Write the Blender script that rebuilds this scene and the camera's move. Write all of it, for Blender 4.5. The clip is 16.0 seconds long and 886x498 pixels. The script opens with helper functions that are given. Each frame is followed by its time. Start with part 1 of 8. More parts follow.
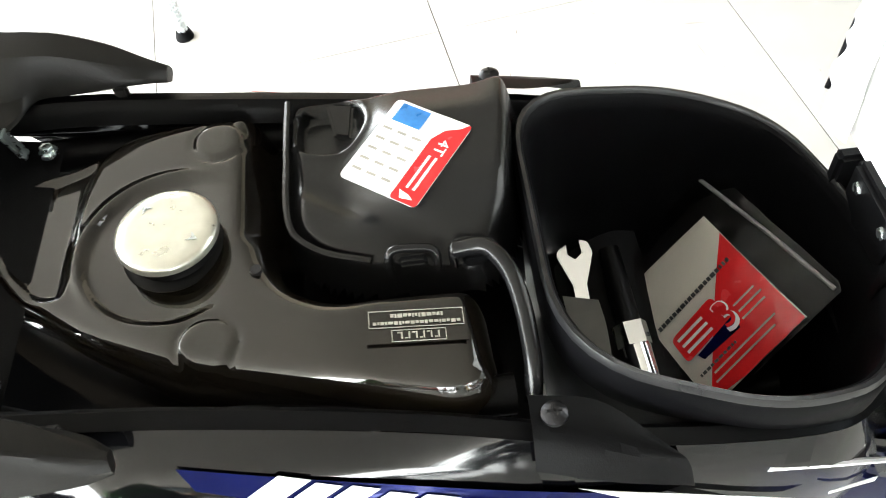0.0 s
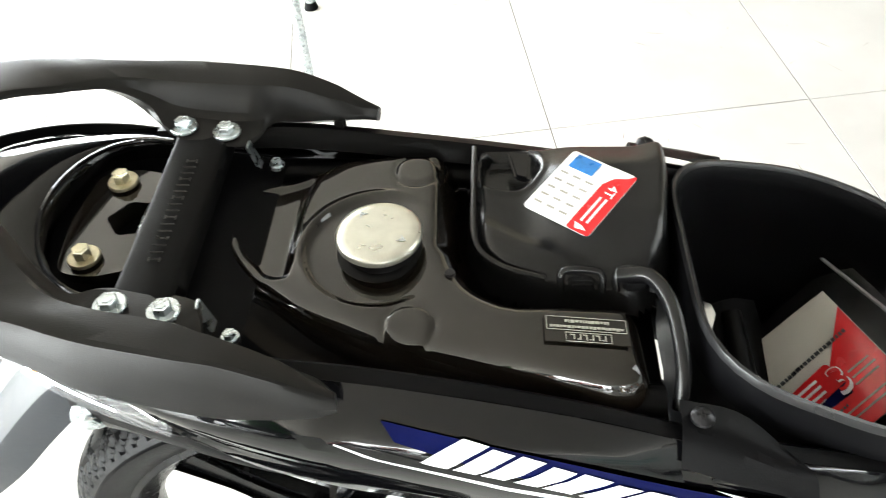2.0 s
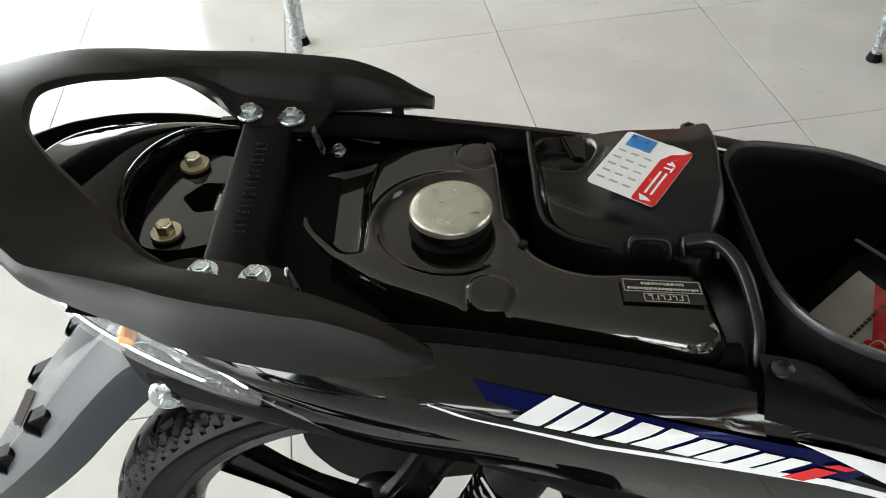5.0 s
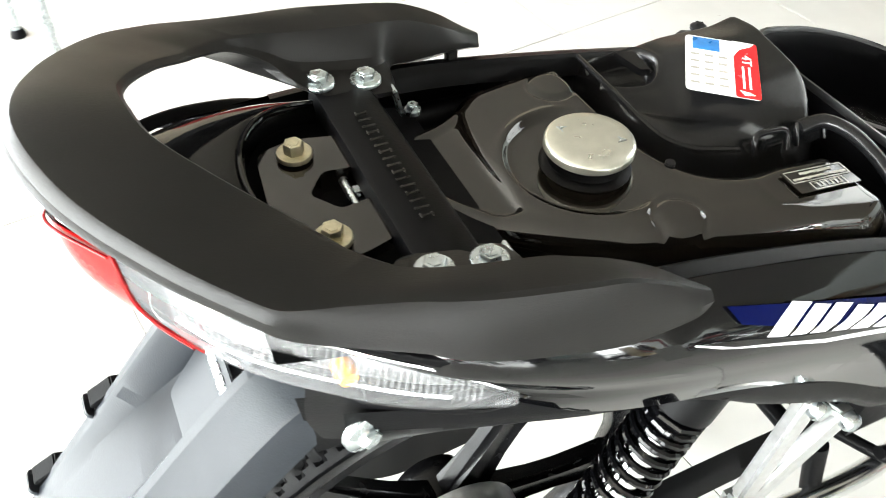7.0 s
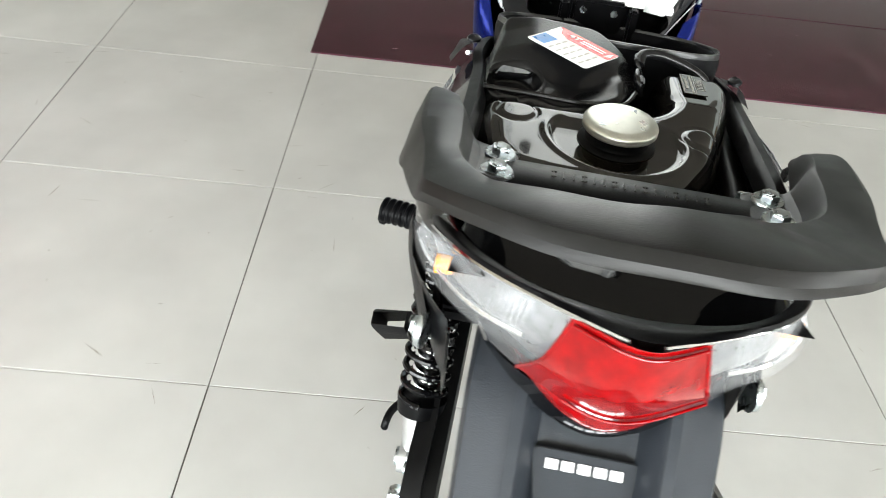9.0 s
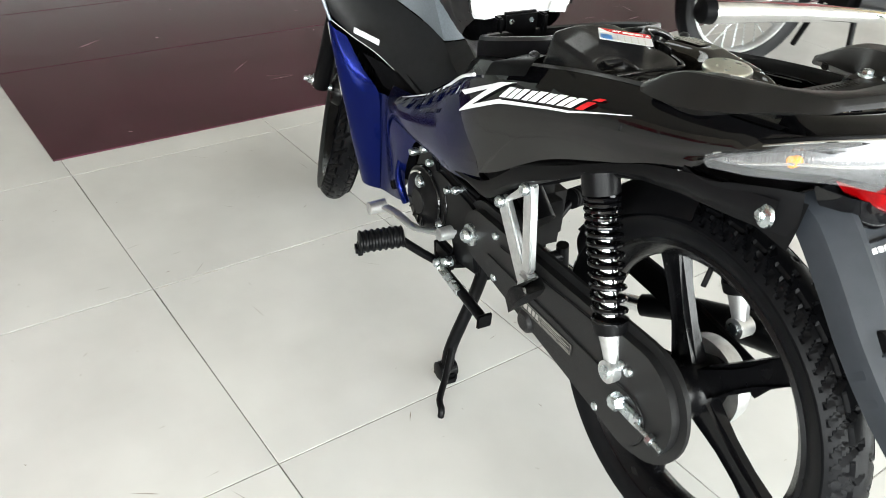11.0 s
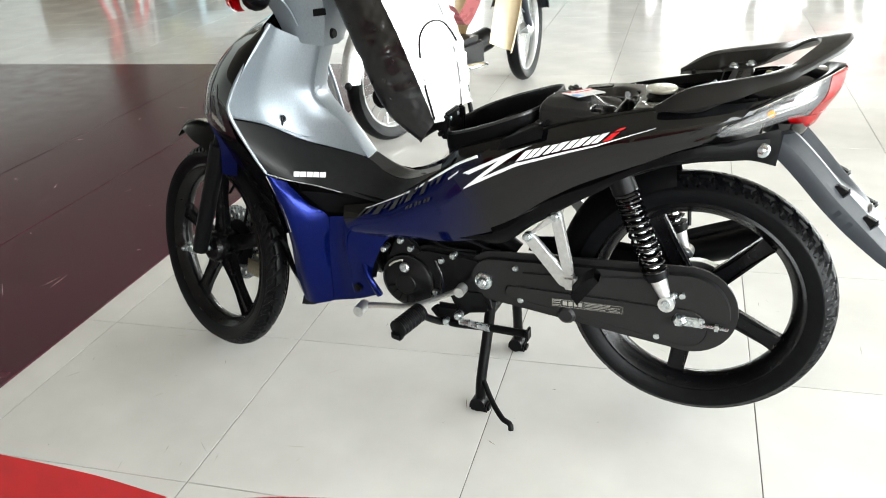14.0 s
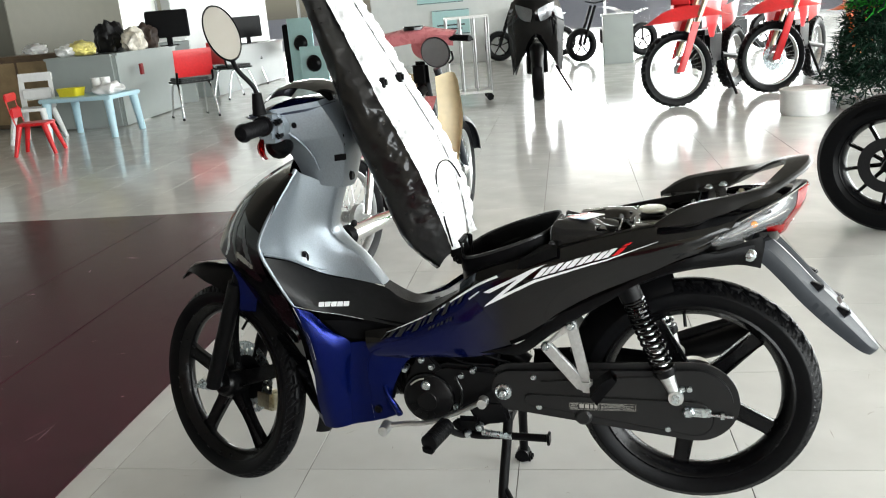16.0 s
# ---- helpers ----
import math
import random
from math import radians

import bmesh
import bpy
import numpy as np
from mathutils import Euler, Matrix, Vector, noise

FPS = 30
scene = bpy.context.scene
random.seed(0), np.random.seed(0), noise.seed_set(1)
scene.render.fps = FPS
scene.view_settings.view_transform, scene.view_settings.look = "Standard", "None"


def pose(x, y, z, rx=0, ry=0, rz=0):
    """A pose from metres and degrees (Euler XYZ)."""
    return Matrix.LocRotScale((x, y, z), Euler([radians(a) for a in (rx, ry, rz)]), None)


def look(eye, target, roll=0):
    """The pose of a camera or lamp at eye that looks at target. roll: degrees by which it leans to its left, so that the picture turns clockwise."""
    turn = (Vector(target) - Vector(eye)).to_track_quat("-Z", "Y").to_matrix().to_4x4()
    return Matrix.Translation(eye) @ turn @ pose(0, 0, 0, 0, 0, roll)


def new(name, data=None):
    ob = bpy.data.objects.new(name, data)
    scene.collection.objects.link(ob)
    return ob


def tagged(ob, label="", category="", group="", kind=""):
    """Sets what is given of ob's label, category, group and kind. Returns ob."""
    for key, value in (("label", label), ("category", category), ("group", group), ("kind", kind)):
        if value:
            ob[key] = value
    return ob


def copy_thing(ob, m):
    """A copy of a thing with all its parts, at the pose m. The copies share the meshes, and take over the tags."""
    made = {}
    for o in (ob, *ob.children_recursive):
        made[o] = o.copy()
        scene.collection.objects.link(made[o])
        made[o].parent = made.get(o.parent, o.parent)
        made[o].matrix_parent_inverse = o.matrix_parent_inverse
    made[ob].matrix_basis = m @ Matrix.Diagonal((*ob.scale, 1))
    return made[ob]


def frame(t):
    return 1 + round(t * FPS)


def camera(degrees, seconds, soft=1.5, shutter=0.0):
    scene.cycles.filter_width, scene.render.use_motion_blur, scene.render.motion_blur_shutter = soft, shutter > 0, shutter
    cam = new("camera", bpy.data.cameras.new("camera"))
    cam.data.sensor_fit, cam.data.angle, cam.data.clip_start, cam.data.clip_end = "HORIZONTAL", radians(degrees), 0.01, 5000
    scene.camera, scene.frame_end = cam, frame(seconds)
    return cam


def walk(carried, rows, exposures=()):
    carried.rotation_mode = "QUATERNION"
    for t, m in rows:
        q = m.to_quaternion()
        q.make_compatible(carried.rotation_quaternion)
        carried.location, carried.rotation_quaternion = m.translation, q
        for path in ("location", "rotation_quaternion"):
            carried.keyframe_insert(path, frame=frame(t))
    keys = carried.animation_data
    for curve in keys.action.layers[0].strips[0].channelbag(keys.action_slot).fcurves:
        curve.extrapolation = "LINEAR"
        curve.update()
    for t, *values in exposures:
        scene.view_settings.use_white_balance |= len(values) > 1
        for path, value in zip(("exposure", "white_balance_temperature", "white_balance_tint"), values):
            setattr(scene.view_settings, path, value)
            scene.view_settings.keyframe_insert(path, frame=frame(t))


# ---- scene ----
cam = camera(55.7, 16.0, soft=0.9, shutter=0.3)

PATH = [
    (0, (-0.213, 0.334, 1.138), (-0.198, -0.874, -0.456), -7.8),
    (0.5, (-0.193, 0.379, 1.16), (-0.165, -0.896, -0.381), -5.7),
    (1, (-0.184, 0.396, 1.161), (-0.152, -0.915, -0.349), -4.3),
    (1.5, (-0.172, 0.407, 1.164), (-0.109, -0.94, -0.312), -4.2),
    (2, (-0.135, 0.435, 1.175), (0.006, -0.967, -0.245), -5.1),
    (2.5, (-0.112, 0.464, 1.184), (0.141, -0.989, -0.167), -6.8),
    (3, (-0.107, 0.49, 1.191), (0.203, -0.981, -0.128), -7.5),
    (3.5, (-0.099, 0.501, 1.195), (0.192, -0.974, -0.125), -7.0),
    (4, (-0.105, 0.493, 1.19), (0.159, -0.963, -0.155), -7.2),
    (4.2, (-0.11, 0.49, 1.188), (0.136, -0.958, -0.171), -7.2),
    (6.3, (0.07, 0.454, 1.088), (-0.188, -1.054, -0.201), -0.6),
    (6.5, (0.084, 0.434, 1.109), (-0.159, -0.98, -0.283), -2.1),
    (7, (0.238, 0.368, 1.105), (-0.388, -0.895, -0.314), 2.1),
    (7.5, (0.345, 0.303, 1.093), (-0.598, -0.8, -0.282), 4.2),
    (8, (0.467, 0.222, 1.09), (-0.783, -0.616, -0.227), 4.2),
    (8.5, (0.555, 0.098, 1.094), (-0.908, -0.394, -0.178), 7.3),
    (9, (0.578, -0.071, 1.083), (-0.999, -0.202, -0.139), 7.6),
    (9.5, (0.615, -0.241, 1.087), (-0.991, -0.06, -0.091), 8.0),
    (10, (0.663, -0.458, 1.098), (-0.899, 0.047, -0.044), 6.7),
    (10.2, (0.683, -0.53, 1.096), (-0.872, 0.042, -0.023), 6.6),
    (12.3, (0.548, -1.244, 1.158), (-0.529, 0.066, 0.097), 0.6),
    (12.5, (0.523, -1.316, 1.159), (-0.504, 0.053, 0.125), 0.3),
    (13, (0.42, -1.467, 1.195), (-0.517, -0.003, 0.205), -1.8),
    (13.5, (0.322, -1.557, 1.19), (-0.538, -0.019, 0.245), -2.9),
    (14, (0.233, -1.663, 1.21), (-0.536, -0.026, 0.357), -4.0),
    (14.5, (0.163, -1.763, 1.225), (-0.49, -0.045, 0.436), -4.2),
    (15, (0.113, -1.846, 1.24), (-0.461, -0.078, 0.502), -4.9),
    (15.5, (0.064, -1.891, 1.254), (-0.486, -0.085, 0.594), -5.2),
    (16, (0.047, -1.915, 1.251), (-0.529, -0.084, 0.689), -4.9),
]
# exposure of the clip: the picture darkens while the tail is shown, then recovers
EXPOSURES = [(0.0, 0.36), (2.1, 0.20), (2.5, -0.48), (2.9, -1.20), (3.4, -2.12), (4.2, -2.05), (5.4, -0.35), (6.3, 0.32), (7.2, 0.38), (8.0, 0.0), (8.4, -0.35), (9.0, -0.50), (10.2, -0.45), (12.3, -0.28), (13.5, -0.27), (14.5, -0.57), (15.2, -0.78), (16.0, -0.96)]
walk(cam, [(t, look(eye, target, roll)) for t, eye, target, roll in PATH], EXPOSURES)

# ---- world and light ----
world = bpy.data.worlds.new("sky")
scene.world = world
world.use_nodes = True
wn = world.node_tree
sky = wn.nodes.new("ShaderNodeTexSky")
sky.sky_type = "NISHITA"
sky.sun_disc = False
sky.sun_elevation = radians(50)
sky.sun_rotation = radians(60)
wn.nodes["Background"].inputs[1].default_value = 0.12
wn.links.new(sky.outputs[0], wn.nodes["Background"].inputs[0])


def area_light(name, eye, target, sx, sy, watts, colour=(1, 1, 1)):
    """A soft light in a window's opening."""
    d = bpy.data.lights.new(name, "AREA")
    d.shape, d.size, d.size_y, d.energy, d.color = "RECTANGLE", sx, sy, watts, colour
    ob = new(name, d)
    ob.matrix_world = look(eye, target)
    return ob


sun = bpy.data.lights.new("sun", "SUN")
sun.energy, sun.angle, sun.color = 2.0, radians(0.5), (1.0, 0.96, 0.9)
new("sun", sun).matrix_world = look((20, 12, 28), (0, 0, 0))
area_light("window_light", (7.58, 6.68, 1.85), (6.59, 6.54, 1.85), 26.0, 3.3, 8200, (0.95, 1.0, 0.99))
area_light("window_light", (-6.69, 25.66, 1.85), (-6.55, 24.67, 1.85), 20.0, 3.3, 5400, (0.96, 1.0, 0.99))

area_light("window_light", (5.85, -6.65, 1.85), (5.71, -5.66, 1.85), 6.8, 3.3, 1250, (0.94, 0.99, 1.0))

# ---- materials ----


def material(name, colour, rough=0.5, metal=0.0, scale=40.0, vary=0.12, bump=0.0, coat=0.0, spec=0.5, fine=400.0, random_tint=0.0, rough_vary=0.08):
    """A procedural surface: two scales of variation in colour and gloss, and a fine relief."""
    m = bpy.data.materials.new(name)
    m.use_nodes = True
    nt = m.node_tree
    b = nt.nodes["Principled BSDF"]
    tc = nt.nodes.new("ShaderNodeTexCoord")
    n1, n2 = nt.nodes.new("ShaderNodeTexNoise"), nt.nodes.new("ShaderNodeTexNoise")
    n1.inputs["Scale"].default_value, n2.inputs["Scale"].default_value = scale, fine
    n1.inputs["Detail"].default_value = 5
    nt.links.new(tc.outputs["Object"], n1.inputs["Vector"])
    nt.links.new(tc.outputs["Object"], n2.inputs["Vector"])
    ramp = nt.nodes.new("ShaderNodeMapRange")
    ramp.inputs["From Min"].default_value, ramp.inputs["From Max"].default_value = 0.25, 0.75
    ramp.inputs["To Min"].default_value, ramp.inputs["To Max"].default_value = 1 - vary, 1 + vary
    nt.links.new(n1.outputs["Fac"], ramp.inputs["Value"])
    mul = nt.nodes.new("ShaderNodeMix")
    mul.data_type, mul.blend_type = "RGBA", "MULTIPLY"
    mul.inputs["Factor"].default_value = 1.0
    mul.inputs["A"].default_value = (*colour, 1)
    nt.links.new(ramp.outputs["Result"], mul.inputs["B"])
    out = mul.outputs["Result"]
    if random_tint:
        info = nt.nodes.new("ShaderNodeObjectInfo")
        r2 = nt.nodes.new("ShaderNodeMapRange")
        r2.inputs["To Min"].default_value, r2.inputs["To Max"].default_value = 1 - random_tint, 1 + random_tint
        nt.links.new(info.outputs["Random"], r2.inputs["Value"])
        mul2 = nt.nodes.new("ShaderNodeMix")
        mul2.data_type, mul2.blend_type = "RGBA", "MULTIPLY"
        mul2.inputs["Factor"].default_value = 1.0
        nt.links.new(out, mul2.inputs["A"])
        nt.links.new(r2.outputs["Result"], mul2.inputs["B"])
        out = mul2.outputs["Result"]
    nt.links.new(out, b.inputs["Base Color"])
    rr = nt.nodes.new("ShaderNodeMapRange")
    rr.inputs["To Min"].default_value, rr.inputs["To Max"].default_value = max(0.0, rough - rough_vary), min(1.0, rough + rough_vary)
    nt.links.new(n1.outputs["Fac"], rr.inputs["Value"])
    nt.links.new(rr.outputs["Result"], b.inputs["Roughness"])
    b.inputs["Metallic"].default_value = metal
    b.inputs["Coat Weight"].default_value = coat
    b.inputs["Coat Roughness"].default_value = 0.03
    b.inputs["Specular IOR Level"].default_value = spec
    if bump:
        bp = nt.nodes.new("ShaderNodeBump")
        bp.inputs["Strength"].default_value, bp.inputs["Distance"].default_value = bump, 0.001
        nt.links.new(n2.outputs["Fac"], bp.inputs["Height"])
        nt.links.new(bp.outputs["Normal"], b.inputs["Normal"])
    return m


def glass(name, colour=(1, 1, 1), rough=0.02, ior=1.45):
    m = bpy.data.materials.new(name)
    m.use_nodes = True
    b = m.node_tree.nodes["Principled BSDF"]
    b.inputs["Base Color"].default_value = (*colour, 1)
    b.inputs["Roughness"].default_value = rough
    b.inputs["Transmission Weight"].default_value = 1.0
    b.inputs["IOR"].default_value = ior
    return m


GLOSS_BLACK = material("gloss_black_paint", (0.002, 0.002, 0.0024), 0.05, coat=0.05, scale=12, vary=0.2, rough_vary=0.02, spec=0.30)
TANK_BLACK = material("tank_black_paint", (0.0070, 0.0056, 0.0042), 0.06, coat=0.48, scale=14, vary=0.25, rough_vary=0.03, spec=0.5)
SATIN_BLACK = material("satin_black_plastic", (0.003, 0.003, 0.0034), 0.34, scale=60, vary=0.2, bump=0.12, fine=900, spec=0.09)
STEP_BLACK = material("matt_step_plastic", (0.010, 0.0102, 0.0108), 0.42, scale=70, vary=0.2, bump=0.2, fine=1200, spec=0.22)
MATT_BLACK = material("matt_black_plastic", (0.0035, 0.0035, 0.004), 0.5, scale=70, vary=0.25, bump=0.25, fine=1200, spec=0.06)
RAIL_GREY = material("dark_grey_satin_paint", (0.0086, 0.0083, 0.0080), 0.36, scale=50, vary=0.12, bump=0.12, fine=1100, spec=0.24)
RUBBER = material("tyre_rubber", (0.0032, 0.0033, 0.0039), 0.36, scale=80, vary=0.3, bump=0.15, fine=700, spec=0.10)
WHEEL_BLACK = material("black_cast_wheel", (0.003, 0.003, 0.0035), 0.25, scale=50, vary=0.2, spec=0.18)
FENDER_GREY = material("grey_fender_plastic", (0.0185, 0.0215, 0.0262), 0.38, scale=50, vary=0.1, bump=0.15, fine=900, spec=0.20)
SILVER_PAINT = material("silver_grey_paint", (0.20, 0.228, 0.255), 0.33, metal=0.45, scale=300, vary=0.12, coat=0.2, fine=1500, bump=0.04)
BLUE_PAINT = material("deep_blue_paint", (0.0010, 0.0058, 0.080), 0.24, metal=0.7, coat=0.12, scale=260, vary=0.14, rough_vary=0.04, spec=0.15, fine=1500, bump=0.03)
WHITE_DECAL = material("white_decal", (0.72, 0.73, 0.75), 0.25, scale=30, vary=0.05, coat=0.3)
PRINT_GREY = material("printed_grey", (0.022, 0.023, 0.026), 0.25, scale=30, vary=0.2)
GREY_DECAL = material("grey_decal", (0.055, 0.058, 0.063), 0.3, scale=30, vary=0.15)
DARK_SCREW = material("dark_plated_screw", (0.035, 0.035, 0.038), 0.35, metal=0.9, scale=150, vary=0.2)
RED_DECAL = material("red_decal", (0.55, 0.012, 0.016), 0.25, scale=30, vary=0.08, coat=0.3)
BLUE_DECAL = material("blue_decal", (0.03, 0.2, 0.55), 0.3, scale=60, vary=0.5)
NAVY_DECAL = material("navy_decal", (0.0016, 0.0045, 0.055), 0.16, metal=0.4, scale=30, vary=0.25, coat=0.1, spec=0.15)
CHROME = material("chrome", (0.78, 0.79, 0.8), 0.1, metal=1.0, scale=40, vary=0.06, rough_vary=0.05)
STEEL = material("zinc_plated_steel", (0.55, 0.6, 0.62), 0.28, metal=1.0, scale=120, vary=0.2, rough_vary=0.1)
BRASS_ZINC = material("yellow_zinc_steel", (0.5, 0.46, 0.33), 0.32, metal=0.9, scale=150, vary=0.25)
ALLOY = material("bare_alloy", (0.56, 0.57, 0.57), 0.36, metal=0.85, scale=120, vary=0.12, bump=0.15, fine=800)
CAP_METAL = material("brushed_cap_metal", (0.62, 0.62, 0.55), 0.3, metal=0.85, scale=90, vary=0.1, bump=0.06, fine=900)
ENGINE_BLACK = material("engine_black_paint", (0.003, 0.003, 0.0035), 0.36, scale=90, vary=0.3, bump=0.25, fine=500, spec=0.15)
RED_LENS = material("red_lamp_lens", (0.17, 0.0008, 0.0014), 0.09, coat=0.1, scale=90, vary=0.35, spec=0.3, rough_vary=0.05)


def thin_film(name, colour, alpha, rough, coat=0.0):
    """A thin clear plastic that shows what lies behind it."""
    m = bpy.data.materials.new(name)
    m.use_nodes = True
    b = m.node_tree.nodes["Principled BSDF"]
    b.inputs["Base Color"].default_value = (*colour, 1)
    b.inputs["Alpha"].default_value = alpha
    b.inputs["Roughness"].default_value = rough
    b.inputs["Coat Weight"].default_value = coat
    return m


LENS_FILM = thin_film("clear_lens_plastic", (0.85, 0.86, 0.88), 0.10, 0.04, 0.5)
LENS_RIB = thin_film("ribbed_lens_plastic", (0.7, 0.71, 0.73), 0.10, 0.2, 0.2)
CLEAR_LENS = glass("clear_lamp_lens", (0.97, 0.97, 0.97), 0.03, 1.3)
AMBER = material("amber_bulb", (0.95, 0.32, 0.01), 0.2, scale=60, vary=0.1, coat=0.5)
REFLECTOR = material("lamp_reflector", (0.21, 0.215, 0.225), 0.30, metal=0.8, scale=120, vary=0.35, bump=0.5, fine=220)
WHITE_PLASTIC = material("white_plastic", (0.75, 0.75, 0.74), 0.42, scale=30, vary=0.04)
TILE = material("glazed_floor_tile", (0.602, 0.602, 0.585), 0.13, scale=4, vary=0.10, spec=0.36, fine=60, random_tint=0.03, rough_vary=0.08, bump=0.03)
GROUT = material("tile_grout", (0.16, 0.15, 0.135), 0.8, scale=60, vary=0.3, bump=0.3)
MAROON = material("maroon_vinyl_floor", (0.060, 0.014, 0.025), 0.2, scale=9, vary=0.3, bump=0.1, fine=120, rough_vary=0.1, spec=0.5)
WALL_WHITE = material("white_wall_paint", (0.50, 0.53, 0.51), 0.7, scale=6, vary=0.04, bump=0.1, fine=150)
WALL_TAN = material("tan_wall_paint", (0.36, 0.31, 0.24), 0.6, scale=6, vary=0.06, bump=0.1, fine=150)
# ceiling colour toned down to dim tan, to limit fill light and reflections
DIM_CEILING = material("dimmed_ceiling_board", (0.30, 0.275, 0.24), 0.8, scale=8, vary=0.06, bump=0.15, fine=200)
RED_PLASTIC = material("red_plastic", (0.215, 0.005, 0.007), 0.34, scale=40, vary=0.1, bump=0.08)
BRIGHT_RED = material("bright_red_plastic", (0.58, 0.016, 0.02), 0.32, scale=40, vary=0.1, bump=0.06)
BLACK_VINYL = material("black_vinyl", (0.006, 0.006, 0.0065), 0.4, scale=60, vary=0.25, bump=0.3, fine=500, spec=0.25)
COVER_PLASTIC = material("moulded_cover_plastic", (0.006, 0.006, 0.0065), 0.26, scale=30, vary=0.08, bump=0.04, fine=900, spec=0.3, rough_vary=0.02)
# bucket plastic, its colour darkened for the shade inside
SHADED_BUCKET = material("shaded_bucket_plastic", (0.0025, 0.0025, 0.003), 0.45, scale=60, vary=0.2, bump=0.1, fine=900, spec=0.05)
BADGE_SILVER = material("silver_badge", (0.74, 0.75, 0.77), 0.28, metal=0.5, scale=60, vary=0.08)
EMBOSS = material("embossed_steel", (0.02, 0.0185, 0.016), 0.3, scale=90, vary=0.2, spec=0.4)
# the same plastic on the rim, lightened for the highlight there
LIT_RIM = material("lit_bucket_rim_plastic", (0.012, 0.012, 0.013), 0.3, scale=40, vary=0.15, bump=0.05, fine=900, spec=0.4)
CASE_BLACK = material("chain_case_paint", (0.0085, 0.0085, 0.0088), 0.42, scale=60, vary=0.12, bump=0.2, fine=1300, spec=0.28)
LABEL_GREY = material("label_grey_print", (0.32, 0.31, 0.28), 0.4, scale=60, vary=0.15)

# ---- mesh helpers ----


def V(*a):
    return Vector(a)


def spline(pts, n):
    """n points along a smooth curve through the given ones."""
    p = [Vector(q) for q in pts]
    if len(p) < 3:
        return [p[0].lerp(p[-1], i / (n - 1)) for i in range(n)]
    d = [0.0]
    for a, b in zip(p, p[1:]):
        d.append(d[-1] + max((b - a).length, 1e-6))
    out = []
    for i in range(n):
        s = d[-1] * i / (n - 1)
        k = max(j for j in range(len(p) - 1) if d[j] <= s + 1e-9)
        t = (s - d[k]) / (d[k + 1] - d[k])
        h = d[k + 1] - d[k]

        def slope(j):
            if j == 0:
                return (p[1] - p[0]) / d[1]
            if j == len(p) - 1:
                return (p[-1] - p[-2]) / (d[-1] - d[-2])
            return (p[j + 1] - p[j - 1]) / (d[j + 1] - d[j - 1])
        m0, m1 = slope(k) * h, slope(k + 1) * h
        out.append((2 * t**3 - 3 * t**2 + 1) * p[k] + (t**3 - 2 * t**2 + t) * m0 + (3 * t**2 - 2 * t**3) * p[k + 1] + (t**3 - t**2) * m1)
    return out


def finish(bm, crease=38):
    bmesh.ops.remove_doubles(bm, verts=bm.verts, dist=1e-6)
    bm.normal_update()
    for f in bm.faces:
        f.smooth = True
    for e in bm.edges:
        e.smooth = not (len(e.link_faces) == 2 and e.calc_face_angle(0) > radians(crease))
    return bm


def part(name, bm, mat, parent=None, label="", crease=38):
    """Links a bmesh as one mesh object under a thing or a part."""
    finish(bm, crease)
    me = bpy.data.meshes.new(name)
    bm.to_mesh(me)
    bm.free()
    if mat:
        me.materials.append(mat)
    ob = new(name, me)
    if parent:
        ob.parent = parent
    if label:
        ob["label"] = label
    return ob


def thing(name, label, category, m=None, group="", kind=""):
    ob = new(name)
    ob.empty_display_size = 0.05
    if m is not None:
        ob.matrix_basis = m
    return tagged(ob, label, category, group, kind)


def loft(curves, n=24, rows=0, thick=0.0, ring=False):
    """A smooth sheet through several curves of points; thick: its depth, inwards."""
    lines = [spline(c, n) for c in curves]
    if rows:
        cols = [spline([l[i] for l in lines], rows) for i in range(n)]
        lines = [[cols[i][j] for i in range(n)] for j in range(rows)]
    bm = bmesh.new()
    vs = [[bm.verts.new(p) for p in l] for l in lines]
    for a, b in zip(vs, vs[1:] + ([vs[0]] if ring else [])):
        for i in range(n - 1):
            bm.faces.new((a[i], a[i + 1], b[i + 1], b[i]))
    if thick:
        bmesh.ops.solidify(bm, geom=bm.faces[:], thickness=thick)
    return bm


def tube(pts, r, sides=10, n=0, caps=True, flat=1.0):
    """A round bar along points; r may be a list."""
    p = spline(pts, n) if n else [Vector(q) for q in pts]
    rr = r if isinstance(r, (list, tuple)) else [r] * len(p)
    if len(rr) != len(p):
        rr = [rr[0] + (rr[-1] - rr[0]) * i / (len(p) - 1) for i in range(len(p))]
    bm = bmesh.new()
    rings = []
    up = Vector((0, 0, 1))
    side = None
    for i, q in enumerate(p):
        t = (p[min(i + 1, len(p) - 1)] - p[max(i - 1, 0)]).normalized()
        if side is None:
            side = t.cross(up if abs(t.z) < 0.9 else Vector((1, 0, 0))).normalized()
        side = (side - t * side.dot(t)).normalized()
        other = t.cross(side)
        rings.append([bm.verts.new(q + rr[i] * (math.cos(a) * side + flat * math.sin(a) * other)) for a in (2 * math.pi * k / sides for k in range(sides))])
    for a, b in zip(rings, rings[1:]):
        for k in range(sides):
            bm.faces.new((a[k], a[(k + 1) % sides], b[(k + 1) % sides], b[k]))
    if caps:
        bm.faces.new(rings[0][::-1])
        bm.faces.new(rings[-1])
    bmesh.ops.recalc_face_normals(bm, faces=bm.faces[:])
    return bm


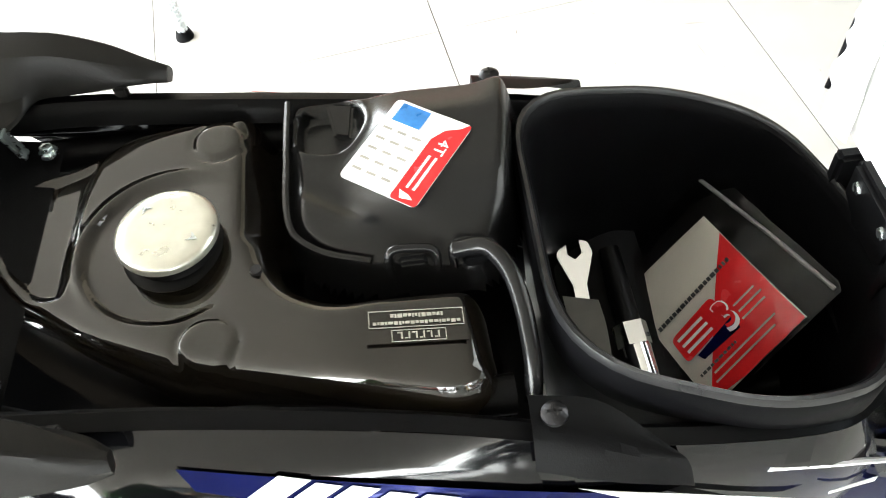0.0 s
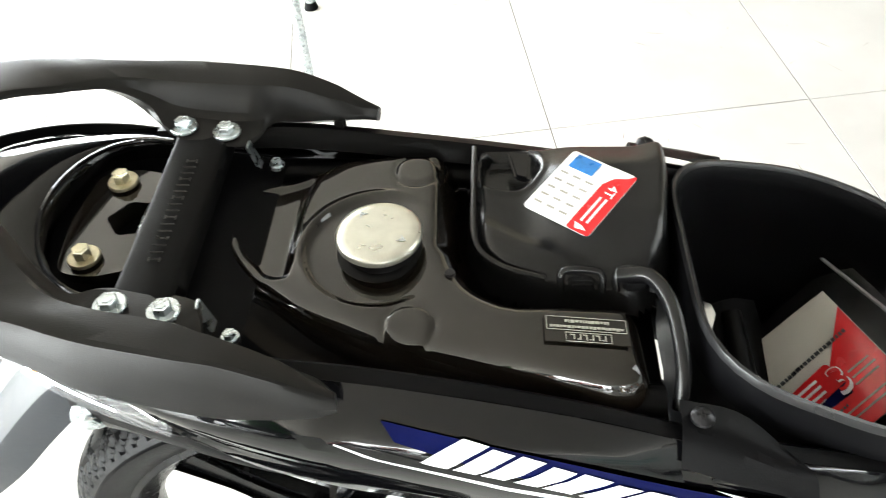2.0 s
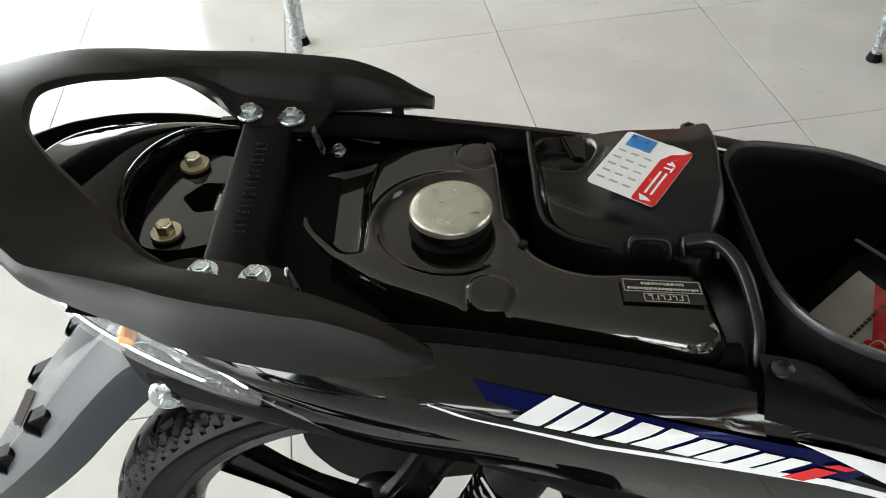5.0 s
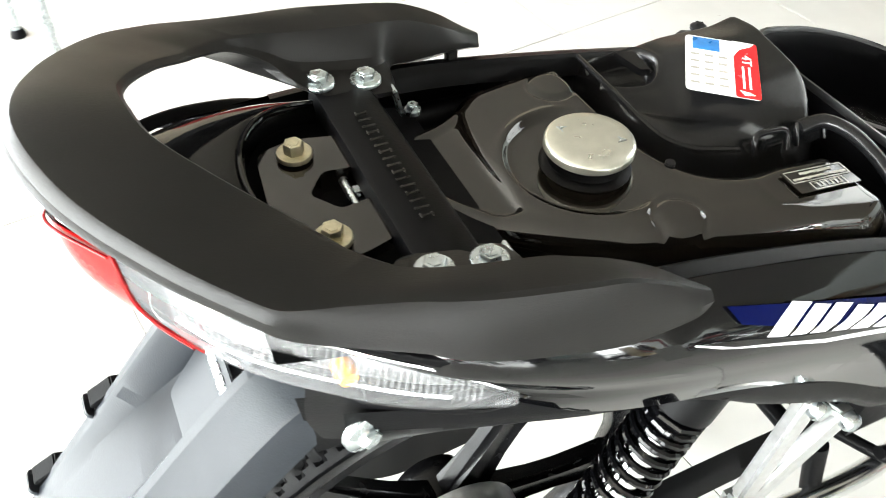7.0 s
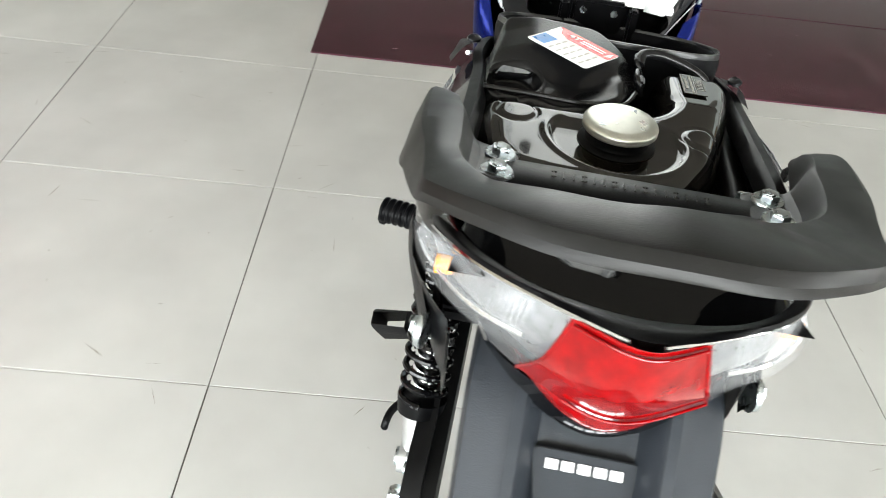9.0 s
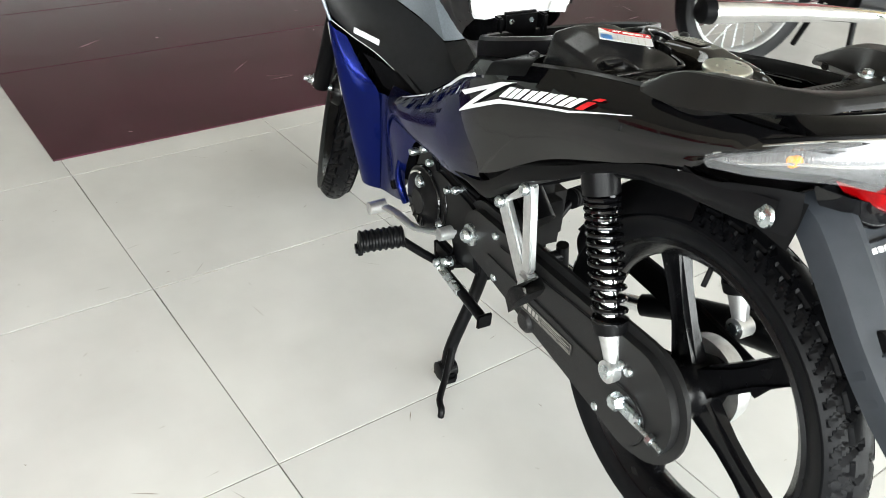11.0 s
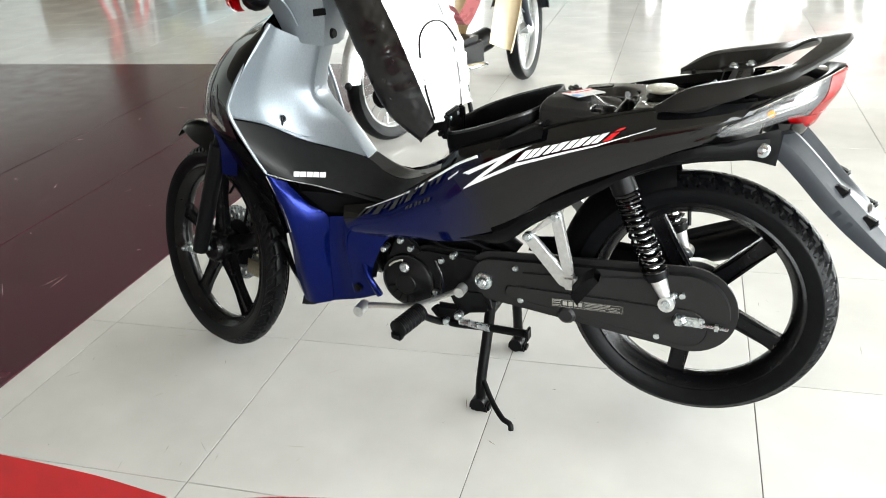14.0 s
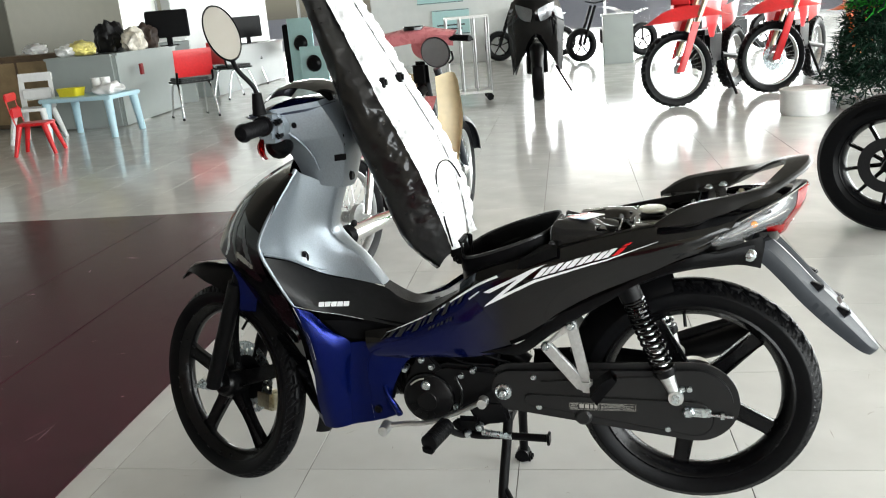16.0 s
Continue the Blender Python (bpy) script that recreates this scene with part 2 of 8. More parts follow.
def lathe(profile, seg=32, axis="y", at=(0, 0, 0), closed=False):
    """A turned form: profile of (radius, along)."""
    bm = bmesh.new()
    rings = []
    for k in range(seg):
        a = 2 * math.pi * k / seg
        ring = []
        for r, h in profile:
            c, s = r * math.cos(a), r * math.sin(a)
            p = {"y": (c, h, s), "z": (c, s, h), "x": (h, c, s)}[axis]
            ring.append(bm.verts.new(Vector(p) + Vector(at)))
        rings.append(ring)
    m = len(profile)
    for k in range(seg):
        a, b = rings[k], rings[(k + 1) % seg]
        for i in range(m if closed else m - 1):
            j = (i + 1) % m
            bm.faces.new((a[i], b[i], b[j], a[j]))
    bmesh.ops.remove_doubles(bm, verts=bm.verts, dist=1e-6)
    bmesh.ops.recalc_face_normals(bm, faces=bm.faces[:])
    return bm


def bevelled(bm, width, seg=2):
    if width:
        bmesh.ops.bevel(bm, geom=[e for e in bm.edges if len(e.link_faces) == 2 and e.calc_face_angle(0) > radians(30)], offset=width, segments=seg, affect="EDGES", clamp_overlap=True)
    return bm


def box(cx, cy, cz, sx, sy, sz, bevel=0.0, turn=None):
    bm = bmesh.new()
    bmesh.ops.create_cube(bm, size=1.0, matrix=Matrix.Diagonal((sx, sy, sz, 1)))
    bevelled(bm, bevel)
    if turn is not None:
        bm.transform(turn)
    bm.transform(Matrix.Translation((cx, cy, cz)))
    return bm


def slab(outline, depth, bevel=0.0, seg=2):
    """A plate from an outline in 3D points, pushed along depth."""
    bm = bmesh.new()
    f = bm.faces.new([bm.verts.new(p) for p in outline])
    got = bmesh.ops.extrude_face_region(bm, geom=[f])
    bmesh.ops.translate(bm, vec=depth, verts=[v for v in got["geom"] if isinstance(v, bmesh.types.BMVert)])
    bmesh.ops.recalc_face_normals(bm, faces=bm.faces[:])
    return bevelled(bm, bevel, seg)


def rounded(corners, r, n=5):
    """A 2D outline with rounded corners."""
    out = []
    k = len(corners)
    for i in range(k):
        p, a, b = Vector(corners[i]), Vector(corners[i - 1]), Vector(corners[(i + 1) % k])
        ra = min(r, (a - p).length * 0.45, (b - p).length * 0.45)
        s, e = p + (a - p).normalized() * ra, p + (b - p).normalized() * ra
        for j in range(n + 1):
            t = j / n
            out.append((1 - t) ** 2 * s + 2 * t * (1 - t) * p + t * t * e)
    return out


def join(*bms):
    out = bms[0]
    for b in bms[1:]:
        me = bpy.data.meshes.new("tmp")
        b.to_mesh(me)
        b.free()
        out.from_mesh(me)
        bpy.data.meshes.remove(me)
    return out


def flip(bm):
    """The same form on the other side of the bike."""
    b = bm.copy()
    bmesh.ops.scale(b, vec=(1, -1, 1), verts=b.verts)
    bmesh.ops.reverse_faces(b, faces=b.faces[:])
    return b


def both(name, make, mat, parent, label="", shift=0.0):
    """A part and its mirror image on the other side; shift moves the pair sideways."""
    a = make()
    b = flip(a)
    pair = part(name, a, mat, parent, label), part(name, b, mat, parent, label)
    for ob in pair:
        ob.matrix_basis = Matrix.Translation((0, shift, 0))
    return pair


def smooth_step(a, b, x):
    t = max(0.0, min(1.0, (x - a) / (b - a)))
    return t * t * (3 - 2 * t)


def depth_in(outline, x, y):
    """Distance from a closed 2D outline, positive inside it."""
    best, inside = 1e9, False
    k = len(outline)
    for i in range(k):
        ax, ay = outline[i][0], outline[i][1]
        bx, by = outline[(i + 1) % k][0], outline[(i + 1) % k][1]
        dx, dy = bx - ax, by - ay
        t = max(0.0, min(1.0, ((x - ax) * dx + (y - ay) * dy) / (dx * dx + dy * dy + 1e-12)))
        best = min(best, (x - ax - t * dx) ** 2 + (y - ay - t * dy) ** 2)
        if (ay > y) != (by > y) and x < (bx - ax) * (y - ay) / (by - ay) + ax:
            inside = not inside
    return math.sqrt(best) if inside else -math.sqrt(best)


def pressed_sheet(outline, height, step=0.0025, skirt=0.008):
    """A sheet formed over an outline: height(x, y, depth) gives its surface, its rim falls away below."""
    xs, ys = [p[0] for p in outline], [p[1] for p in outline]
    x0, y0 = min(xs) - skirt - step, min(ys) - skirt - step
    nx, ny = int((max(xs) + skirt + step - x0) / step) + 2, int((max(ys) + skirt + step - y0) / step) + 2
    bm = bmesh.new()
    g = {}
    for i in range(nx):
        for j in range(ny):
            x, y = x0 + i * step, y0 + j * step
            d = depth_in(outline, x, y)
            if d > -skirt:
                g[i, j] = bm.verts.new((x, y, height(x, y, d)))
    for i, j in g:
        q = [g.get(k) for k in ((i, j), (i + 1, j), (i + 1, j + 1), (i, j + 1))]
        if all(q):
            bm.faces.new(q)
    return bm


def hexbolt(p, r=0.008, h=0.006, axis="z", flange=1.5):
    """A flanged hexagon bolt."""
    head = lathe([(0, h), (r * 0.55, h), (r * 0.6, h - 0.0006), (r * 0.9, h - 0.0002), (r, h - 0.0012), (r, 0.0015), (0, 0.0015)], 6, axis, p)
    rim = lathe([(0, 0.0018), (r * flange * 0.95, 0.0018), (r * flange, 0.001), (r * flange, -0.001), (0, -0.001)], 20, axis, p)
    return join(head, rim)


def lettering(text, size, m, mat, parent, name="lettering", depth=0.0004, shear=0.0):
    """Words in the built-in font, as a thin mesh."""
    cu = bpy.data.curves.new("text", "FONT")
    cu.body, cu.size, cu.extrude, cu.shear, cu.align_x, cu.align_y = text, size, depth, shear, "CENTER", "CENTER"
    cu.resolution_u = 3
    tmp = bpy.data.objects.new("text", cu)
    scene.collection.objects.link(tmp)
    me = bpy.data.meshes.new_from_object(tmp.evaluated_get(bpy.context.evaluated_depsgraph_get()))
    bpy.data.objects.remove(tmp)
    me.transform(m)
    me.materials.clear()
    me.materials.append(mat)
    ob = new(name, me)
    ob.parent = parent
    return ob


def frame_matrix(origin, ex, ey):
    """Axes along ex and ey at origin."""
    ex = Vector(ex).normalized()
    ez = ex.cross(Vector(ey)).normalized()
    ey = ez.cross(ex)
    return Matrix.Translation(origin) @ Matrix((ex, ey, ez)).transposed().to_4x4()

# ---- the showroom ----
TILE_SIZE = 0.6
ROOM = pose(-0.928, -0.593, 0, 0, 0, 8.1)  # a corner of the tiling; its axes run with the joints
U0, U1, V0, V1, TALL = -13.2, 9.6, -7.2, 27.0, 3.6


def room_box(u0, u1, v0, v1, z0, z1, bevel=0.0):
    bm = box((u0 + u1) / 2, (v0 + v1) / 2, (z0 + z1) / 2, u1 - u0, v1 - v0, z1 - z0, bevel)
    bm.transform(ROOM)
    return bm


def structure(name, bm, mat, label=""):
    return tagged(part(name, bm, mat), label, "", "", "structure")


floor = structure("floor", room_box(U0, U1, V0, V1, -0.2, -0.002), GROUT, "cream glazed tile floor with thin dark joints")
# the ceiling stays out of view; its dim tone only shapes the light
ceiling = structure("ceiling", room_box(U0, U1, V0, V1, TALL, TALL + 0.2), DIM_CEILING, "unseen board ceiling of the showroom, toned down to dim tan")
structure("wall_west", room_box(U0 - 0.2, U0, V0, V1, 0.0, TALL), WALL_WHITE, "plain white painted showroom wall")


def glazed_wall(name, a, b, along_u, fixed):
    """A shop front: thin posts and rails with panes between."""
    w = tagged(new(name), "tall shop window in a slim aluminium frame", "window", "", "structure")
    step = 2.4
    n = int((b - a) / step)

    def piece(s0, s1, z0, z1, d):
        return room_box(s0, s1, fixed - d, fixed + d, z0, z1) if along_u else room_box(fixed - d, fixed + d, s0, s1, z0, z1)
    for k in range(n + 1):
        s = a + (b - a) * k / n
        part("window_frame", piece(s - 0.04, s + 0.04, 0.0, TALL, 0.05), ALLOY, w)
        if k < n:
            s2 = a + (b - a) * (k + 1) / n
            for z in (0.04, 2.4, TALL - 0.04):
                part("window_frame", piece(s + 0.04, s2 - 0.04, z - 0.04, z + 0.04, 0.04), ALLOY, w)
            for z0, z1 in ((0.08, 2.36), (2.44, TALL - 0.08)):
                g = part("pane", piece(s + 0.04, s2 - 0.04, z0, z1, 0.004), CLEAR_LENS, w)
                g.visible_shadow = False
    return w


glazed_wall("window_1", V0, V1, False, U1)
glazed_wall("window_2", U0, U1, True, V1)
glazed_wall("window_3", 2.4, U1, True, V0)
structure("wall_south", room_box(U0, 2.36, V0 - 0.2, V0, 0.0, TALL), WALL_TAN, "plain tan painted showroom wall")
structure("ground", box(0, 0, -0.26, 800, 800, 0.1), material("outside_concrete", (0.42, 0.41, 0.39), 0.85, scale=2, vary=0.15, bump=0.3), "pale concrete forecourt outside the windows")

# maroon vinyl laid over part of the tiles, in sheets
sheet_u = [-8.2, -6.1, -4.05, -2.0, -1.395, -0.70]
for a, b in zip(sheet_u, sheet_u[1:]):
    structure("floor_covering", room_box(a + 0.002, b - 0.002, -0.02, 3.86, 0.0, 0.005, 0.001), MAROON, "scuffed dark maroon vinyl floor sheet")


def scuffs():
    """Pale scratches and chips on the maroon sheets."""
    rnd = random.Random(5)
    bm = bmesh.new()
    for _ in range(150):
        u, v = rnd.uniform(-5.5, -0.75), rnd.uniform(0.1, 3.7)
        a, l, w = rnd.uniform(0, 6.28), rnd.choice((0.012, 0.02, 0.05, 0.11)), rnd.choice((0.0015, 0.003, 0.005))
        d, s = V(math.cos(a), math.sin(a), 0) * l / 2, V(-math.sin(a), math.cos(a), 0) * w / 2
        c = V(u, v, 0.0056)
        bm.faces.new([bm.verts.new(c + q) for q in (-d - s * 0.3, d * 0.4 - s, d, d * 0.2 + s)])
    bm.transform(ROOM)
    return bm


tagged(part("floor_marks", scuffs(), material("pale_scuff", (0.34, 0.25, 0.26), 0.6, scale=50, vary=0.3)), "pale scratches and chips on the maroon floor", "marks", "", "stuff")


def dirt():
    """Short dark scrapes on the tiles."""
    rnd = random.Random(8)
    bm = bmesh.new()
    for _ in range(330):
        u, v = rnd.uniform(-0.6, 2.4), rnd.uniform(-1.6, 1.8)
        a, l, w = rnd.gauss(1.3, 0.8), rnd.choice((0.006, 0.012, 0.03, 0.05)), rnd.choice((0.0008, 0.0012, 0.002))
        d, s = V(math.cos(a), math.sin(a), 0) * l / 2, V(-math.sin(a), math.cos(a), 0) * w / 2
        c = V(u, v, 0.0006)
        bm.faces.new([bm.verts.new(c + q) for q in (-d - s * 0.3, d * 0.4 - s, d, d * 0.2 + s)])
    bm.transform(ROOM)
    return bm


tagged(part("floor_scrapes", dirt(), material("grey_scrape", (0.20, 0.175, 0.14), 0.7, scale=50, vary=0.3)), "short grey scrapes and dirt marks on the tiles", "marks", "", "stuff")

# ---- the motorcycle ----
bike = thing("motorcycle", "black and blue underbone motorcycle, seat open, on its centre stand", "motorcycle")
RX, RZ, FX, FZ = 0.045, 0.312, -1.200, 0.279
STEER = -24.0


def tyre(R, w, rim, n_tread, seg=480):
    """A tyre with cut grooves."""
    half = [(rim - 0.004, 0.30 * w), (rim + 0.006, 0.38 * w), (rim + 0.022, 0.485 * w), (rim + 0.034, 0.50 * w), (R - 0.030, 0.49 * w)]
    m = 26
    tread = []
    for i in range(m + 1):
        s = -1 + 2 * i / m
        tread.append((R - 0.0255 * abs(s) ** 2.2, -s * 0.48 * w))
    prof = [(r, h) for r, h in half] + tread + [(r, -h) for r, h in half[::-1]]
    bm = bmesh.new()
    rings = []
    for k in range(seg):
        a = 2 * math.pi * k / seg
        ring = []
        for r, h in prof:
            if r > R - 0.0255:
                s = abs(h) / (0.48 * w)
                side = 0.5 if h > 0 else 0.0
                ph = (k * n_tread / seg + 0.75 * s * s + 0.35 * s + side) % 1.0
                if (ph < 0.14 and 0.14 < s < 0.90) or (0.50 < ph < 0.62 and 0.58 < s < 0.90) or (0.44 < s < 0.50 and 0.25 < ph < 0.85):
                    r -= 0.0050 * min(1.0, (1.0 - s) * 5.0)
            ring.append(bm.verts.new((r * math.cos(a), h, r * math.sin(a))))
        rings.append(ring)
    for k in range(seg):
        a, b = rings[k], rings[(k + 1) % seg]
        for i in range(len(prof) - 1):
            bm.faces.new((a[i], b[i], b[i + 1], a[i + 1]))
    bmesh.ops.recalc_face_normals(bm, faces=bm.faces[:])
    return bm


def cast_spoke(a, r0, r1, w0, w1, t):
    """One flat spoke with a raised rib along each edge."""
    d, s = V(math.cos(a), 0, math.sin(a)), V(-math.sin(a), 0, math.cos(a))
    out = []
    for sgn in (-1, 1):
        out.append(loft([[d * r0 + s * (w0 * sgn * 0.5) + V(0, -t, 0), d * (r0 + r1) / 2 + s * (w1 * sgn * 0.42) + V(0, -t * 0.8, 0), d * r1 + s * (w1 * sgn * 0.62) + V(0, -t * 0.9, 0)],
                         [d * r0 + s * (w0 * sgn * 0.5) + V(0, t, 0), d * (r0 + r1) / 2 + s * (w1 * sgn * 0.42) + V(0, t * 0.8, 0), d * r1 + s * (w1 * sgn * 0.62) + V(0, t * 0.9, 0)]], 6, 0, 0.006))
    web = [d * r0 - s * w0 * 0.5, d * r0 + s * w0 * 0.5, d * r1 + s * w1 * 0.62, d * r1 - s * w1 * 0.62]
    out.append(slab([p + V(0, -t * 0.45, 0) for p in web], V(0, t * 0.9, 0)))
    return join(*out)


def wheel(name, R, w, rim, parent, m, label, n_spokes=5, start=0.3, n_tread=42, breadth=1.0):
    hubw = part(name, lathe([(0, 0.045), (0.022, 0.045), (0.036, 0.04), (0.045, 0.022), (0.042, 0.0), (0.045, -0.022), (0.036, -0.04), (0.022, -0.045), (0, -0.045)], 28), WHEEL_BLACK, parent, label)
    hubw.matrix_basis = m
    part("tyre", tyre(R, w, rim, n_tread), RUBBER, hubw, "black rubber tyre with diagonal grooves", 24)
    rw = w * 0.36
    part("rim", lathe([(rim + 0.004, rw), (rim - 0.002, rw + 0.003), (rim - 0.006, rw), (rim - 0.010, rw * 0.82), (rim - 0.022, rw * 0.5), (rim - 0.026, 0), (rim - 0.022, -rw * 0.5), (rim - 0.010, -rw * 0.82), (rim - 0.006, -rw), (rim - 0.002, -rw - 0.003), (rim + 0.004, -rw), (rim - 0.008, 0)], 72, closed=True), WHEEL_BLACK, hubw)
    for k in range(n_spokes):
        part("spoke", cast_spoke(start + 2 * math.pi * k / n_spokes, 0.036, rim - 0.022, 0.044 * breadth, 0.03 * breadth, 0.014), WHEEL_BLACK, hubw)
    part("valve", tube([(math.cos(start + 0.9) * (rim - 0.024), 0, math.sin(start + 0.9) * (rim - 0.024)), (math.cos(start + 0.9) * (rim - 0.055), -0.012, math.sin(start + 0.9) * (rim - 0.055))], 0.004, 8), SATIN_BLACK, hubw)
    return hubw


wheel("rear_wheel", 0.284, 0.086, 0.222, bike, pose(RX, 0, RZ, 0, 0, 0), "black cast five-spoke rear wheel", start=radians(45))
front_axis = Matrix.Translation((FX, -0.018, FZ)) @ Matrix.Rotation(radians(STEER), 4, V(0.45, 0, 0.89).normalized())
front_wheel = wheel("front_wheel", 0.277, 0.074, 0.222, bike, front_axis, "black cast five-spoke front wheel", start=radians(18))


def disc():
    bm = bmesh.new()
    n = 72
    rings = [[bm.verts.new((r * math.cos(2 * math.pi * k / n), 0.052, r * math.sin(2 * math.pi * k / n))) for k in range(n)] for r in (0.062, 0.074, 0.082, 0.091, 0.104)]
    for j, (a, b) in enumerate(zip(rings, rings[1:])):
        for k in range(n):
            if (j == 1 and k % 6 in (0,)) or (j == 2 and k % 6 in (3,)):
                continue
            bm.faces.new((a[k], a[(k + 1) % n], b[(k + 1) % n], b[k]))
    bmesh.ops.solidify(bm, geom=bm.faces[:], thickness=0.004)
    return bm


part("brake_disc", disc(), STEEL, front_wheel, "drilled steel brake disc")
part("disc_carrier", lathe([(0.0, 0.05), (0.064, 0.05), (0.064, 0.054), (0.0, 0.054)], 30), ENGINE_BLACK, front_wheel)
part("caliper", box(0.07, 0.066, -0.055, 0.07, 0.04, 0.06, 0.01), BRASS_ZINC, front_wheel, "brass-coloured brake caliper")

# fork and front mudguard turn with the wheel
fork = part("fork", join(*[tube([(0.0, y, 0.0), (0.02, y, 0.05), (0.115, y, 0.30)], [0.021, 0.022, 0.022], 14, 8) for y in (-0.072, 0.072)],
                         *[tube([(0.11, y, 0.29), (0.20, y, 0.52)], 0.014, 12) for y in (-0.072, 0.072)]), SATIN_BLACK, bike, "black front fork legs")
fork.matrix_basis = front_axis
part("axle_nut", join(hexbolt((0, 0, 0), 0.010, 0.012, "y"), lathe([(0.0, 0.0), (0.006, 0.0), (0.006, 0.022), (0, 0.022)], 10)), STEEL, fork).matrix_basis = Matrix.Translation((-0.012, -0.094, 0.008)) @ pose(0, 0, 0, 0, 0, 180)
part("axle", tube([(0, -0.09, 0), (0, 0.09, 0)], 0.008, 10), STEEL, fork)


def mudguard(r, a0, a1, w, z_drop, n=22):
    rows = []
    for s in (-1, -0.75, -0.35, 0, 0.35, 0.75, 1):
        rr = r - z_drop * abs(s) ** 2.2
        rows.append([(rr * math.cos(a0 + (a1 - a0) * i / 8), s * w * (0.55 + 0.45 * math.sin(math.pi * (0.12 + 0.8 * i / 8))), rr * math.sin(a0 + (a1 - a0) * i / 8)) for i in range(9)])
    return loft(rows, n, 13, 0.003)


def beak_guard():
    """A front mudguard that leaves the tyre and runs out to a pointed beak."""
    st = [(36, 0.320, 0.046, 0.040), (60, 0.324, 0.058, 0.050), (84, 0.326, 0.062, 0.052), (100, 0.332, 0.056, 0.040), (112, 0.343, 0.038, 0.020), (121, 0.350, 0.018, 0.007), (130, 0.350, 0.002, 0.0005)]
    rows = []
    for f in (-1, -0.85, -0.5, -0.15, 0.15, 0.5, 0.85, 1):
        rows.append([((r - d * abs(f) ** 2.4) * math.cos(radians(a)), f * w, (r - d * abs(f) ** 2.4) * math.sin(radians(a)) + 0.006 * (abs(f) < 0.3)) for a, r, w, d in st])
    return loft(rows, 34, 17, 0.003)


ff = part("front_mudguard", beak_guard(), SATIN_BLACK, bike, "gloss black pointed front mudguard")
ff.matrix_basis = front_axis
part("mudguard_stripe", loft([[((r + 0.0105) * math.cos(radians(a)), y * k, (r + 0.0105) * math.sin(radians(a))) for a, r, k in ((88, 0.326, 1.0), (100, 0.331, 0.9), (112, 0.342, 0.55), (121, 0.348, 0.12))] for y in (-0.030, -0.012, 0.012, 0.030)], 20, 7, 0.0006), LABEL_GREY, ff, "silver-grey printed stripe")
part("splash_guard", mudguard(0.305, radians(-28), radians(40), 0.062, 0.03), SATIN_BLACK, bike, "black inner splash guard").matrix_basis = Matrix.Translation((FX + 0.005, 0, FZ))
part("fork_shroud", loft([[(-1.12, -0.085, 0.66), (-1.09, -0.092, 0.60), (-1.10, -0.088, 0.52)], [(-1.05, -0.1, 0.68), (-1.03, -0.104, 0.60), (-1.05, -0.095, 0.52)]], 10, 6, 0.006), BLUE_PAINT, bike, "blue fork cover")

# body: side covers, from the step-through to the tail


def blend_paint():
    """Blue paint that runs out into black towards the tail, as the maker printed it."""
    m = material("blue_to_black_paint", (0.0010, 0.0044, 0.058), 0.17, metal=0.6, coat=0.1, scale=260, vary=0.12, rough_vary=0.03, spec=0.42)
    nt = m.node_tree
    b = nt.nodes["Principled BSDF"]
    src = b.inputs["Base Color"].links[0].from_socket
    tc, sep, mr, mix = nt.nodes.new("ShaderNodeTexCoord"), nt.nodes.new("ShaderNodeSeparateXYZ"), nt.nodes.new("ShaderNodeMapRange"), nt.nodes.new("ShaderNodeMix")
    mix.data_type = "RGBA"
    nt.links.new(tc.outputs["Object"], sep.inputs[0])
    nt.links.new(sep.outputs["X"], mr.inputs["Value"])
    mr.inputs["From Min"].default_value, mr.inputs["From Max"].default_value = -0.54, -0.37
    slope, over, most = nt.nodes.new("ShaderNodeMath"), nt.nodes.new("ShaderNodeMapRange"), nt.nodes.new("ShaderNodeMath")
    slope.operation, most.operation = "MULTIPLY_ADD", "MAXIMUM"
    nt.links.new(sep.outputs["X"], slope.inputs[0])
    nt.links.new(sep.outputs["Z"], slope.inputs[2])
    slope.inputs[1].default_value = -0.584
    nt.links.new(slope.outputs[0], over.inputs["Value"])
    over.inputs["From Min"].default_value, over.inputs["From Max"].default_value = 0.866, 0.874
    nt.links.new(mr.outputs["Result"], most.inputs[0])
    nt.links.new(over.outputs["Result"], most.inputs[1])
    for name, a_, b_ in (("Metallic", 0.6, 0.0), ("Roughness", 0.17, 0.06)):
        blend = nt.nodes.new("ShaderNodeMapRange")
        blend.inputs["To Min"].default_value, blend.inputs["To Max"].default_value = a_, b_
        nt.links.new(most.outputs[0], blend.inputs["Value"])
        nt.links.new(blend.outputs["Result"], b.inputs[name])
    nt.links.new(most.outputs[0], mix.inputs["Factor"])
    nt.links.new(src, mix.inputs["A"])
    mix.inputs["B"].default_value = (0.002, 0.002, 0.0024, 1)
    nt.links.new(mix.outputs["Result"], b.inputs["Base Color"])
    return m


BLUE_BLACK = blend_paint()


def side_sheet(a, b, c, d=None, e=None, rows=12, n=40, thick=0.004):
    cs = [a, b, c] + ([d] if d else []) + ([e] if e else [])
    return loft([[(x, -y, z) for x, y, z in l] for l in cs], n, rows, thick)


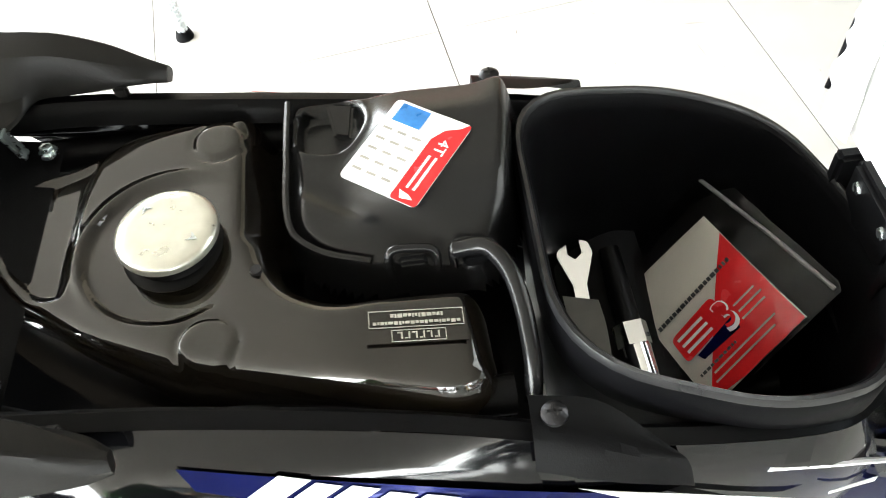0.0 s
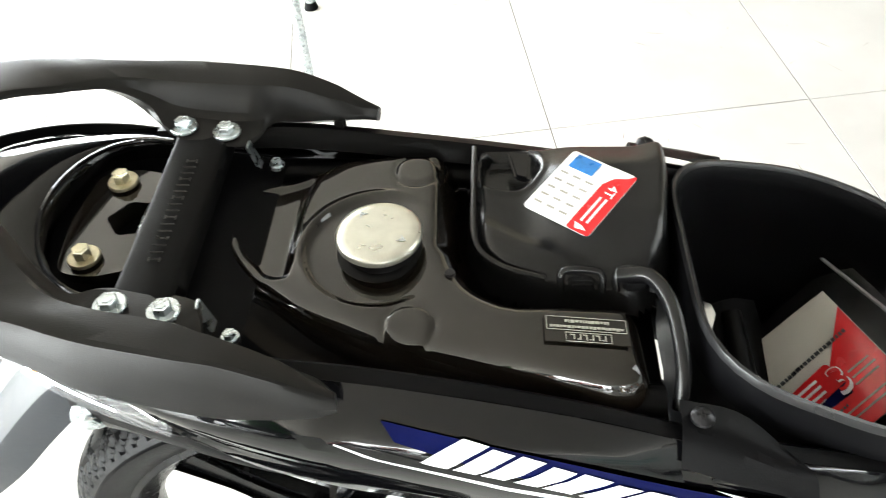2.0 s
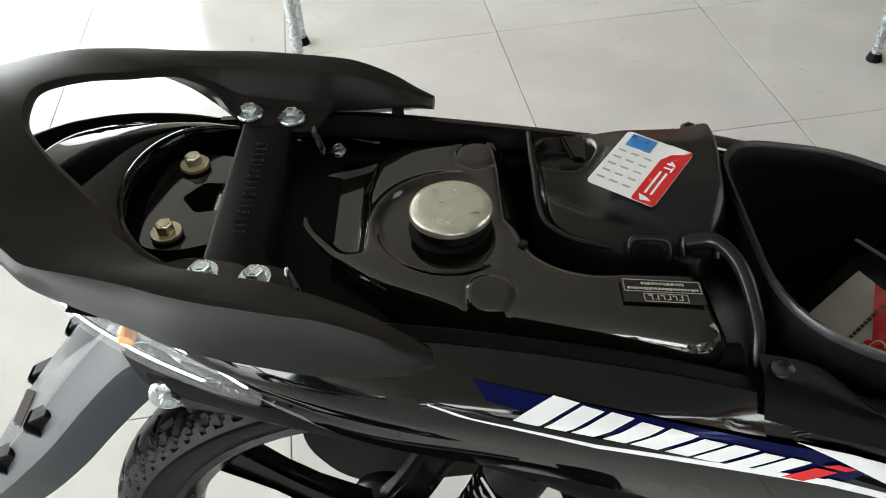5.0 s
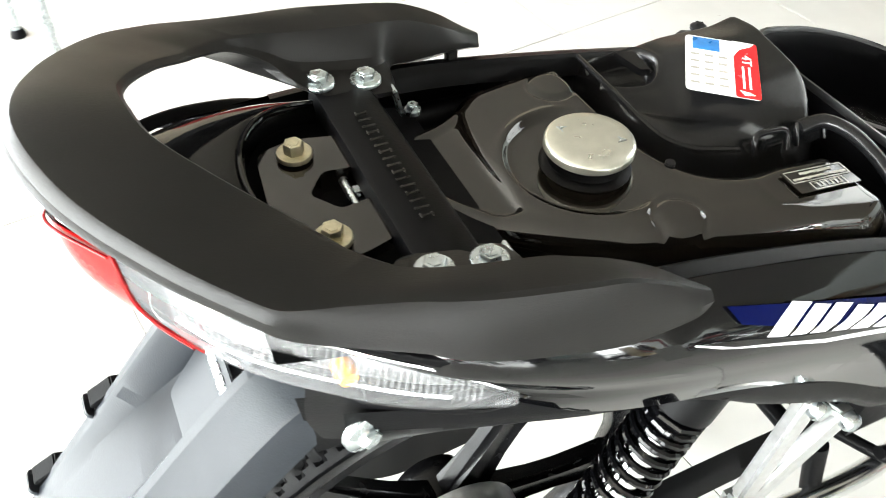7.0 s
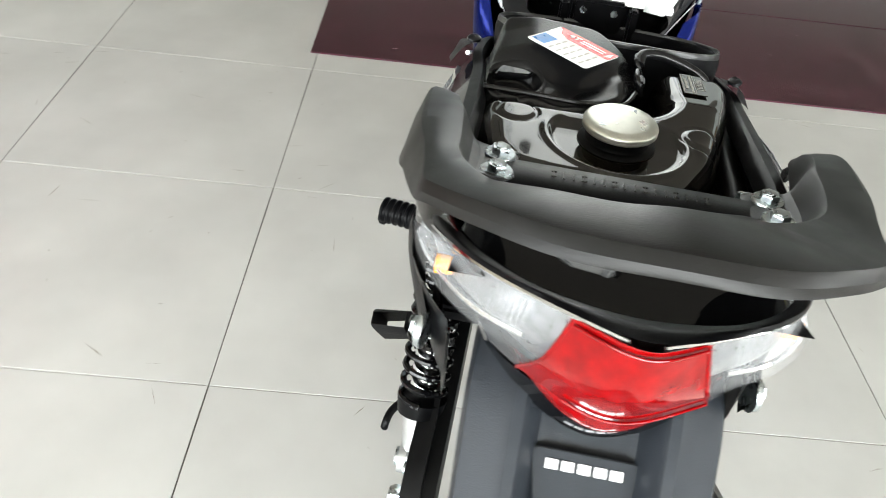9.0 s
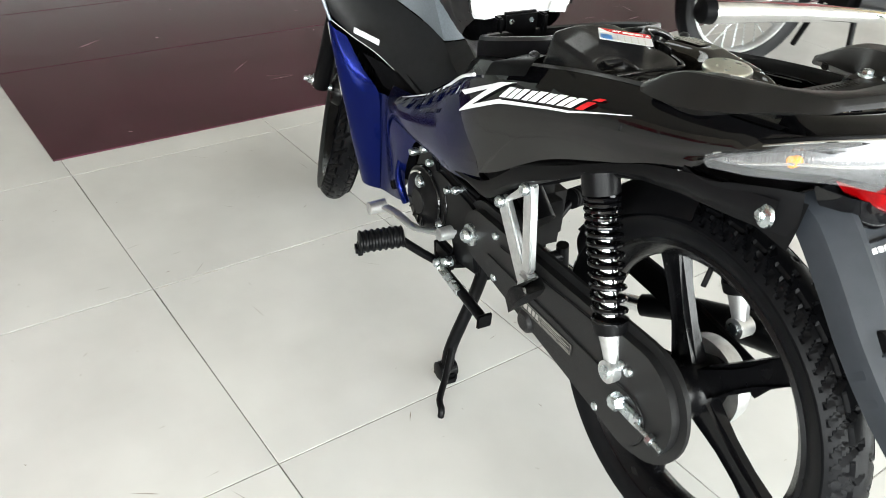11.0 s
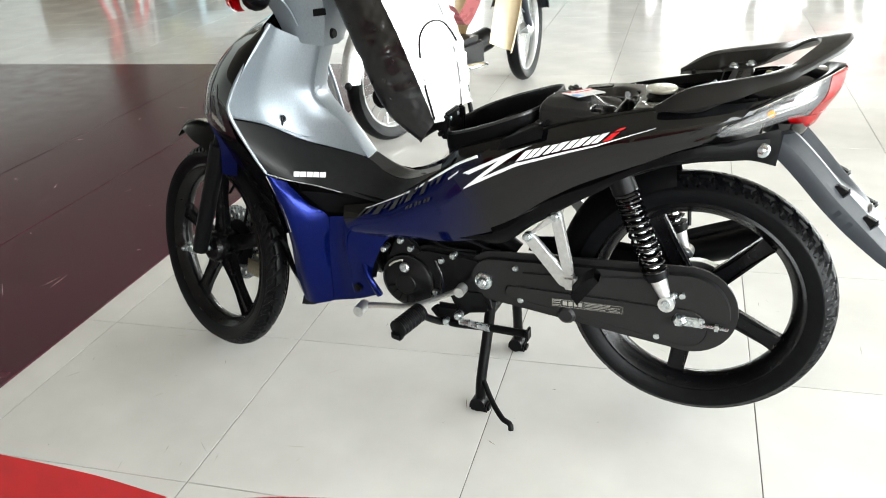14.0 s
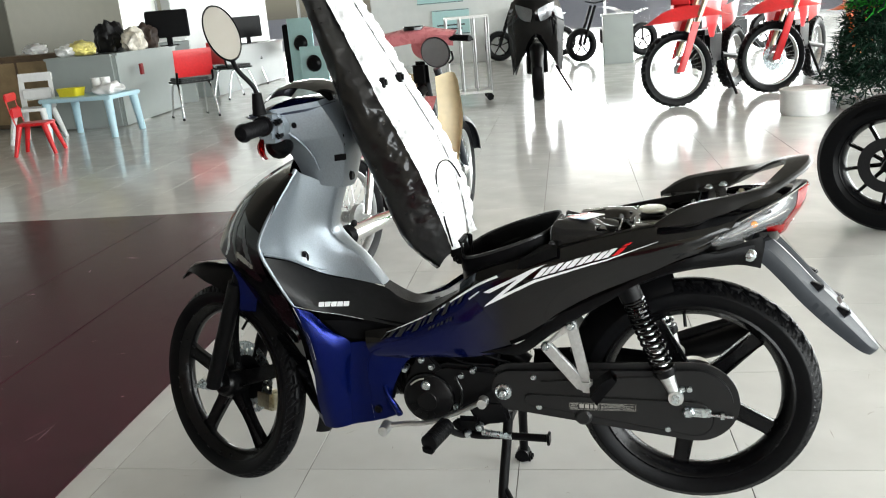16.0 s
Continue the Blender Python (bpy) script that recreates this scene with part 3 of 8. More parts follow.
TOP = [(x, y * 0.955, z) for x, y, z in [(-0.49, 0.104, 0.606), (-0.43, 0.140, 0.650), (-0.30, 0.150, 0.690), (-0.18, 0.140, 0.722), (-0.06, 0.134, 0.748), (0.04, 0.131, 0.764), (0.14, 0.116, 0.774), (0.22, 0.084, 0.792)]]
SHOULDER = [(-0.49, 0.120, 0.584), (-0.43, 0.147, 0.622), (-0.30, 0.155, 0.665), (-0.18, 0.156, 0.693), (-0.06, 0.156, 0.718), (0.04, 0.148, 0.734), (0.12, 0.130, 0.750), (0.205, 0.088, 0.782)]
MIDDLE = [(-0.50, 0.128, 0.520), (-0.42, 0.153, 0.560), (-0.30, 0.158, 0.605), (-0.18, 0.158, 0.640), (-0.08, 0.156, 0.668), (0.0, 0.151, 0.690), (0.05, 0.145, 0.705), (0.088, 0.138, 0.724)]
LOWER = [(-0.50, 0.122, 0.450), (-0.42, 0.140, 0.462), (-0.33, 0.144, 0.500), (-0.20, 0.146, 0.585), (-0.10, 0.147, 0.632), (-0.02, 0.147, 0.660), (0.03, 0.144, 0.680), (0.073, 0.139, 0.708)]
both("side_cover", lambda: side_sheet(TOP, SHOULDER, MIDDLE, LOWER), BLUE_BLACK, bike, "gloss black side cover with a swept decal", 0.005)
LOW2 = [(-0.49, 0.128, 0.436), (-0.42, 0.134, 0.446), (-0.345, 0.136, 0.446), (-0.27, 0.138, 0.500), (-0.17, 0.138, 0.566), (-0.09, 0.136, 0.622), (0.04, 0.128, 0.657), (0.162, 0.108, 0.668)]
LOW1 = [(-0.49, 0.136, 0.448), (-0.42, 0.140, 0.456), (-0.345, 0.142, 0.478), (-0.25, 0.146, 0.550), (-0.14, 0.146, 0.606), (-0.06, 0.144, 0.648), (0.04, 0.143, 0.690), (0.168, 0.110, 0.708)]
both("rear_fender_side", lambda: side_sheet(LOW1, [(x, y + 0.002, (z + w) / 2) for (x, y, z), (_, _, w) in zip(LOW1, LOW2)], LOW2, rows=6), SATIN_BLACK, bike, "satin black lower rear cover")
both("tail_side", lambda: side_sheet([(0.055, 0.138, 0.700), (0.085, 0.135, 0.697), (0.12, 0.126, 0.708), (0.16, 0.110, 0.719), (0.184, 0.095, 0.722)], [(0.05, 0.134, 0.68), (0.09, 0.130, 0.682), (0.13, 0.118, 0.688), (0.16, 0.106, 0.690), (0.186, 0.093, 0.690)], [(0.04, 0.129, 0.658), (0.09, 0.121, 0.662), (0.13, 0.112, 0.664), (0.155, 0.104, 0.665), (0.178, 0.094, 0.666)], rows=8, n=20), SATIN_BLACK, bike)


both("front_side_cover", lambda: side_sheet(
    [(-0.738, 0.119, 0.486), (-0.62, 0.124, 0.512), (-0.56, 0.126, 0.548), (-0.47, 0.128, 0.606), (-0.41, 0.134, 0.640)],
    [(-0.735, 0.131, 0.456), (-0.62, 0.142, 0.480), (-0.56, 0.146, 0.505), (-0.47, 0.151, 0.545), (-0.40, 0.144, 0.580)],
    [(-0.725, 0.128, 0.430), (-0.62, 0.140, 0.440), (-0.56, 0.146, 0.452), (-0.47, 0.152, 0.478), (-0.38, 0.144, 0.520)],
    [(-0.68, 0.118, 0.414), (-0.62, 0.126, 0.422), (-0.56, 0.132, 0.430), (-0.47, 0.138, 0.436), (-0.36, 0.134, 0.455)], rows=10, n=24), BLUE_BLACK, bike, "blue front side cover fading to black")

FS_TOP = [(-0.738, 0.119, 0.486), (-0.62, 0.124, 0.512), (-0.56, 0.126, 0.548), (-0.47, 0.128, 0.606), (-0.41, 0.134, 0.640)]
FS_MID = [(-0.735, 0.131, 0.456), (-0.62, 0.142, 0.480), (-0.56, 0.146, 0.505), (-0.47, 0.151, 0.545), (-0.40, 0.144, 0.580)]


def grey_block(f, w, t0, t1, lean=0.03):
    """A slanting grey print on the front side cover."""
    def at(g, t):
        return spline(FS_TOP, 101)[int(max(0, min(100, g * 100)))].lerp(spline(FS_MID, 101)[int(max(0, min(100, g * 100)))], t) + V(0, 0.0065, 0)
    def make():
        return slab([V(q.x, -q.y, q.z) for q in (at(f, t1), at(f + w, t1), at(f + w + lean, t0), at(f + lean, t0))], V(0, -0.0006, 0))
    return make


for f, w, t0, t1 in ((0.12, 0.02, 0.25, 0.75), (0.17, 0.035, 0.15, 0.62), (0.235, 0.05, 0.12, 0.70), (0.31, 0.03, 0.10, 0.42), (0.36, 0.055, 0.12, 0.62), (0.44, 0.025, 0.10, 0.50), (0.49, 0.05, 0.10, 0.56), (0.565, 0.022, 0.10, 0.36), (0.61, 0.045, 0.10, 0.52), (0.69, 0.02, 0.10, 0.34), (0.74, 0.03, 0.10, 0.40)):
    both("cover_print", grey_block(f, w, t0, t1, 0.05), PRINT_GREY, bike)
for k in range(6):
    both("cover_print", grey_block(0.50 + 0.035 * k, 0.022, 0.78, 0.92, 0.012), PRINT_GREY, bike)

# leg shield, step-through cover and front cowl
both("leg_shield", lambda: side_sheet(
    [(-0.868, 0.12, 0.900), (-0.905, 0.175, 0.820), (-0.928, 0.200, 0.770), (-0.941, 0.213, 0.735), (-0.946, 0.217, 0.713)],
    [(-0.870, 0.096, 0.885), (-0.906, 0.128, 0.802), (-0.922, 0.140, 0.752), (-0.926, 0.142, 0.712), (-0.915, 0.128, 0.671)],
    [(-0.834, 0.058, 0.855), (-0.872, 0.072, 0.762), (-0.880, 0.076, 0.722), (-0.878, 0.074, 0.682), (-0.858, 0.062, 0.617)],
    [(-0.808, 0.042, 0.840), (-0.845, 0.042, 0.738), (-0.832, 0.040, 0.692), (-0.808, 0.036, 0.652), (-0.790, 0.032, 0.592)],
    [(-0.803, 0.030, 0.836), (-0.837, 0.028, 0.724), (-0.808, 0.026, 0.684), (-0.770, 0.025, 0.648), (-0.716, 0.024, 0.574)], rows=18, n=24), SILVER_PAINT, bike, "silver-grey inner leg shield")
part("leg_shield_bridge", loft([[(-0.803 + d, y * 1.25, 0.836), (-0.837 + d, y * 1.16, 0.724), (-0.808 + d, y * 1.08, 0.684), (-0.770 + d, y * 1.04, 0.648), (-0.716 + d, y, 0.574)] for y, d in ((-0.024, 0.0), (-0.014, 0.003), (0, 0.004), (0.014, 0.003), (0.024, 0.0))], 20, 9, 0.004), SILVER_PAINT, bike)
both("shield_screw", lambda: join(hexbolt((-0.888, -0.095, 0.678), 0.004, 0.004, "y", 1.3), lathe([(0.008, -0.098), (0.0085, -0.095), (0.006, -0.094)], 18, "y", (-0.888, 0, 0.678))), DARK_SCREW, bike)
both("step_cover", lambda: side_sheet(
    [(-0.945, 0.215, 0.708), (-0.914, 0.127, 0.667), (-0.857, 0.061, 0.613), (-0.788, 0.031, 0.588), (-0.714, 0.024, 0.570), (-0.66, 0.028, 0.536), (-0.615, 0.030, 0.529), (-0.56, 0.034, 0.546), (-0.49, 0.050, 0.582)],
    [(-0.932, 0.212, 0.670), (-0.88, 0.135, 0.618), (-0.83, 0.090, 0.578), (-0.765, 0.066, 0.556), (-0.70, 0.056, 0.538), (-0.655, 0.056, 0.523), (-0.615, 0.056, 0.519), (-0.56, 0.072, 0.538), (-0.48, 0.108, 0.584)],
    [(-0.915, 0.200, 0.628), (-0.86, 0.148, 0.580), (-0.81, 0.115, 0.548), (-0.75, 0.096, 0.528), (-0.69, 0.088, 0.513), (-0.65, 0.085, 0.508), (-0.61, 0.085, 0.509), (-0.55, 0.106, 0.542), (-0.48, 0.128, 0.588)],
    [(-0.898, 0.183, 0.580), (-0.85, 0.152, 0.548), (-0.80, 0.128, 0.532), (-0.74, 0.112, 0.514), (-0.69, 0.106, 0.502), (-0.65, 0.106, 0.496), (-0.61, 0.109, 0.502), (-0.55, 0.122, 0.538), (-0.48, 0.131, 0.588)], rows=16, n=48), STEP_BLACK, bike, "matt black step-through cover")
part("step_tunnel", loft([[(-0.714, y * 0.85, 0.571), (-0.66, y, 0.537), (-0.615, y * 1.08, 0.530), (-0.56, y * 1.2, 0.547), (-0.49, y * 1.8, 0.583)] for y in (-0.028, -0.014, 0.014, 0.028)], 24, 8, 0.004), STEP_BLACK, bike)
part("tunnel_screw", lathe([(0.0, 0.002), (0.006, 0.002), (0.007, 0)], 14, "z", (-0.575, -0.02, 0.543)), DARK_SCREW, bike)
both("shield_edge", lambda: tube([(-0.866, -0.125, 0.898), (-0.900, -0.172, 0.832), (-0.927, -0.198, 0.782), (-0.943, -0.214, 0.738), (-0.940, -0.217, 0.715), (-0.925, -0.212, 0.672), (-0.902, -0.199, 0.610), (-0.888, -0.190, 0.575)], [0.006, 0.0075, 0.0085, 0.009, 0.0075, 0.006, 0.005, 0.003], 12, 40), SILVER_PAINT, bike, "rounded silver rim of the leg shield")
both("shield_edge", lambda: tube([(-0.940, -0.205, 0.712), (-0.913, -0.132, 0.676), (-0.886, -0.094, 0.648), (-0.858, -0.066, 0.626), (-0.845, -0.056, 0.622)], [0.003, 0.0055, 0.0065, 0.006, 0.002], 10, 26), SILVER_PAINT, bike, "raised lower border of the leg shield")
both("blue_edge", lambda: tube([(-0.886, -0.196, 0.572), (-0.872, -0.194, 0.536), (-0.856, -0.190, 0.490), (-0.853, -0.180, 0.430)], [0.0012, 0.0022, 0.0022, 0.0008], 8, 20), LABEL_GREY, bike, "bright line along the leg cover")
both("cover_stripe", lambda: tube([(-0.893, -0.186, 0.574), (-0.85, -0.156, 0.550), (-0.80, -0.132, 0.534), (-0.74, -0.116, 0.516)], [0.0006, 0.0026, 0.0022, 0.0004], 8, 24), WHITE_DECAL, bike, "white pinstripe")
both("cover_stripe", lambda: tube([(-0.695, -0.126, 0.480), (-0.62, -0.129, 0.513), (-0.55, -0.133, 0.547), (-0.49, -0.137, 0.585), (-0.43, -0.148, 0.624), (-0.385, -0.153, 0.645)], [0.0006, 0.0024, 0.0030, 0.0036, 0.0042, 0.003], 8, 24), WHITE_DECAL, bike, "white pinstripe")
both("inner_cover", lambda: side_sheet([(-0.87, 0.10, 0.53), (-0.76, 0.10, 0.52), (-0.62, 0.10, 0.50)], [(-0.87, 0.095, 0.40), (-0.76, 0.098, 0.40), (-0.66, 0.095, 0.40)], [(-0.86, 0.09, 0.26), (-0.76, 0.09, 0.27), (-0.69, 0.088, 0.29)], rows=6, n=8), MATT_BLACK, bike)
both("blue_leg_cover", lambda: side_sheet(
    [(-0.898, 0.186, 0.580), (-0.884, 0.184, 0.530), (-0.872, 0.176, 0.470), (-0.872, 0.160, 0.395), (-0.882, 0.142, 0.300), (-0.880, 0.122, 0.214)],
    [(-0.886, 0.196, 0.578), (-0.868, 0.195, 0.530), (-0.852, 0.188, 0.470), (-0.848, 0.172, 0.395), (-0.852, 0.150, 0.300), (-0.855, 0.128, 0.213)],
    [(-0.870, 0.190, 0.566), (-0.843, 0.184, 0.522), (-0.826, 0.174, 0.466), (-0.824, 0.160, 0.395), (-0.830, 0.142, 0.300), (-0.836, 0.124, 0.214)],
    [(-0.858, 0.178, 0.558), (-0.822, 0.160, 0.502), (-0.795, 0.146, 0.452), (-0.800, 0.138, 0.390), (-0.812, 0.126, 0.300), (-0.822, 0.116, 0.215)],
    [(-0.852, 0.170, 0.552), (-0.812, 0.148, 0.492), (-0.777, 0.134, 0.462), (-0.790, 0.120, 0.390), (-0.802, 0.112, 0.300), (-0.808, 0.108, 0.217)], rows=20, n=32), BLUE_PAINT, bike, "deep blue lower leg cover")
both("blue_rear_face", lambda: side_sheet(
    [(-0.782, 0.130, 0.456), (-0.794, 0.120, 0.390), (-0.806, 0.111, 0.300), (-0.812, 0.107, 0.216)],
    [(-0.760, 0.124, 0.458), (-0.768, 0.115, 0.385), (-0.780, 0.106, 0.300), (-0.780, 0.104, 0.222)],
    [(-0.728, 0.126, 0.462), (-0.738, 0.122, 0.385), (-0.748, 0.110, 0.300), (-0.745, 0.106, 0.230)], rows=10, n=18), BLUE_PAINT, bike)
both("leg_pocket", lambda: side_sheet([(-0.838, 0.140, 0.520), (-0.775, 0.110, 0.508), (-0.700, 0.100, 0.488)], [(-0.815, 0.118, 0.480), (-0.765, 0.102, 0.470), (-0.700, 0.098, 0.468)], [(-0.800, 0.112, 0.462), (-0.760, 0.104, 0.458), (-0.700, 0.098, 0.456)], rows=6, n=10), MATT_BLACK, bike, "black hollow behind the leg cover")
both("cover_lip", lambda: tube([(-0.60, -0.134, 0.444), (-0.67, -0.134, 0.452), (-0.715, -0.131, 0.438), (-0.738, -0.127, 0.405), (-0.744, -0.117, 0.35), (-0.745, -0.109, 0.285)], [0.003, 0.005, 0.006, 0.005, 0.004, 0.002], 12, 28), BLUE_PAINT, bike)
both("cover_hole", lambda: lathe([(0.0, -0.113), (0.007, -0.113), (0.010, -0.116), (0.011, -0.108)], 18, "y", (-0.730, 0, 0.268)), MATT_BLACK, bike)
both("cover_tab", lambda: tube([(-0.706, -0.112, 0.340), (-0.695, -0.122, 0.315), (-0.680, -0.122, 0.288), (-0.672, -0.112, 0.258)], [0.006, 0.009], 10, 12), BLUE_PAINT, bike)
both("blue_lower_cover", lambda: side_sheet(
    [(-0.745, 0.126, 0.445), (-0.71, 0.124, 0.452), (-0.67, 0.122, 0.452), (-0.60, 0.118, 0.434)],
    [(-0.745, 0.124, 0.39), (-0.70, 0.124, 0.39), (-0.67, 0.122, 0.395), (-0.64, 0.118, 0.405)],
    [(-0.748, 0.112, 0.31), (-0.72, 0.114, 0.30), (-0.705, 0.112, 0.30), (-0.692, 0.108, 0.30)],
    [(-0.745, 0.106, 0.231), (-0.715, 0.108, 0.240), (-0.695, 0.106, 0.247), (-0.674, 0.104, 0.254)], rows=10, n=14), BLUE_PAINT, bike)
COWL = [[(-0.93, 0.0, 0.905), (-1.04, 0.0, 0.845), (-1.12, 0.0, 0.774), (-1.18, 0.0, 0.690)],
        [(-0.90, 0.08, 0.900), (-1.01, 0.085, 0.838), (-1.09, 0.08, 0.765), (-1.15, 0.055, 0.675)],
        [(-0.875, 0.14, 0.895), (-0.955, 0.165, 0.820), (-1.02, 0.165, 0.745), (-1.07, 0.13, 0.66)],
        [(-0.862, 0.15, 0.893), (-0.908, 0.19, 0.81), (-0.946, 0.216, 0.718), (-0.938, 0.212, 0.66)]]
both("cowl_side", lambda: side_sheet(*COWL, rows=16, n=22), GLOSS_BLACK, bike, "gloss black front cowl with grey stripes")
both("cowl_lower", lambda: side_sheet(
    [(-1.18, 0.0, 0.690), (-1.15, 0.055, 0.675), (-1.07, 0.13, 0.66), (-0.938, 0.212, 0.66)],
    [(-1.15, 0.0, 0.63), (-1.11, 0.06, 0.61), (-1.03, 0.12, 0.59), (-0.905, 0.185, 0.582)],
    [(-1.07, 0.0, 0.50), (-1.04, 0.07, 0.49), (-0.97, 0.12, 0.48), (-0.888, 0.172, 0.47)],
    [(-1.00, 0.0, 0.33), (-0.98, 0.06, 0.32), (-0.94, 0.09, 0.29), (-0.882, 0.12, 0.214)], rows=12, n=14), GLOSS_BLACK, bike)

# steering head, handlebar cover, grips, mirrors
head = part("handlebar_cover", loft([
    [(-0.885 + 0.0, -0.045, 0.86), (-0.915, -0.055, 0.93), (-0.965, -0.08, 0.985), (-0.985, -0.10, 1.03)],
    [(-0.83, -0.062, 0.845), (-0.845, -0.085, 0.93), (-0.875, -0.125, 0.99), (-0.90, -0.15, 1.045)],
    [(-0.785, -0.045, 0.835), (-0.762, -0.065, 0.93), (-0.77, -0.085, 0.99), (-0.80, -0.10, 1.055)],
    [(-0.775, 0, 0.833), (-0.748, 0, 0.935), (-0.755, 0, 0.995), (-0.785, 0, 1.06)],
    [(-0.785, 0.045, 0.835), (-0.762, 0.065, 0.93), (-0.77, 0.085, 0.99), (-0.80, 0.10, 1.055)],
    [(-0.83, 0.062, 0.845), (-0.845, 0.085, 0.93), (-0.875, 0.125, 0.99), (-0.90, 0.15, 1.045)],
    [(-0.885, 0.045, 0.86), (-0.915, 0.055, 0.93), (-0.965, 0.08, 0.985), (-0.985, 0.10, 1.03)],
    [(-0.90, 0, 0.865), (-0.935, 0, 0.935), (-0.99, 0, 0.985), (-1.01, 0, 1.03)]], 16, 0, 0.0, True), SILVER_PAINT, bike, "silver-grey handlebar cover")
part("dash", loft([[(-1.000, y * 0.7, 1.025), (-0.962, y, 1.052 - abs(y) * 0.22), (-0.89, y * 1.15, 1.070 - abs(y) * 0.30), (-0.82, y, 1.064 - abs(y) * 0.22), (-0.782, y * 0.85, 1.045)] for y in (-0.13, -0.10, -0.05, 0.05, 0.10, 0.13)], 16, 12, 0.012), NAVY_DECAL, head, "dark blue upper handlebar cover")
part("speedometer", loft([[(-0.955, y * 0.9, 1.066 - abs(y) * 0.2), (-0.925, y, 1.094 - abs(y) * 0.2), (-0.865, y * 1.05, 1.104 - abs(y) * 0.2), (-0.805, y * 0.9, 1.088 - abs(y) * 0.2), (-0.785, y * 0.8, 1.050)] for y in (-0.085, -0.04, 0.04, 0.085)], 12, 9, 0.004), GLOSS_BLACK, head, "glossy black speedometer glass")
part("steering_boot", tube([(-0.85, 0, 0.80), (-0.845, 0, 0.865)], 0.034, 20), MATT_BLACK, bike)
for s in (-1, 1):
    bar = part("handlebar", tube([(-0.905, s * 0.12, 1.015), (-0.885, s * 0.22, 1.018), (-0.865, s * 0.345, 1.022)], 0.0105, 12, 8), SATIN_BLACK, bike)
    part("grip", tube([V(-0.884, s * 0.225, 1.018).lerp(V(-0.866, s * 0.335, 1.022), k / 36) for k in range(37)], [0.0182 if k % 3 == 1 else 0.0168 for k in range(37)], 18), MATT_BLACK, bar, "ribbed black rubber grip")
    part("grip_end", lathe([(0.0, s * 0.018), (0.014, s * 0.016), (0.02, s * 0.006), (0.02, 0), (0.012, -s * 0.004)], 18, "y", (-0.8655, s * 0.338, 1.022)), MATT_BLACK, bar)
    part("switch_box", box(-0.885, s * 0.185, 1.008, 0.052, 0.05, 0.066, 0.012), SILVER_PAINT, bar)
    part("cover_arm", tube([(-0.915, s * 0.06, 0.985), (-0.905, s * 0.12, 1.000), (-0.888, s * 0.178, 1.008)], [0.044, 0.036, 0.032], 20, 14), SILVER_PAINT, bar, "silver cover running out to the switches")
    part("switch", join(box(-0.862, s * 0.19, 1.022, 0.014, 0.028, 0.014, 0.004), box(-0.862, s * 0.19, 0.992, 0.012, 0.026, 0.016, 0.004)), SATIN_BLACK, bar)
    part("switch_collar", tube([(-0.887, s * 0.212, 1.018), (-0.884, s * 0.224, 1.018)], 0.023, 18), SATIN_BLACK, bar)
    if s < 0:
        mir = part("mirror", tube([(-0.905, s * 0.19, 1.03), (-0.905, s * 0.19, 1.075), (-0.905, s * 0.195, 1.10), (-0.93, s * 0.22, 1.15), (-0.925, s * 0.25, 1.20)], 0.0055, 10, 20), SATIN_BLACK, bike, "black rear-view mirror on a thin stem")
        part("mirror_boot", lathe([(0.0, 0.03), (0.011, 0.03), (0.014, 0.0), (0.016, -0.02), (0.0, -0.02)], 14, "z", (-0.905, s * 0.19, 1.06)), MATT_BLACK, mir)
        mm = frame_matrix((-0.925, s * 0.27, 1.225), (0.55, 0.83, 0.0), (-0.36, 0.24, 0.90))
        shell = lathe([(0.0, -0.022), (0.5, -0.018), (0.85, -0.008), (1.0, 0.004), (0.97, 0.008), (0.93, 0.006)], 36, "z")
        shell.transform(mm @ Matrix.Diagonal((0.04, 0.066, 1, 1)))
        part("mirror_shell", shell, SATIN_BLACK, mir)
        gl = lathe([(0.0, 0.0055), (0.94, 0.0055)], 36, "z")
        gl.transform(mm @ Matrix.Diagonal((0.04, 0.066, 1, 1)))
        part("mirror_glass", gl, material("mirror_glass", (0.9, 0.9, 0.9), 0.02, metal=1.0, scale=5, vary=0.02, rough_vary=0.01), mir, "silvered mirror glass")
part("front_indicator", loft([[(-0.955, -0.085 - d, 0.945 + h), (-0.948, -0.125 - d, 0.950 + h), (-0.930, -0.165 - d, 0.958 + h * 0.7)] for d, h in ((0.0, 0.026), (0.012, 0.014), (0.012, -0.014), (0.0, -0.026))], 12, 8, 0.012), RED_LENS, bike, "red front lamp lens under the handlebar cover")
part("indicator_body", tube([(-0.93, -0.07, 0.95), (-0.905, -0.10, 0.955), (-0.895, -0.14, 0.965)], [0.034, 0.030, 0.018], 14, 10), SATIN_BLACK, bike)

# the open seat, wrapped in clear film
seat = part("seat", loft([
    [(-0.505, y * 0.72, 0.690), (-0.522, y * 0.95, 0.78), (-0.562, y * 1.05, 0.90), (-0.638, y * 0.97, 1.05), (-0.723, y * 0.78, 1.22), (-0.783, y * 0.65, 1.34)] for y in (-0.12, -0.06, 0, 0.06, 0.12)], 24, 9, 0.008), WHITE_PLASTIC, bike, "open seat, white base side up, wrapped in film")
SEAT_L = [(-0.507, 0.086, 0.688), (-0.525, 0.114, 0.78), (-0.565, 0.126, 0.90), (-0.641, 0.116, 1.05), (-0.726, 0.094, 1.22), (-0.786, 0.078, 1.34)]
SEAT_F = [(-0.545, 0.08, 0.640), (-0.605, 0.112, 0.715), (-0.653, 0.126, 0.84), (-0.718, 0.124, 1.01), (-0.778, 0.112, 1.20), (-0.822, 0.1, 1.33)]
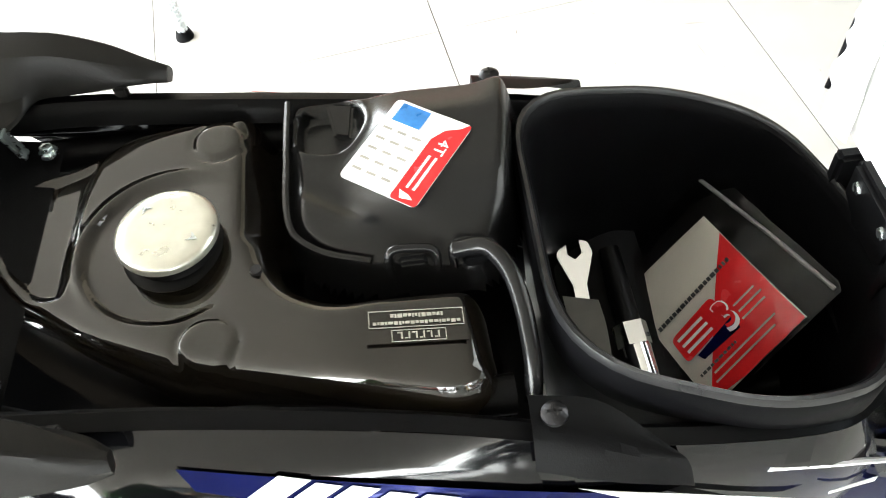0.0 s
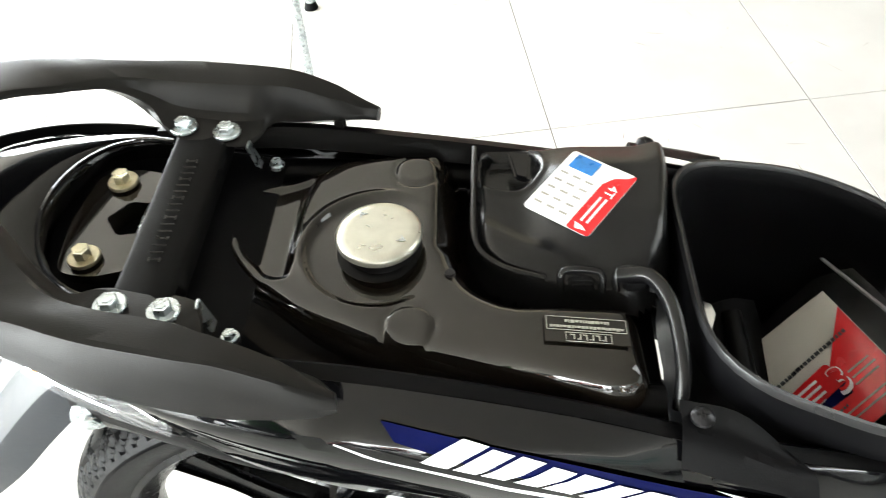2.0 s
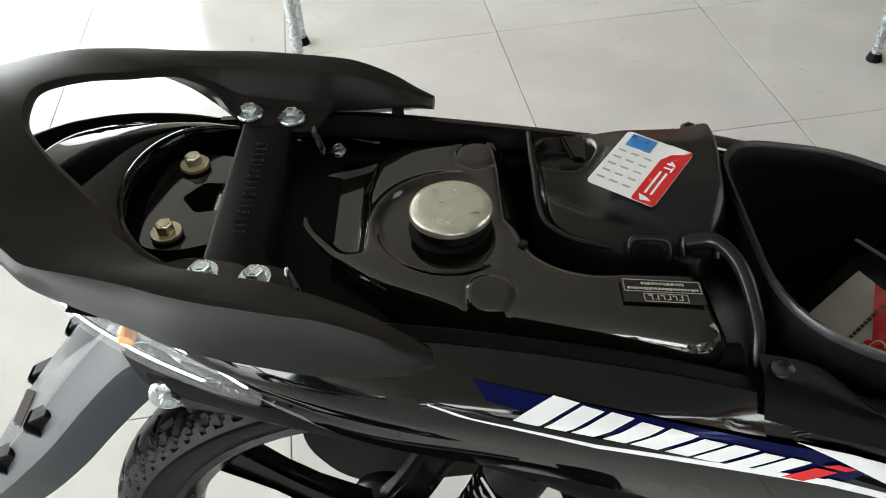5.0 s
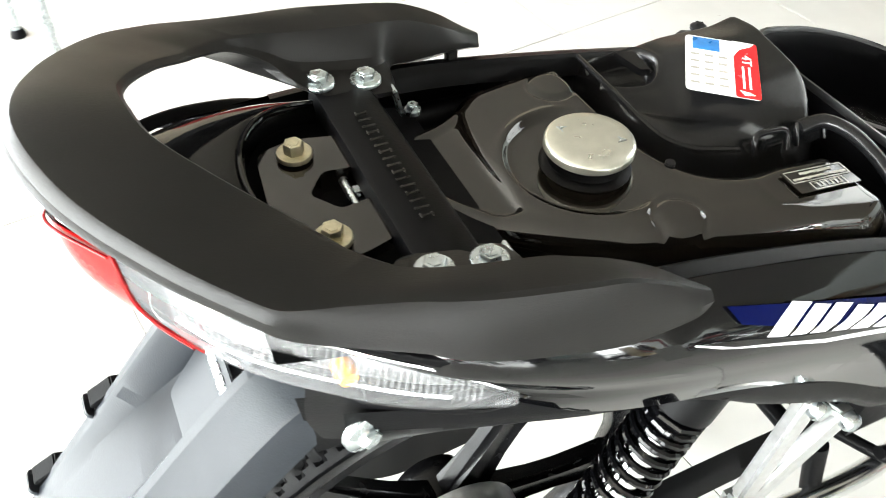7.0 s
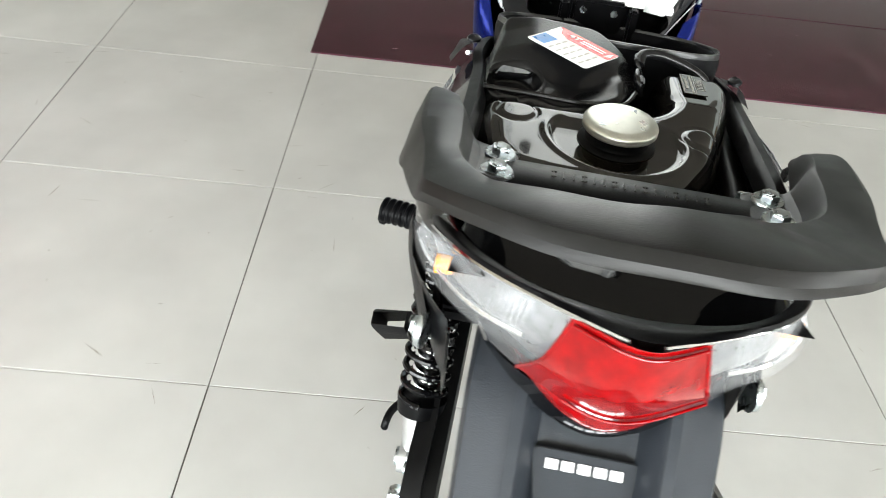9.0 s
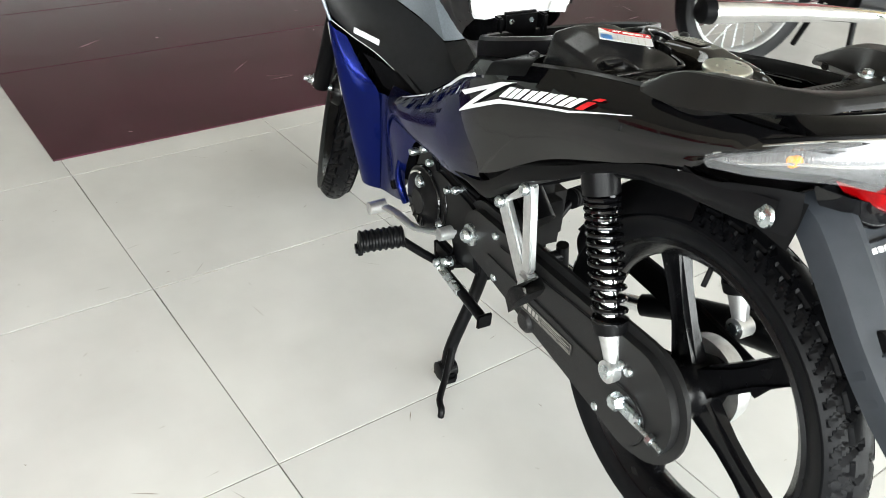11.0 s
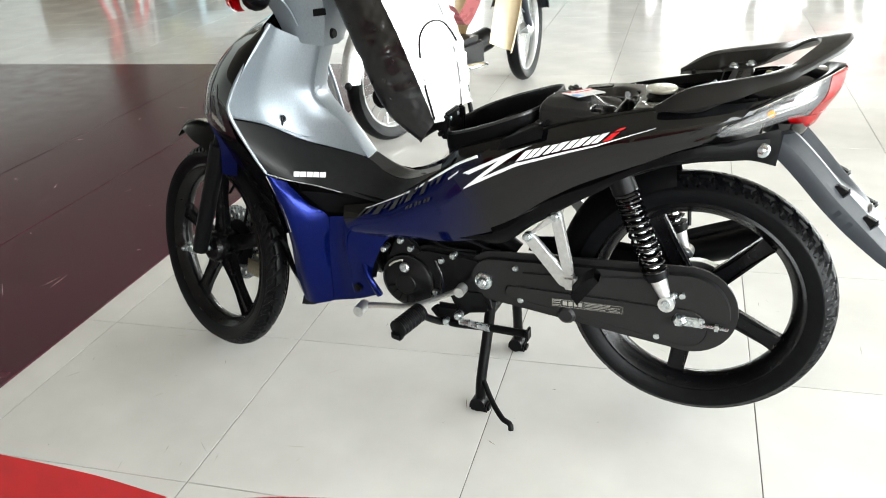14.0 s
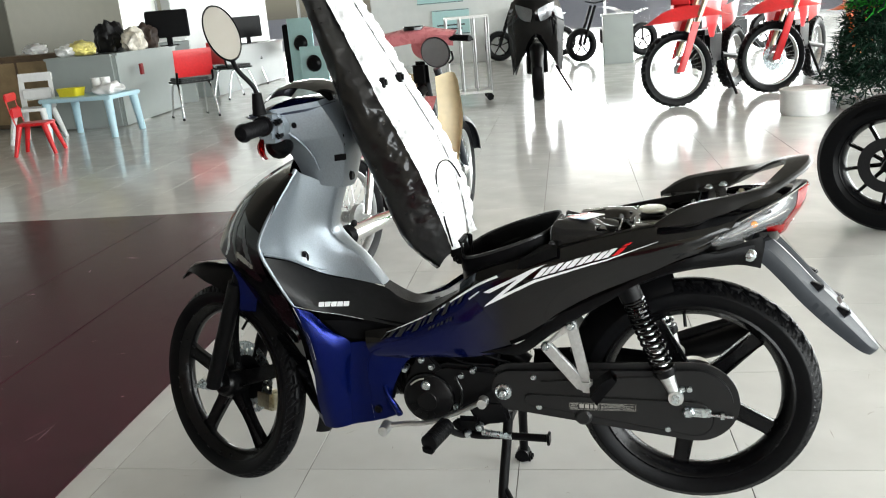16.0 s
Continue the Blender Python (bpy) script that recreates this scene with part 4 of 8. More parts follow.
SEAT_M = [(-0.575, 0.0, 0.622), (-0.645, 0.0, 0.70), (-0.685, 0.0, 0.82), (-0.748, 0.0, 0.98), (-0.806, 0.0, 1.19), (-0.845, 0.0, 1.33)]
mid1 = [((a[0] + b[0]) / 2, max(a[1], b[1]) * 1.1, (a[2] + b[2]) / 2) for a, b in zip(SEAT_L, SEAT_F)]
cush = [SEAT_L, mid1, SEAT_F, SEAT_M]
full = [[(x, -y, z) for x, y, z in l] for l in cush] + [[(x, y, z) for x, y, z in l] for l in cush[-2::-1]]
WRAPPED = material("film_wrapped_vinyl", (0.004, 0.004, 0.0045), 0.3, scale=60, vary=0.25, coat=0.6, spec=0.12)
wt = WRAPPED.node_tree
wv, wb, wc = wt.nodes.new("ShaderNodeTexNoise"), wt.nodes.new("ShaderNodeBump"), wt.nodes.new("ShaderNodeTexCoord")
wv.noise_type = "RIDGED_MULTIFRACTAL"
wv.inputs["Scale"].default_value, wv.inputs["Detail"].default_value, wv.inputs["Distortion"].default_value = 10.0, 3.0, 1.0
wb.inputs["Strength"].default_value, wb.inputs["Distance"].default_value = 1.0, 0.012
wm = wt.nodes.new("ShaderNodeMapping")
wm.inputs["Scale"].default_value, wm.inputs["Rotation"].default_value = (1.6, 1.0, 0.28), (0, radians(-24), 0)
wt.links.new(wc.outputs["Object"], wm.inputs["Vector"])
wt.links.new(wm.outputs["Vector"], wv.inputs["Vector"])
wt.links.new(wv.outputs["Fac"], wb.inputs["Height"])
wt.links.new(wb.outputs["Normal"], wt.nodes["Principled BSDF"].inputs["Coat Normal"])


def crumple(bm, amount, freq, seed):
    """Folds of thin film."""
    bm.normal_update()
    for v in bm.verts:
        q = v.co * freq + V(seed, 0, 0)
        v.co += v.normal * amount * (noise.ridged_multi_fractal(q, 0.9, 2.2, 3, 1.0, 2.0, noise_basis="PERLIN_ORIGINAL") - 1.0)
    return bm


part("cushion", crumple(loft(full, 170, 100, 0.0), 0.0022, 26, 3.0), WRAPPED, seat, "black vinyl seat cushion under clear film")
def on_sheet(curves, u, v, lift):
    """A point of a lofted sheet, u along its curves and v across them, lifted off it."""
    def at(a, b):
        row = [spline(c, 61)[int(round(max(0.0, min(1.0, a)) * 60))] for c in curves]
        return spline(row, 61)[int(round(max(0.0, min(1.0, b)) * 60))]
    p = at(u, v)
    n = (at(min(1.0, u + 0.05), v) - at(max(0.0, u - 0.05), v)).cross(at(u, min(1.0, v + 0.05)) - at(u, max(0.0, v - 0.05))).normalized()
    return p + n * lift


COWL_NEAR = [[(x, -y, z) for x, y, z in l] for l in COWL]


def ribbon(curves, path, widths, lift=0.0012, n=20):
    """A printed band on a lofted sheet, along a path of (u, v)."""
    pts = spline([(u, v, w) for (u, v), w in zip(path, widths)], n)
    bm = bmesh.new()
    rows_ = []
    for i, p in enumerate(pts):
        q = pts[min(i + 1, n - 1)] - pts[max(i - 1, 0)]
        t = V(q.x, q.y, 0).normalized()
        rows_.append([bm.verts.new(on_sheet(curves, p.x - t.y * p.z * k, p.y + t.x * p.z * k, lift)) for k in (-1, 0, 1)])
    for a, b in zip(rows_, rows_[1:]):
        for k in range(2):
            bm.faces.new((a[k], a[k + 1], b[k + 1], b[k]))
    bmesh.ops.remove_doubles(bm, verts=bm.verts, dist=1e-5)
    bmesh.ops.recalc_face_normals(bm, faces=bm.faces[:])
    bmesh.ops.solidify(bm, geom=bm.faces[:], thickness=0.0006)
    return bm


for path, widths, mat in (([(0.30, 0.40), (0.50, 0.50), (0.70, 0.56), (0.93, 0.60)], (0.004, 0.03, 0.035, 0.012), GREY_DECAL), ([(0.45, 0.36), (0.65, 0.42), (0.85, 0.42), (0.97, 0.36)], (0.004, 0.02, 0.022, 0.006), WHITE_DECAL), ([(0.55, 0.70), (0.72, 0.78), (0.88, 0.82), (0.97, 0.80)], (0.004, 0.03, 0.03, 0.01), GREY_DECAL), ([(0.86, 0.62), (0.90, 0.74), (0.95, 0.84)], (0.03, 0.035, 0.02), LABEL_GREY)):
    both("cowl_stripe", lambda: ribbon(COWL_NEAR, path, widths), mat, bike)


FILM = bpy.data.materials.new("clear_wrapping_film")
FILM.use_nodes = True
fb = FILM.node_tree.nodes["Principled BSDF"]
fb.inputs["Base Color"].default_value = (1, 1, 1, 1)
fb.inputs["Roughness"].default_value = 0.08
fb.inputs["Transmission Weight"].default_value = 1.0
fb.inputs["IOR"].default_value = 1.12
fb.inputs["Coat Weight"].default_value = 0.12
fb.inputs["Coat Roughness"].default_value = 0.06
for s in (-1, 1):
    part("film_edge", crumple(loft([[(x + 0.004, s * (y + 0.006), z) for x, y, z in SEAT_L], [(x + 0.02, s * (y - 0.012), z + 0.004) for x, y, z in SEAT_L], [(x + 0.006, s * (y - 0.03), z) for x, y, z in SEAT_L]], 120, 14, 0.0), 0.007, 42, 9.0), material("creased_film", (0.62, 0.63, 0.64), 0.12, scale=70, vary=0.35, coat=0.8, bump=0.3, fine=200), seat, "creased edge of the film", 80)
for s in (-1, 1):
    part("rubber_stop", box(-0.648, s * 0.06, 1.085, 0.022, 0.018, 0.024, 0.005), MATT_BLACK, seat)
part("hinge", box(-0.512, 0, 0.672, 0.03, 0.07, 0.045, 0.004), SATIN_BLACK, seat, "black seat hinge")
part("hinge_pin", tube([(-0.508, -0.06, 0.655), (-0.508, 0.06, 0.655)], 0.006, 10), SATIN_BLACK, seat)
for s in (-1, 1):
    part("hinge_lug", box(-0.50, s * 0.045, 0.665, 0.02, 0.012, 0.05, 0.003), SATIN_BLACK, seat)
for s in (-1, 1):
    part("bolt", hexbolt((-0.5, s * 0.02, 0.68), 0.005, 0.005, "x"), STEEL, seat)
part("seat_wire", tube([(-0.50, -0.10, 0.70), (-0.515, -0.108, 0.79), (-0.535, -0.07, 0.865), (-0.54, 0.0, 0.885), (-0.535, 0.07, 0.865), (-0.515, 0.108, 0.79), (-0.50, 0.1, 0.70)], 0.0022, 8, 50), SATIN_BLACK, seat)

# under the seat: storage bucket, tank, toolbox cover, rail


def bucket_ring(scale, drop, shift=0.0):
    """The bucket's outline on its sloping rim, or deeper down."""
    base = rounded([(-0.268, -0.104), (-0.268, 0.104), (-0.39, 0.130), (-0.468, 0.110), (-0.512, 0.0), (-0.468, -0.110), (-0.39, -0.130)], 0.06, 7)
    cx = -0.385 + shift
    out = []
    for p in base:
        x, y = cx + (p.x + 0.385) * scale, p.y * scale + 0.008
        out.append((x, y, 0.736 + (x + 0.255) * 0.32 - drop))
    return out


def ring_skin(rings, cap=False):
    bm = bmesh.new()
    vs = [[bm.verts.new(p) for p in r] for r in rings]
    n = len(vs[0])
    for a, b in zip(vs, vs[1:]):
        for i in range(n):
            bm.faces.new((a[i], a[(i + 1) % n], b[(i + 1) % n], b[i]))
    if cap:
        bm.faces.new(vs[-1])
    bmesh.ops.recalc_face_normals(bm, faces=bm.faces[:])
    return bm


# shade of the hollow and highlight of the rim are in the two colours
bucket = part("storage_bucket", ring_skin([bucket_ring(1.045, 0.030), bucket_ring(1.05, 0.006), bucket_ring(1.035, -0.001), bucket_ring(1.0, -0.004), bucket_ring(0.975, 0.0), bucket_ring(0.965, 0.012), bucket_ring(0.93, 0.10), bucket_ring(0.88, 0.20), bucket_ring(0.80, 0.245), bucket_ring(0.6, 0.25)], True), SHADED_BUCKET, bike, "black plastic storage bucket under the seat, inner shade in its colour")
part("bucket_rim", ring_skin([bucket_ring(1.038, 0.004), bucket_ring(1.036, -0.003), bucket_ring(1.026, -0.0062), bucket_ring(1.006, -0.0066), bucket_ring(0.993, -0.004), bucket_ring(0.988, 0.004)]), LIT_RIM, bucket, "broad satin rim of the bucket, highlight in its colour")
part("bucket_skirt", ring_skin([bucket_ring(1.04, 0.02), bucket_ring(1.02, 0.06), bucket_ring(0.98, 0.15)]), SATIN_BLACK, bucket)
part("under_tray", slab([(0.15, -0.11, 0.69), (0.15, 0.11, 0.69), (-0.1, 0.13, 0.668), (-0.255, 0.12, 0.63), (-0.255, -0.12, 0.63), (-0.1, -0.13, 0.668)], V(0, 0, 0.012), 0.003), SATIN_BLACK, bike, "black frame tray below the tank")

# inner rim strips between side covers and tank
both("inner_rim", lambda: loft([[(x, -y, z + 0.001) for x, y, z in TOP[:7]], [(x, -y + 0.011, z + 0.003) for x, y, z in TOP[:7]], [(x, -y + 0.018, z - 0.012) for x, y, z in TOP[:7]]], 40, 7, 0.003), SATIN_BLACK, bike, "", 0.005)
for s in (-1, 1):
    part("corner_plate", loft([[(-0.245, s * 0.125, 0.722), (-0.285, s * 0.128, 0.710), (-0.32, s * 0.15, 0.69)], [(-0.245, s * 0.143, 0.717), (-0.285, s * 0.15, 0.703), (-0.33, s * 0.158, 0.685)], [(-0.245, s * 0.158, 0.695), (-0.285, s * 0.164, 0.682), (-0.335, s * 0.166, 0.665)]], 10, 8, 0.003), SATIN_BLACK, bike, "black corner plate with a screw")
    part("screw", join(lathe([(0, 0.0035), (0.004, 0.0032), (0.0075, 0.0005), (0.0075, -0.002), (0, -0.002)], 20, "z", (-0.258, s * 0.137, 0.7205)), box(-0.258, s * 0.137, 0.7238, 0.008, 0.0015, 0.001), box(-0.258, s * 0.137, 0.7238, 0.0015, 0.008, 0.001)), DARK_SCREW, bike)


TANK_LINE = rounded([(0.092, -0.010), (0.088, -0.045), (0.062, -0.074), (0.026, -0.082), (0.0, -0.106), (-0.045, -0.113), (-0.098, -0.113), (-0.104, 0.008), (-0.118, 0.038), (-0.145, 0.052), (-0.228, 0.049), (-0.232, 0.118), (-0.208, 0.126), (-0.123, 0.114), (-0.040, 0.097), (0.010, 0.074), (0.062, 0.040), (0.088, 0.016)], 0.016, 5)
TANK_PANEL = rounded([(0.070, -0.026), (0.062, -0.056), (0.028, -0.068), (0.006, -0.080), (0.013, -0.045), (0.0155, 0.0), (0.015, 0.041), (0.036, 0.040), (0.060, 0.010)], 0.012, 4)


def tank_level(x):
    return 0.7468 + 0.02 * max(x, -0.14) - (0.13 * (-0.14 - x) if x < -0.14 else 0.0)


def tank_height(x, y, d):
    """The tank's top: a soft shoulder, a sunken rear panel, a dish round the cap and two round bosses."""
    if d < 0:
        return 0.709 + 5.0 * d
    e = min(1.0, d / (0.026 if x > -0.13 else 0.026 - 0.007 * smooth_step(-0.13, -0.17, x)))
    z = 0.709 + (tank_level(x) - 0.709) * (1 - (1 - e) ** 2.6) ** 0.72
    z -= 0.0055 * smooth_step(0.0, 0.0075, depth_in(TANK_PANEL, x, y))
    r = math.hypot(x + 0.047, y - 0.008)
    dish = smooth_step(0.0585, 0.0525, r) * smooth_step(-0.085, -0.045, x)
    lip = math.exp(-((r - 0.0595) / 0.0032) ** 2) * smooth_step(-0.070, -0.045, x)
    z += -0.0042 * dish + 0.0016 * lip
    for bx, by in ((-0.068, -0.078), (-0.072, 0.081)):
        q = math.hypot(x - bx, y - by)
        z += 0.0012 * smooth_step(0.0165, 0.0145, q) - 0.0016 * math.exp(-((q - 0.0178) / 0.0016) ** 2)
    z -= 0.0045 * smooth_step(-0.082, -0.093, x) * smooth_step(0.012, -0.004, y)
    return z


tank = part("fuel_tank", pressed_sheet(TANK_LINE, tank_height, 0.0022), TANK_BLACK, bike, "black pressed-steel fuel tank", 70)
part("weld_spot", hexbolt((-0.098, 0.034, 0.744), 0.003, 0.002, "z", 1.2), DARK_SCREW, tank)
part("filler_neck", lathe([(0.031, -0.006), (0.0325, -0.001), (0.030, 0.001), (0.027, 0.002), (0.0255, 0.005), (0.0255, 0.016)], 48, "z", (-0.047, 0.008, 0.744)), SATIN_BLACK, tank)
cap = part("fuel_cap", lathe([(0, 0.0185), (0.022, 0.0185), (0.0285, 0.018), (0.0305, 0.0165), (0.0312, 0.0150), (0.0312, 0.0115), (0.0300, 0.0100), (0.027, 0.0098), (0, 0.0098)], 64, "z", (-0.047, 0.008, 0.7450)), CAP_METAL, tank, "round bare metal fuel cap")
for a in (2.6, 5.4):
    m = Matrix.Translation((-0.047 + 0.021 * math.cos(a), 0.008 + 0.021 * math.sin(a), 0.7637)) @ Matrix.Rotation(a, 4, "Z")
    part("arrow_mark", slab([m @ V(-0.003, -0.0035, 0), m @ V(0.0035, 0, 0), m @ V(-0.003, 0.0035, 0), m @ V(-0.001, 0, 0)], V(0, 0, 0.0004)), STEEL, cap)

# warning label on the tank: outlined panel and lines too small to read
lab = part("warning_label", slab([(-0.1615, 0.0722, 0.74257), (-0.1615, 0.0938, 0.74257), (-0.2175, 0.0938, 0.73530), (-0.2175, 0.0722, 0.73530)], V(0, 0, 0.0008)), TANK_BLACK, tank, "black label with silver outlined lines")


def label_z(x):
    return 0.7450 + 0.1297 * (x + 0.152)


def outline_box(x0, x1, y0, y1, w=0.0005):
    z = label_z
    x0, x1, y0, y1 = -0.190 + (x0 + 0.190) * 0.82, -0.190 + (x1 + 0.190) * 0.82, 0.083 + (y0 - 0.083) * 0.74, 0.083 + (y1 - 0.083) * 0.74
    bms = []
    for a, b, c, d in ((x0, x1, y0, y0 + w), (x0, x1, y1 - w, y1), (x0, x0 + w, y0, y1), (x1 - w, x1, y0, y1)):
        bms.append(slab([(a, c, z(a)), (b, c, z(b)), (b, d, z(b)), (a, d, z(a))], V(0, 0, 0.0003)))
    return join(*bms)


def label_bar(x0, x1, y0, y1):
    x0, x1, y0, y1 = -0.190 + (x0 + 0.190) * 0.82, -0.190 + (x1 + 0.190) * 0.82, 0.083 + (y0 - 0.083) * 0.74, 0.083 + (y1 - 0.083) * 0.70
    return slab([(x0, y0, label_z(x0)), (x1, y0, label_z(x1)), (x1, y1, label_z(x1)), (x0, y1, label_z(x0))], V(0, 0, 0.0003))


part("label_outline", outline_box(-0.222, -0.157, 0.069, 0.0845), LABEL_GREY, lab)
part("label_outline", outline_box(-0.209, -0.172, 0.0865, 0.097), LABEL_GREY, lab)
rnd = random.Random(21)
for y, a, b in ((0.0722, -0.208, -0.172), (0.0790, -0.2195, -0.160)):
    x = a
    while x < b:
        w_ = rnd.uniform(0.0012, 0.0034)
        part("label_line", label_bar(x, min(b, x + w_), y, y + rnd.choice((0.0022, 0.0026, 0.003))), LABEL_GREY, lab)
        x += w_ + 0.0006
for k in range(6):
    x = -0.2045 + 0.0050 * k
    part("label_line", label_bar(x, x + 0.0011, 0.0885, 0.0950), LABEL_GREY, lab)
    part("label_line", label_bar(x + 0.0014, x + 0.0036, 0.0885, 0.0900) if k % 2 else label_bar(x + 0.0014, x + 0.0036, 0.0935, 0.0950), LABEL_GREY, lab)


# moulded cover over the tools, with a red and white sticker
COVER_LINE = rounded([(-0.112, -0.116), (-0.116, -0.002), (-0.134, 0.018), (-0.165, 0.030), (-0.236, 0.033), (-0.256, 0.0), (-0.266, -0.060), (-0.270, -0.112), (-0.20, -0.116)], 0.014, 5)
COVER_CUP = rounded([(-0.117, -0.110), (-0.117, -0.066), (-0.150, -0.058), (-0.168, -0.078), (-0.164, -0.110)], 0.016, 5)


def cover_height(x, y, d):
    """Low at the tank, a rounded hump towards the bucket, and a deep finger cup."""
    if d < 0:
        return 0.722 + 3.0 * d
    e = min(1.0, d / 0.011)
    hump = smooth_step(-0.146, -0.196, x) * smooth_step(0.030, -0.022, y) * (0.25 + 0.75 * smooth_step(-0.116, -0.066, y))
    top = 0.7365 + 0.0175 * hump + 0.007 * smooth_step(-0.235, -0.268, x) * smooth_step(-0.06, -0.11, y)
    top -= 0.006 * smooth_step(0.010, 0.030, y)
    top -= 0.0045 * math.exp(-(((x + 0.150) * 0.6 + (y + 0.020) * 0.8) / 0.010) ** 2)
    z = 0.722 + (top - 0.722) * (1 - (1 - e) ** 2.4) ** 0.7
    c = depth_in(COVER_CUP, x, y)
    return z + 0.0016 * math.exp(-((c + 0.002) / 0.0022) ** 2) - 0.013 * smooth_step(0.0, 0.005, c)


cover = part("tool_cover", pressed_sheet(COVER_LINE, cover_height, 0.0022), COVER_PLASTIC, bike, "black moulded cover in front of the tank", 70)
part("finger_tab", slab([(-0.140, -0.105, 0.736), (-0.146, -0.072, 0.736), (-0.157, -0.068, 0.736), (-0.160, -0.100, 0.736)], V(0, 0, 0.006), 0.002), GLOSS_BLACK, cover)
part("cover_edge", tube([(-0.1135, -0.112, 0.7395), (-0.1135, -0.06, 0.7395), (-0.1165, 0.0, 0.737), (-0.134, 0.018, 0.734), (-0.165, 0.029, 0.732)], 0.0026, 8, 30), COVER_PLASTIC, cover)
for x0, x1 in ((-0.176, -0.205), (-0.215, -0.240)):
    part("clip", join(tube([(x0, 0.036, 0.726), (x0, 0.031, 0.738), (x0 - 0.004, 0.029, 0.741), (x1 + 0.004, 0.030, 0.740), (x1, 0.032, 0.737), (x1, 0.037, 0.726)], 0.0026, 10, 22), box((x0 + x1) / 2, 0.034, 0.731, abs(x1 - x0) * 0.6, 0.008, 0.012, 0.002)), COVER_PLASTIC, cover)
part("hose", tube([(-0.216, 0.032, 0.738), (-0.235, 0.036, 0.742), (-0.248, 0.06, 0.738), (-0.252, 0.10, 0.722), (-0.25, 0.118, 0.70)], 0.0055, 12, 26), COVER_PLASTIC, cover, "black rubber edge strip")

# the sticker lies on a slanting face
SM = frame_matrix((-0.194, -0.0365, 0.7552), (-0.0375, 0.0268, -0.0022), (-0.0425, -0.0595, 0.0032)) @ Matrix.Diagonal((0.86, 0.97, 1, 1))


def on_sticker(x0, x1, y0, y1, lift, mat, name, parent, r=0.0):
    c = rounded([(x0, y0), (x1, y0), (x1, y1), (x0, y1)], r, 4) if r else [V(x0, y0), V(x1, y0), V(x1, y1), V(x0, y1)]
    return part(name, slab([SM @ V(p.x, p.y, lift) for p in c], SM.to_3x3() @ V(0, 0, 0.0003)), mat, parent)


sticker = on_sticker(-0.0325, 0.0325, -0.0375, 0.0375, 0.0, WHITE_DECAL, "sticker", cover, 0.005)
sticker["label"] = "red and white service sticker"
on_sticker(0.0105, 0.0322, -0.0372, 0.0372, 0.0005, RED_DECAL, "sticker_band", sticker, 0.003)
on_sticker(-0.026, -0.002, 0.019, 0.035, 0.0005, BLUE_DECAL, "sticker_picture", sticker)
part("sticker_wave", slab([SM @ V(*p, 0.0007) for p in ((0.010, 0.0372), (0.010, 0.015), (0.016, 0.026), (0.026, 0.032), (0.030, 0.0372))], SM.to_3x3() @ V(0, 0, 0.0003)), WHITE_DECAL, sticker)
for r_ in range(5):
    for c_ in range(3):
        on_sticker(-0.028 + c_ * 0.0125, -0.0205 + c_ * 0.0125, 0.0105 - r_ * 0.0095, 0.0122 - r_ * 0.0095, 0.0005, LABEL_GREY, "sticker_figure", sticker)
lettering("4T", 0.012, SM @ Matrix.Translation((0.0215, 0.012, 0.0009)) @ Matrix.Rotation(radians(-90), 4, "Z") @ Matrix.Scale(1, 4), WHITE_DECAL, sticker, "sticker_letters")
on_sticker(0.017, 0.019, -0.026, 0.003, 0.0008, WHITE_DECAL, "sticker_line", sticker)
on_sticker(0.0225, 0.0245, -0.026, 0.003, 0.0008, WHITE_DECAL, "sticker_line", sticker)
part("sticker_emblem", slab([SM @ V(*p, 0.0008) for p in ((0.014, -0.029), (0.018, -0.035), (0.027, -0.033), (0.0225, -0.0305))], SM.to_3x3() @ V(0, 0, 0.0003)), WHITE_DECAL, sticker)

# tools and papers in the bucket
tools = thing("tool_roll", "black tool set with a bright open-ended spanner in the bucket", "tools")
SP = frame_matrix((-0.318, -0.026, 0.540), (0.0, 0.9, -0.25), (-0.95, 0.0, 0.05)) @ Matrix.Diagonal((0.78, 0.9, 1, 1))
spn = [(-0.012, 0.078), (-0.017, 0.095), (-0.014, 0.108), (-0.006, 0.112), (-0.007, 0.096), (0.0, 0.089), (0.007, 0.096), (0.006, 0.112), (0.014, 0.108), (0.017, 0.095), (0.012, 0.078), (0.0065, 0.06), (0.0055, -0.06), (-0.0055, -0.06), (-0.0065, 0.06)]
part("spanner", slab([SP @ V(-y + 0.02, x, 0) for x, y in spn], SP.to_3x3() @ V(0, 0, 0.004), 0.0008), CHROME, tools, "chrome open-ended spanner")
part("handle", tube([SP @ V(-0.075, 0.032, 0.004), SP @ V(0.014, 0.036, 0.004)], [0.009, 0.011], 14, 6), SATIN_BLACK, tools, "black plastic screwdriver handle")
part("shaft", tube([SP @ V(0.012, 0.036, 0.006), SP @ V(0.125, 0.046, 0.004)], [0.0125, 0.0125], 16, 4), CHROME, tools, "chrome tube spanner")
part("shaft_hex", tube([SP @ V(0.012, 0.036, 0.006), SP @ V(0.036, 0.038, 0.006)], 0.0145, 6), CHROME, tools)
part("pouch_flap", loft([[SP @ V(-0.03, -0.018, 0.004), SP @ V(0.01, -0.016, 0.007), SP @ V(0.045, -0.014, 0.005)], [SP @ V(-0.02, 0.014, 0.004), SP @ V(0.01, 0.016, 0.008), SP @ V(0.045, 0.016, 0.005)]], 10, 6, 0.001), material("grey_pouch_film", (0.07, 0.068, 0.06), 0.3, vary=0.2), tools)
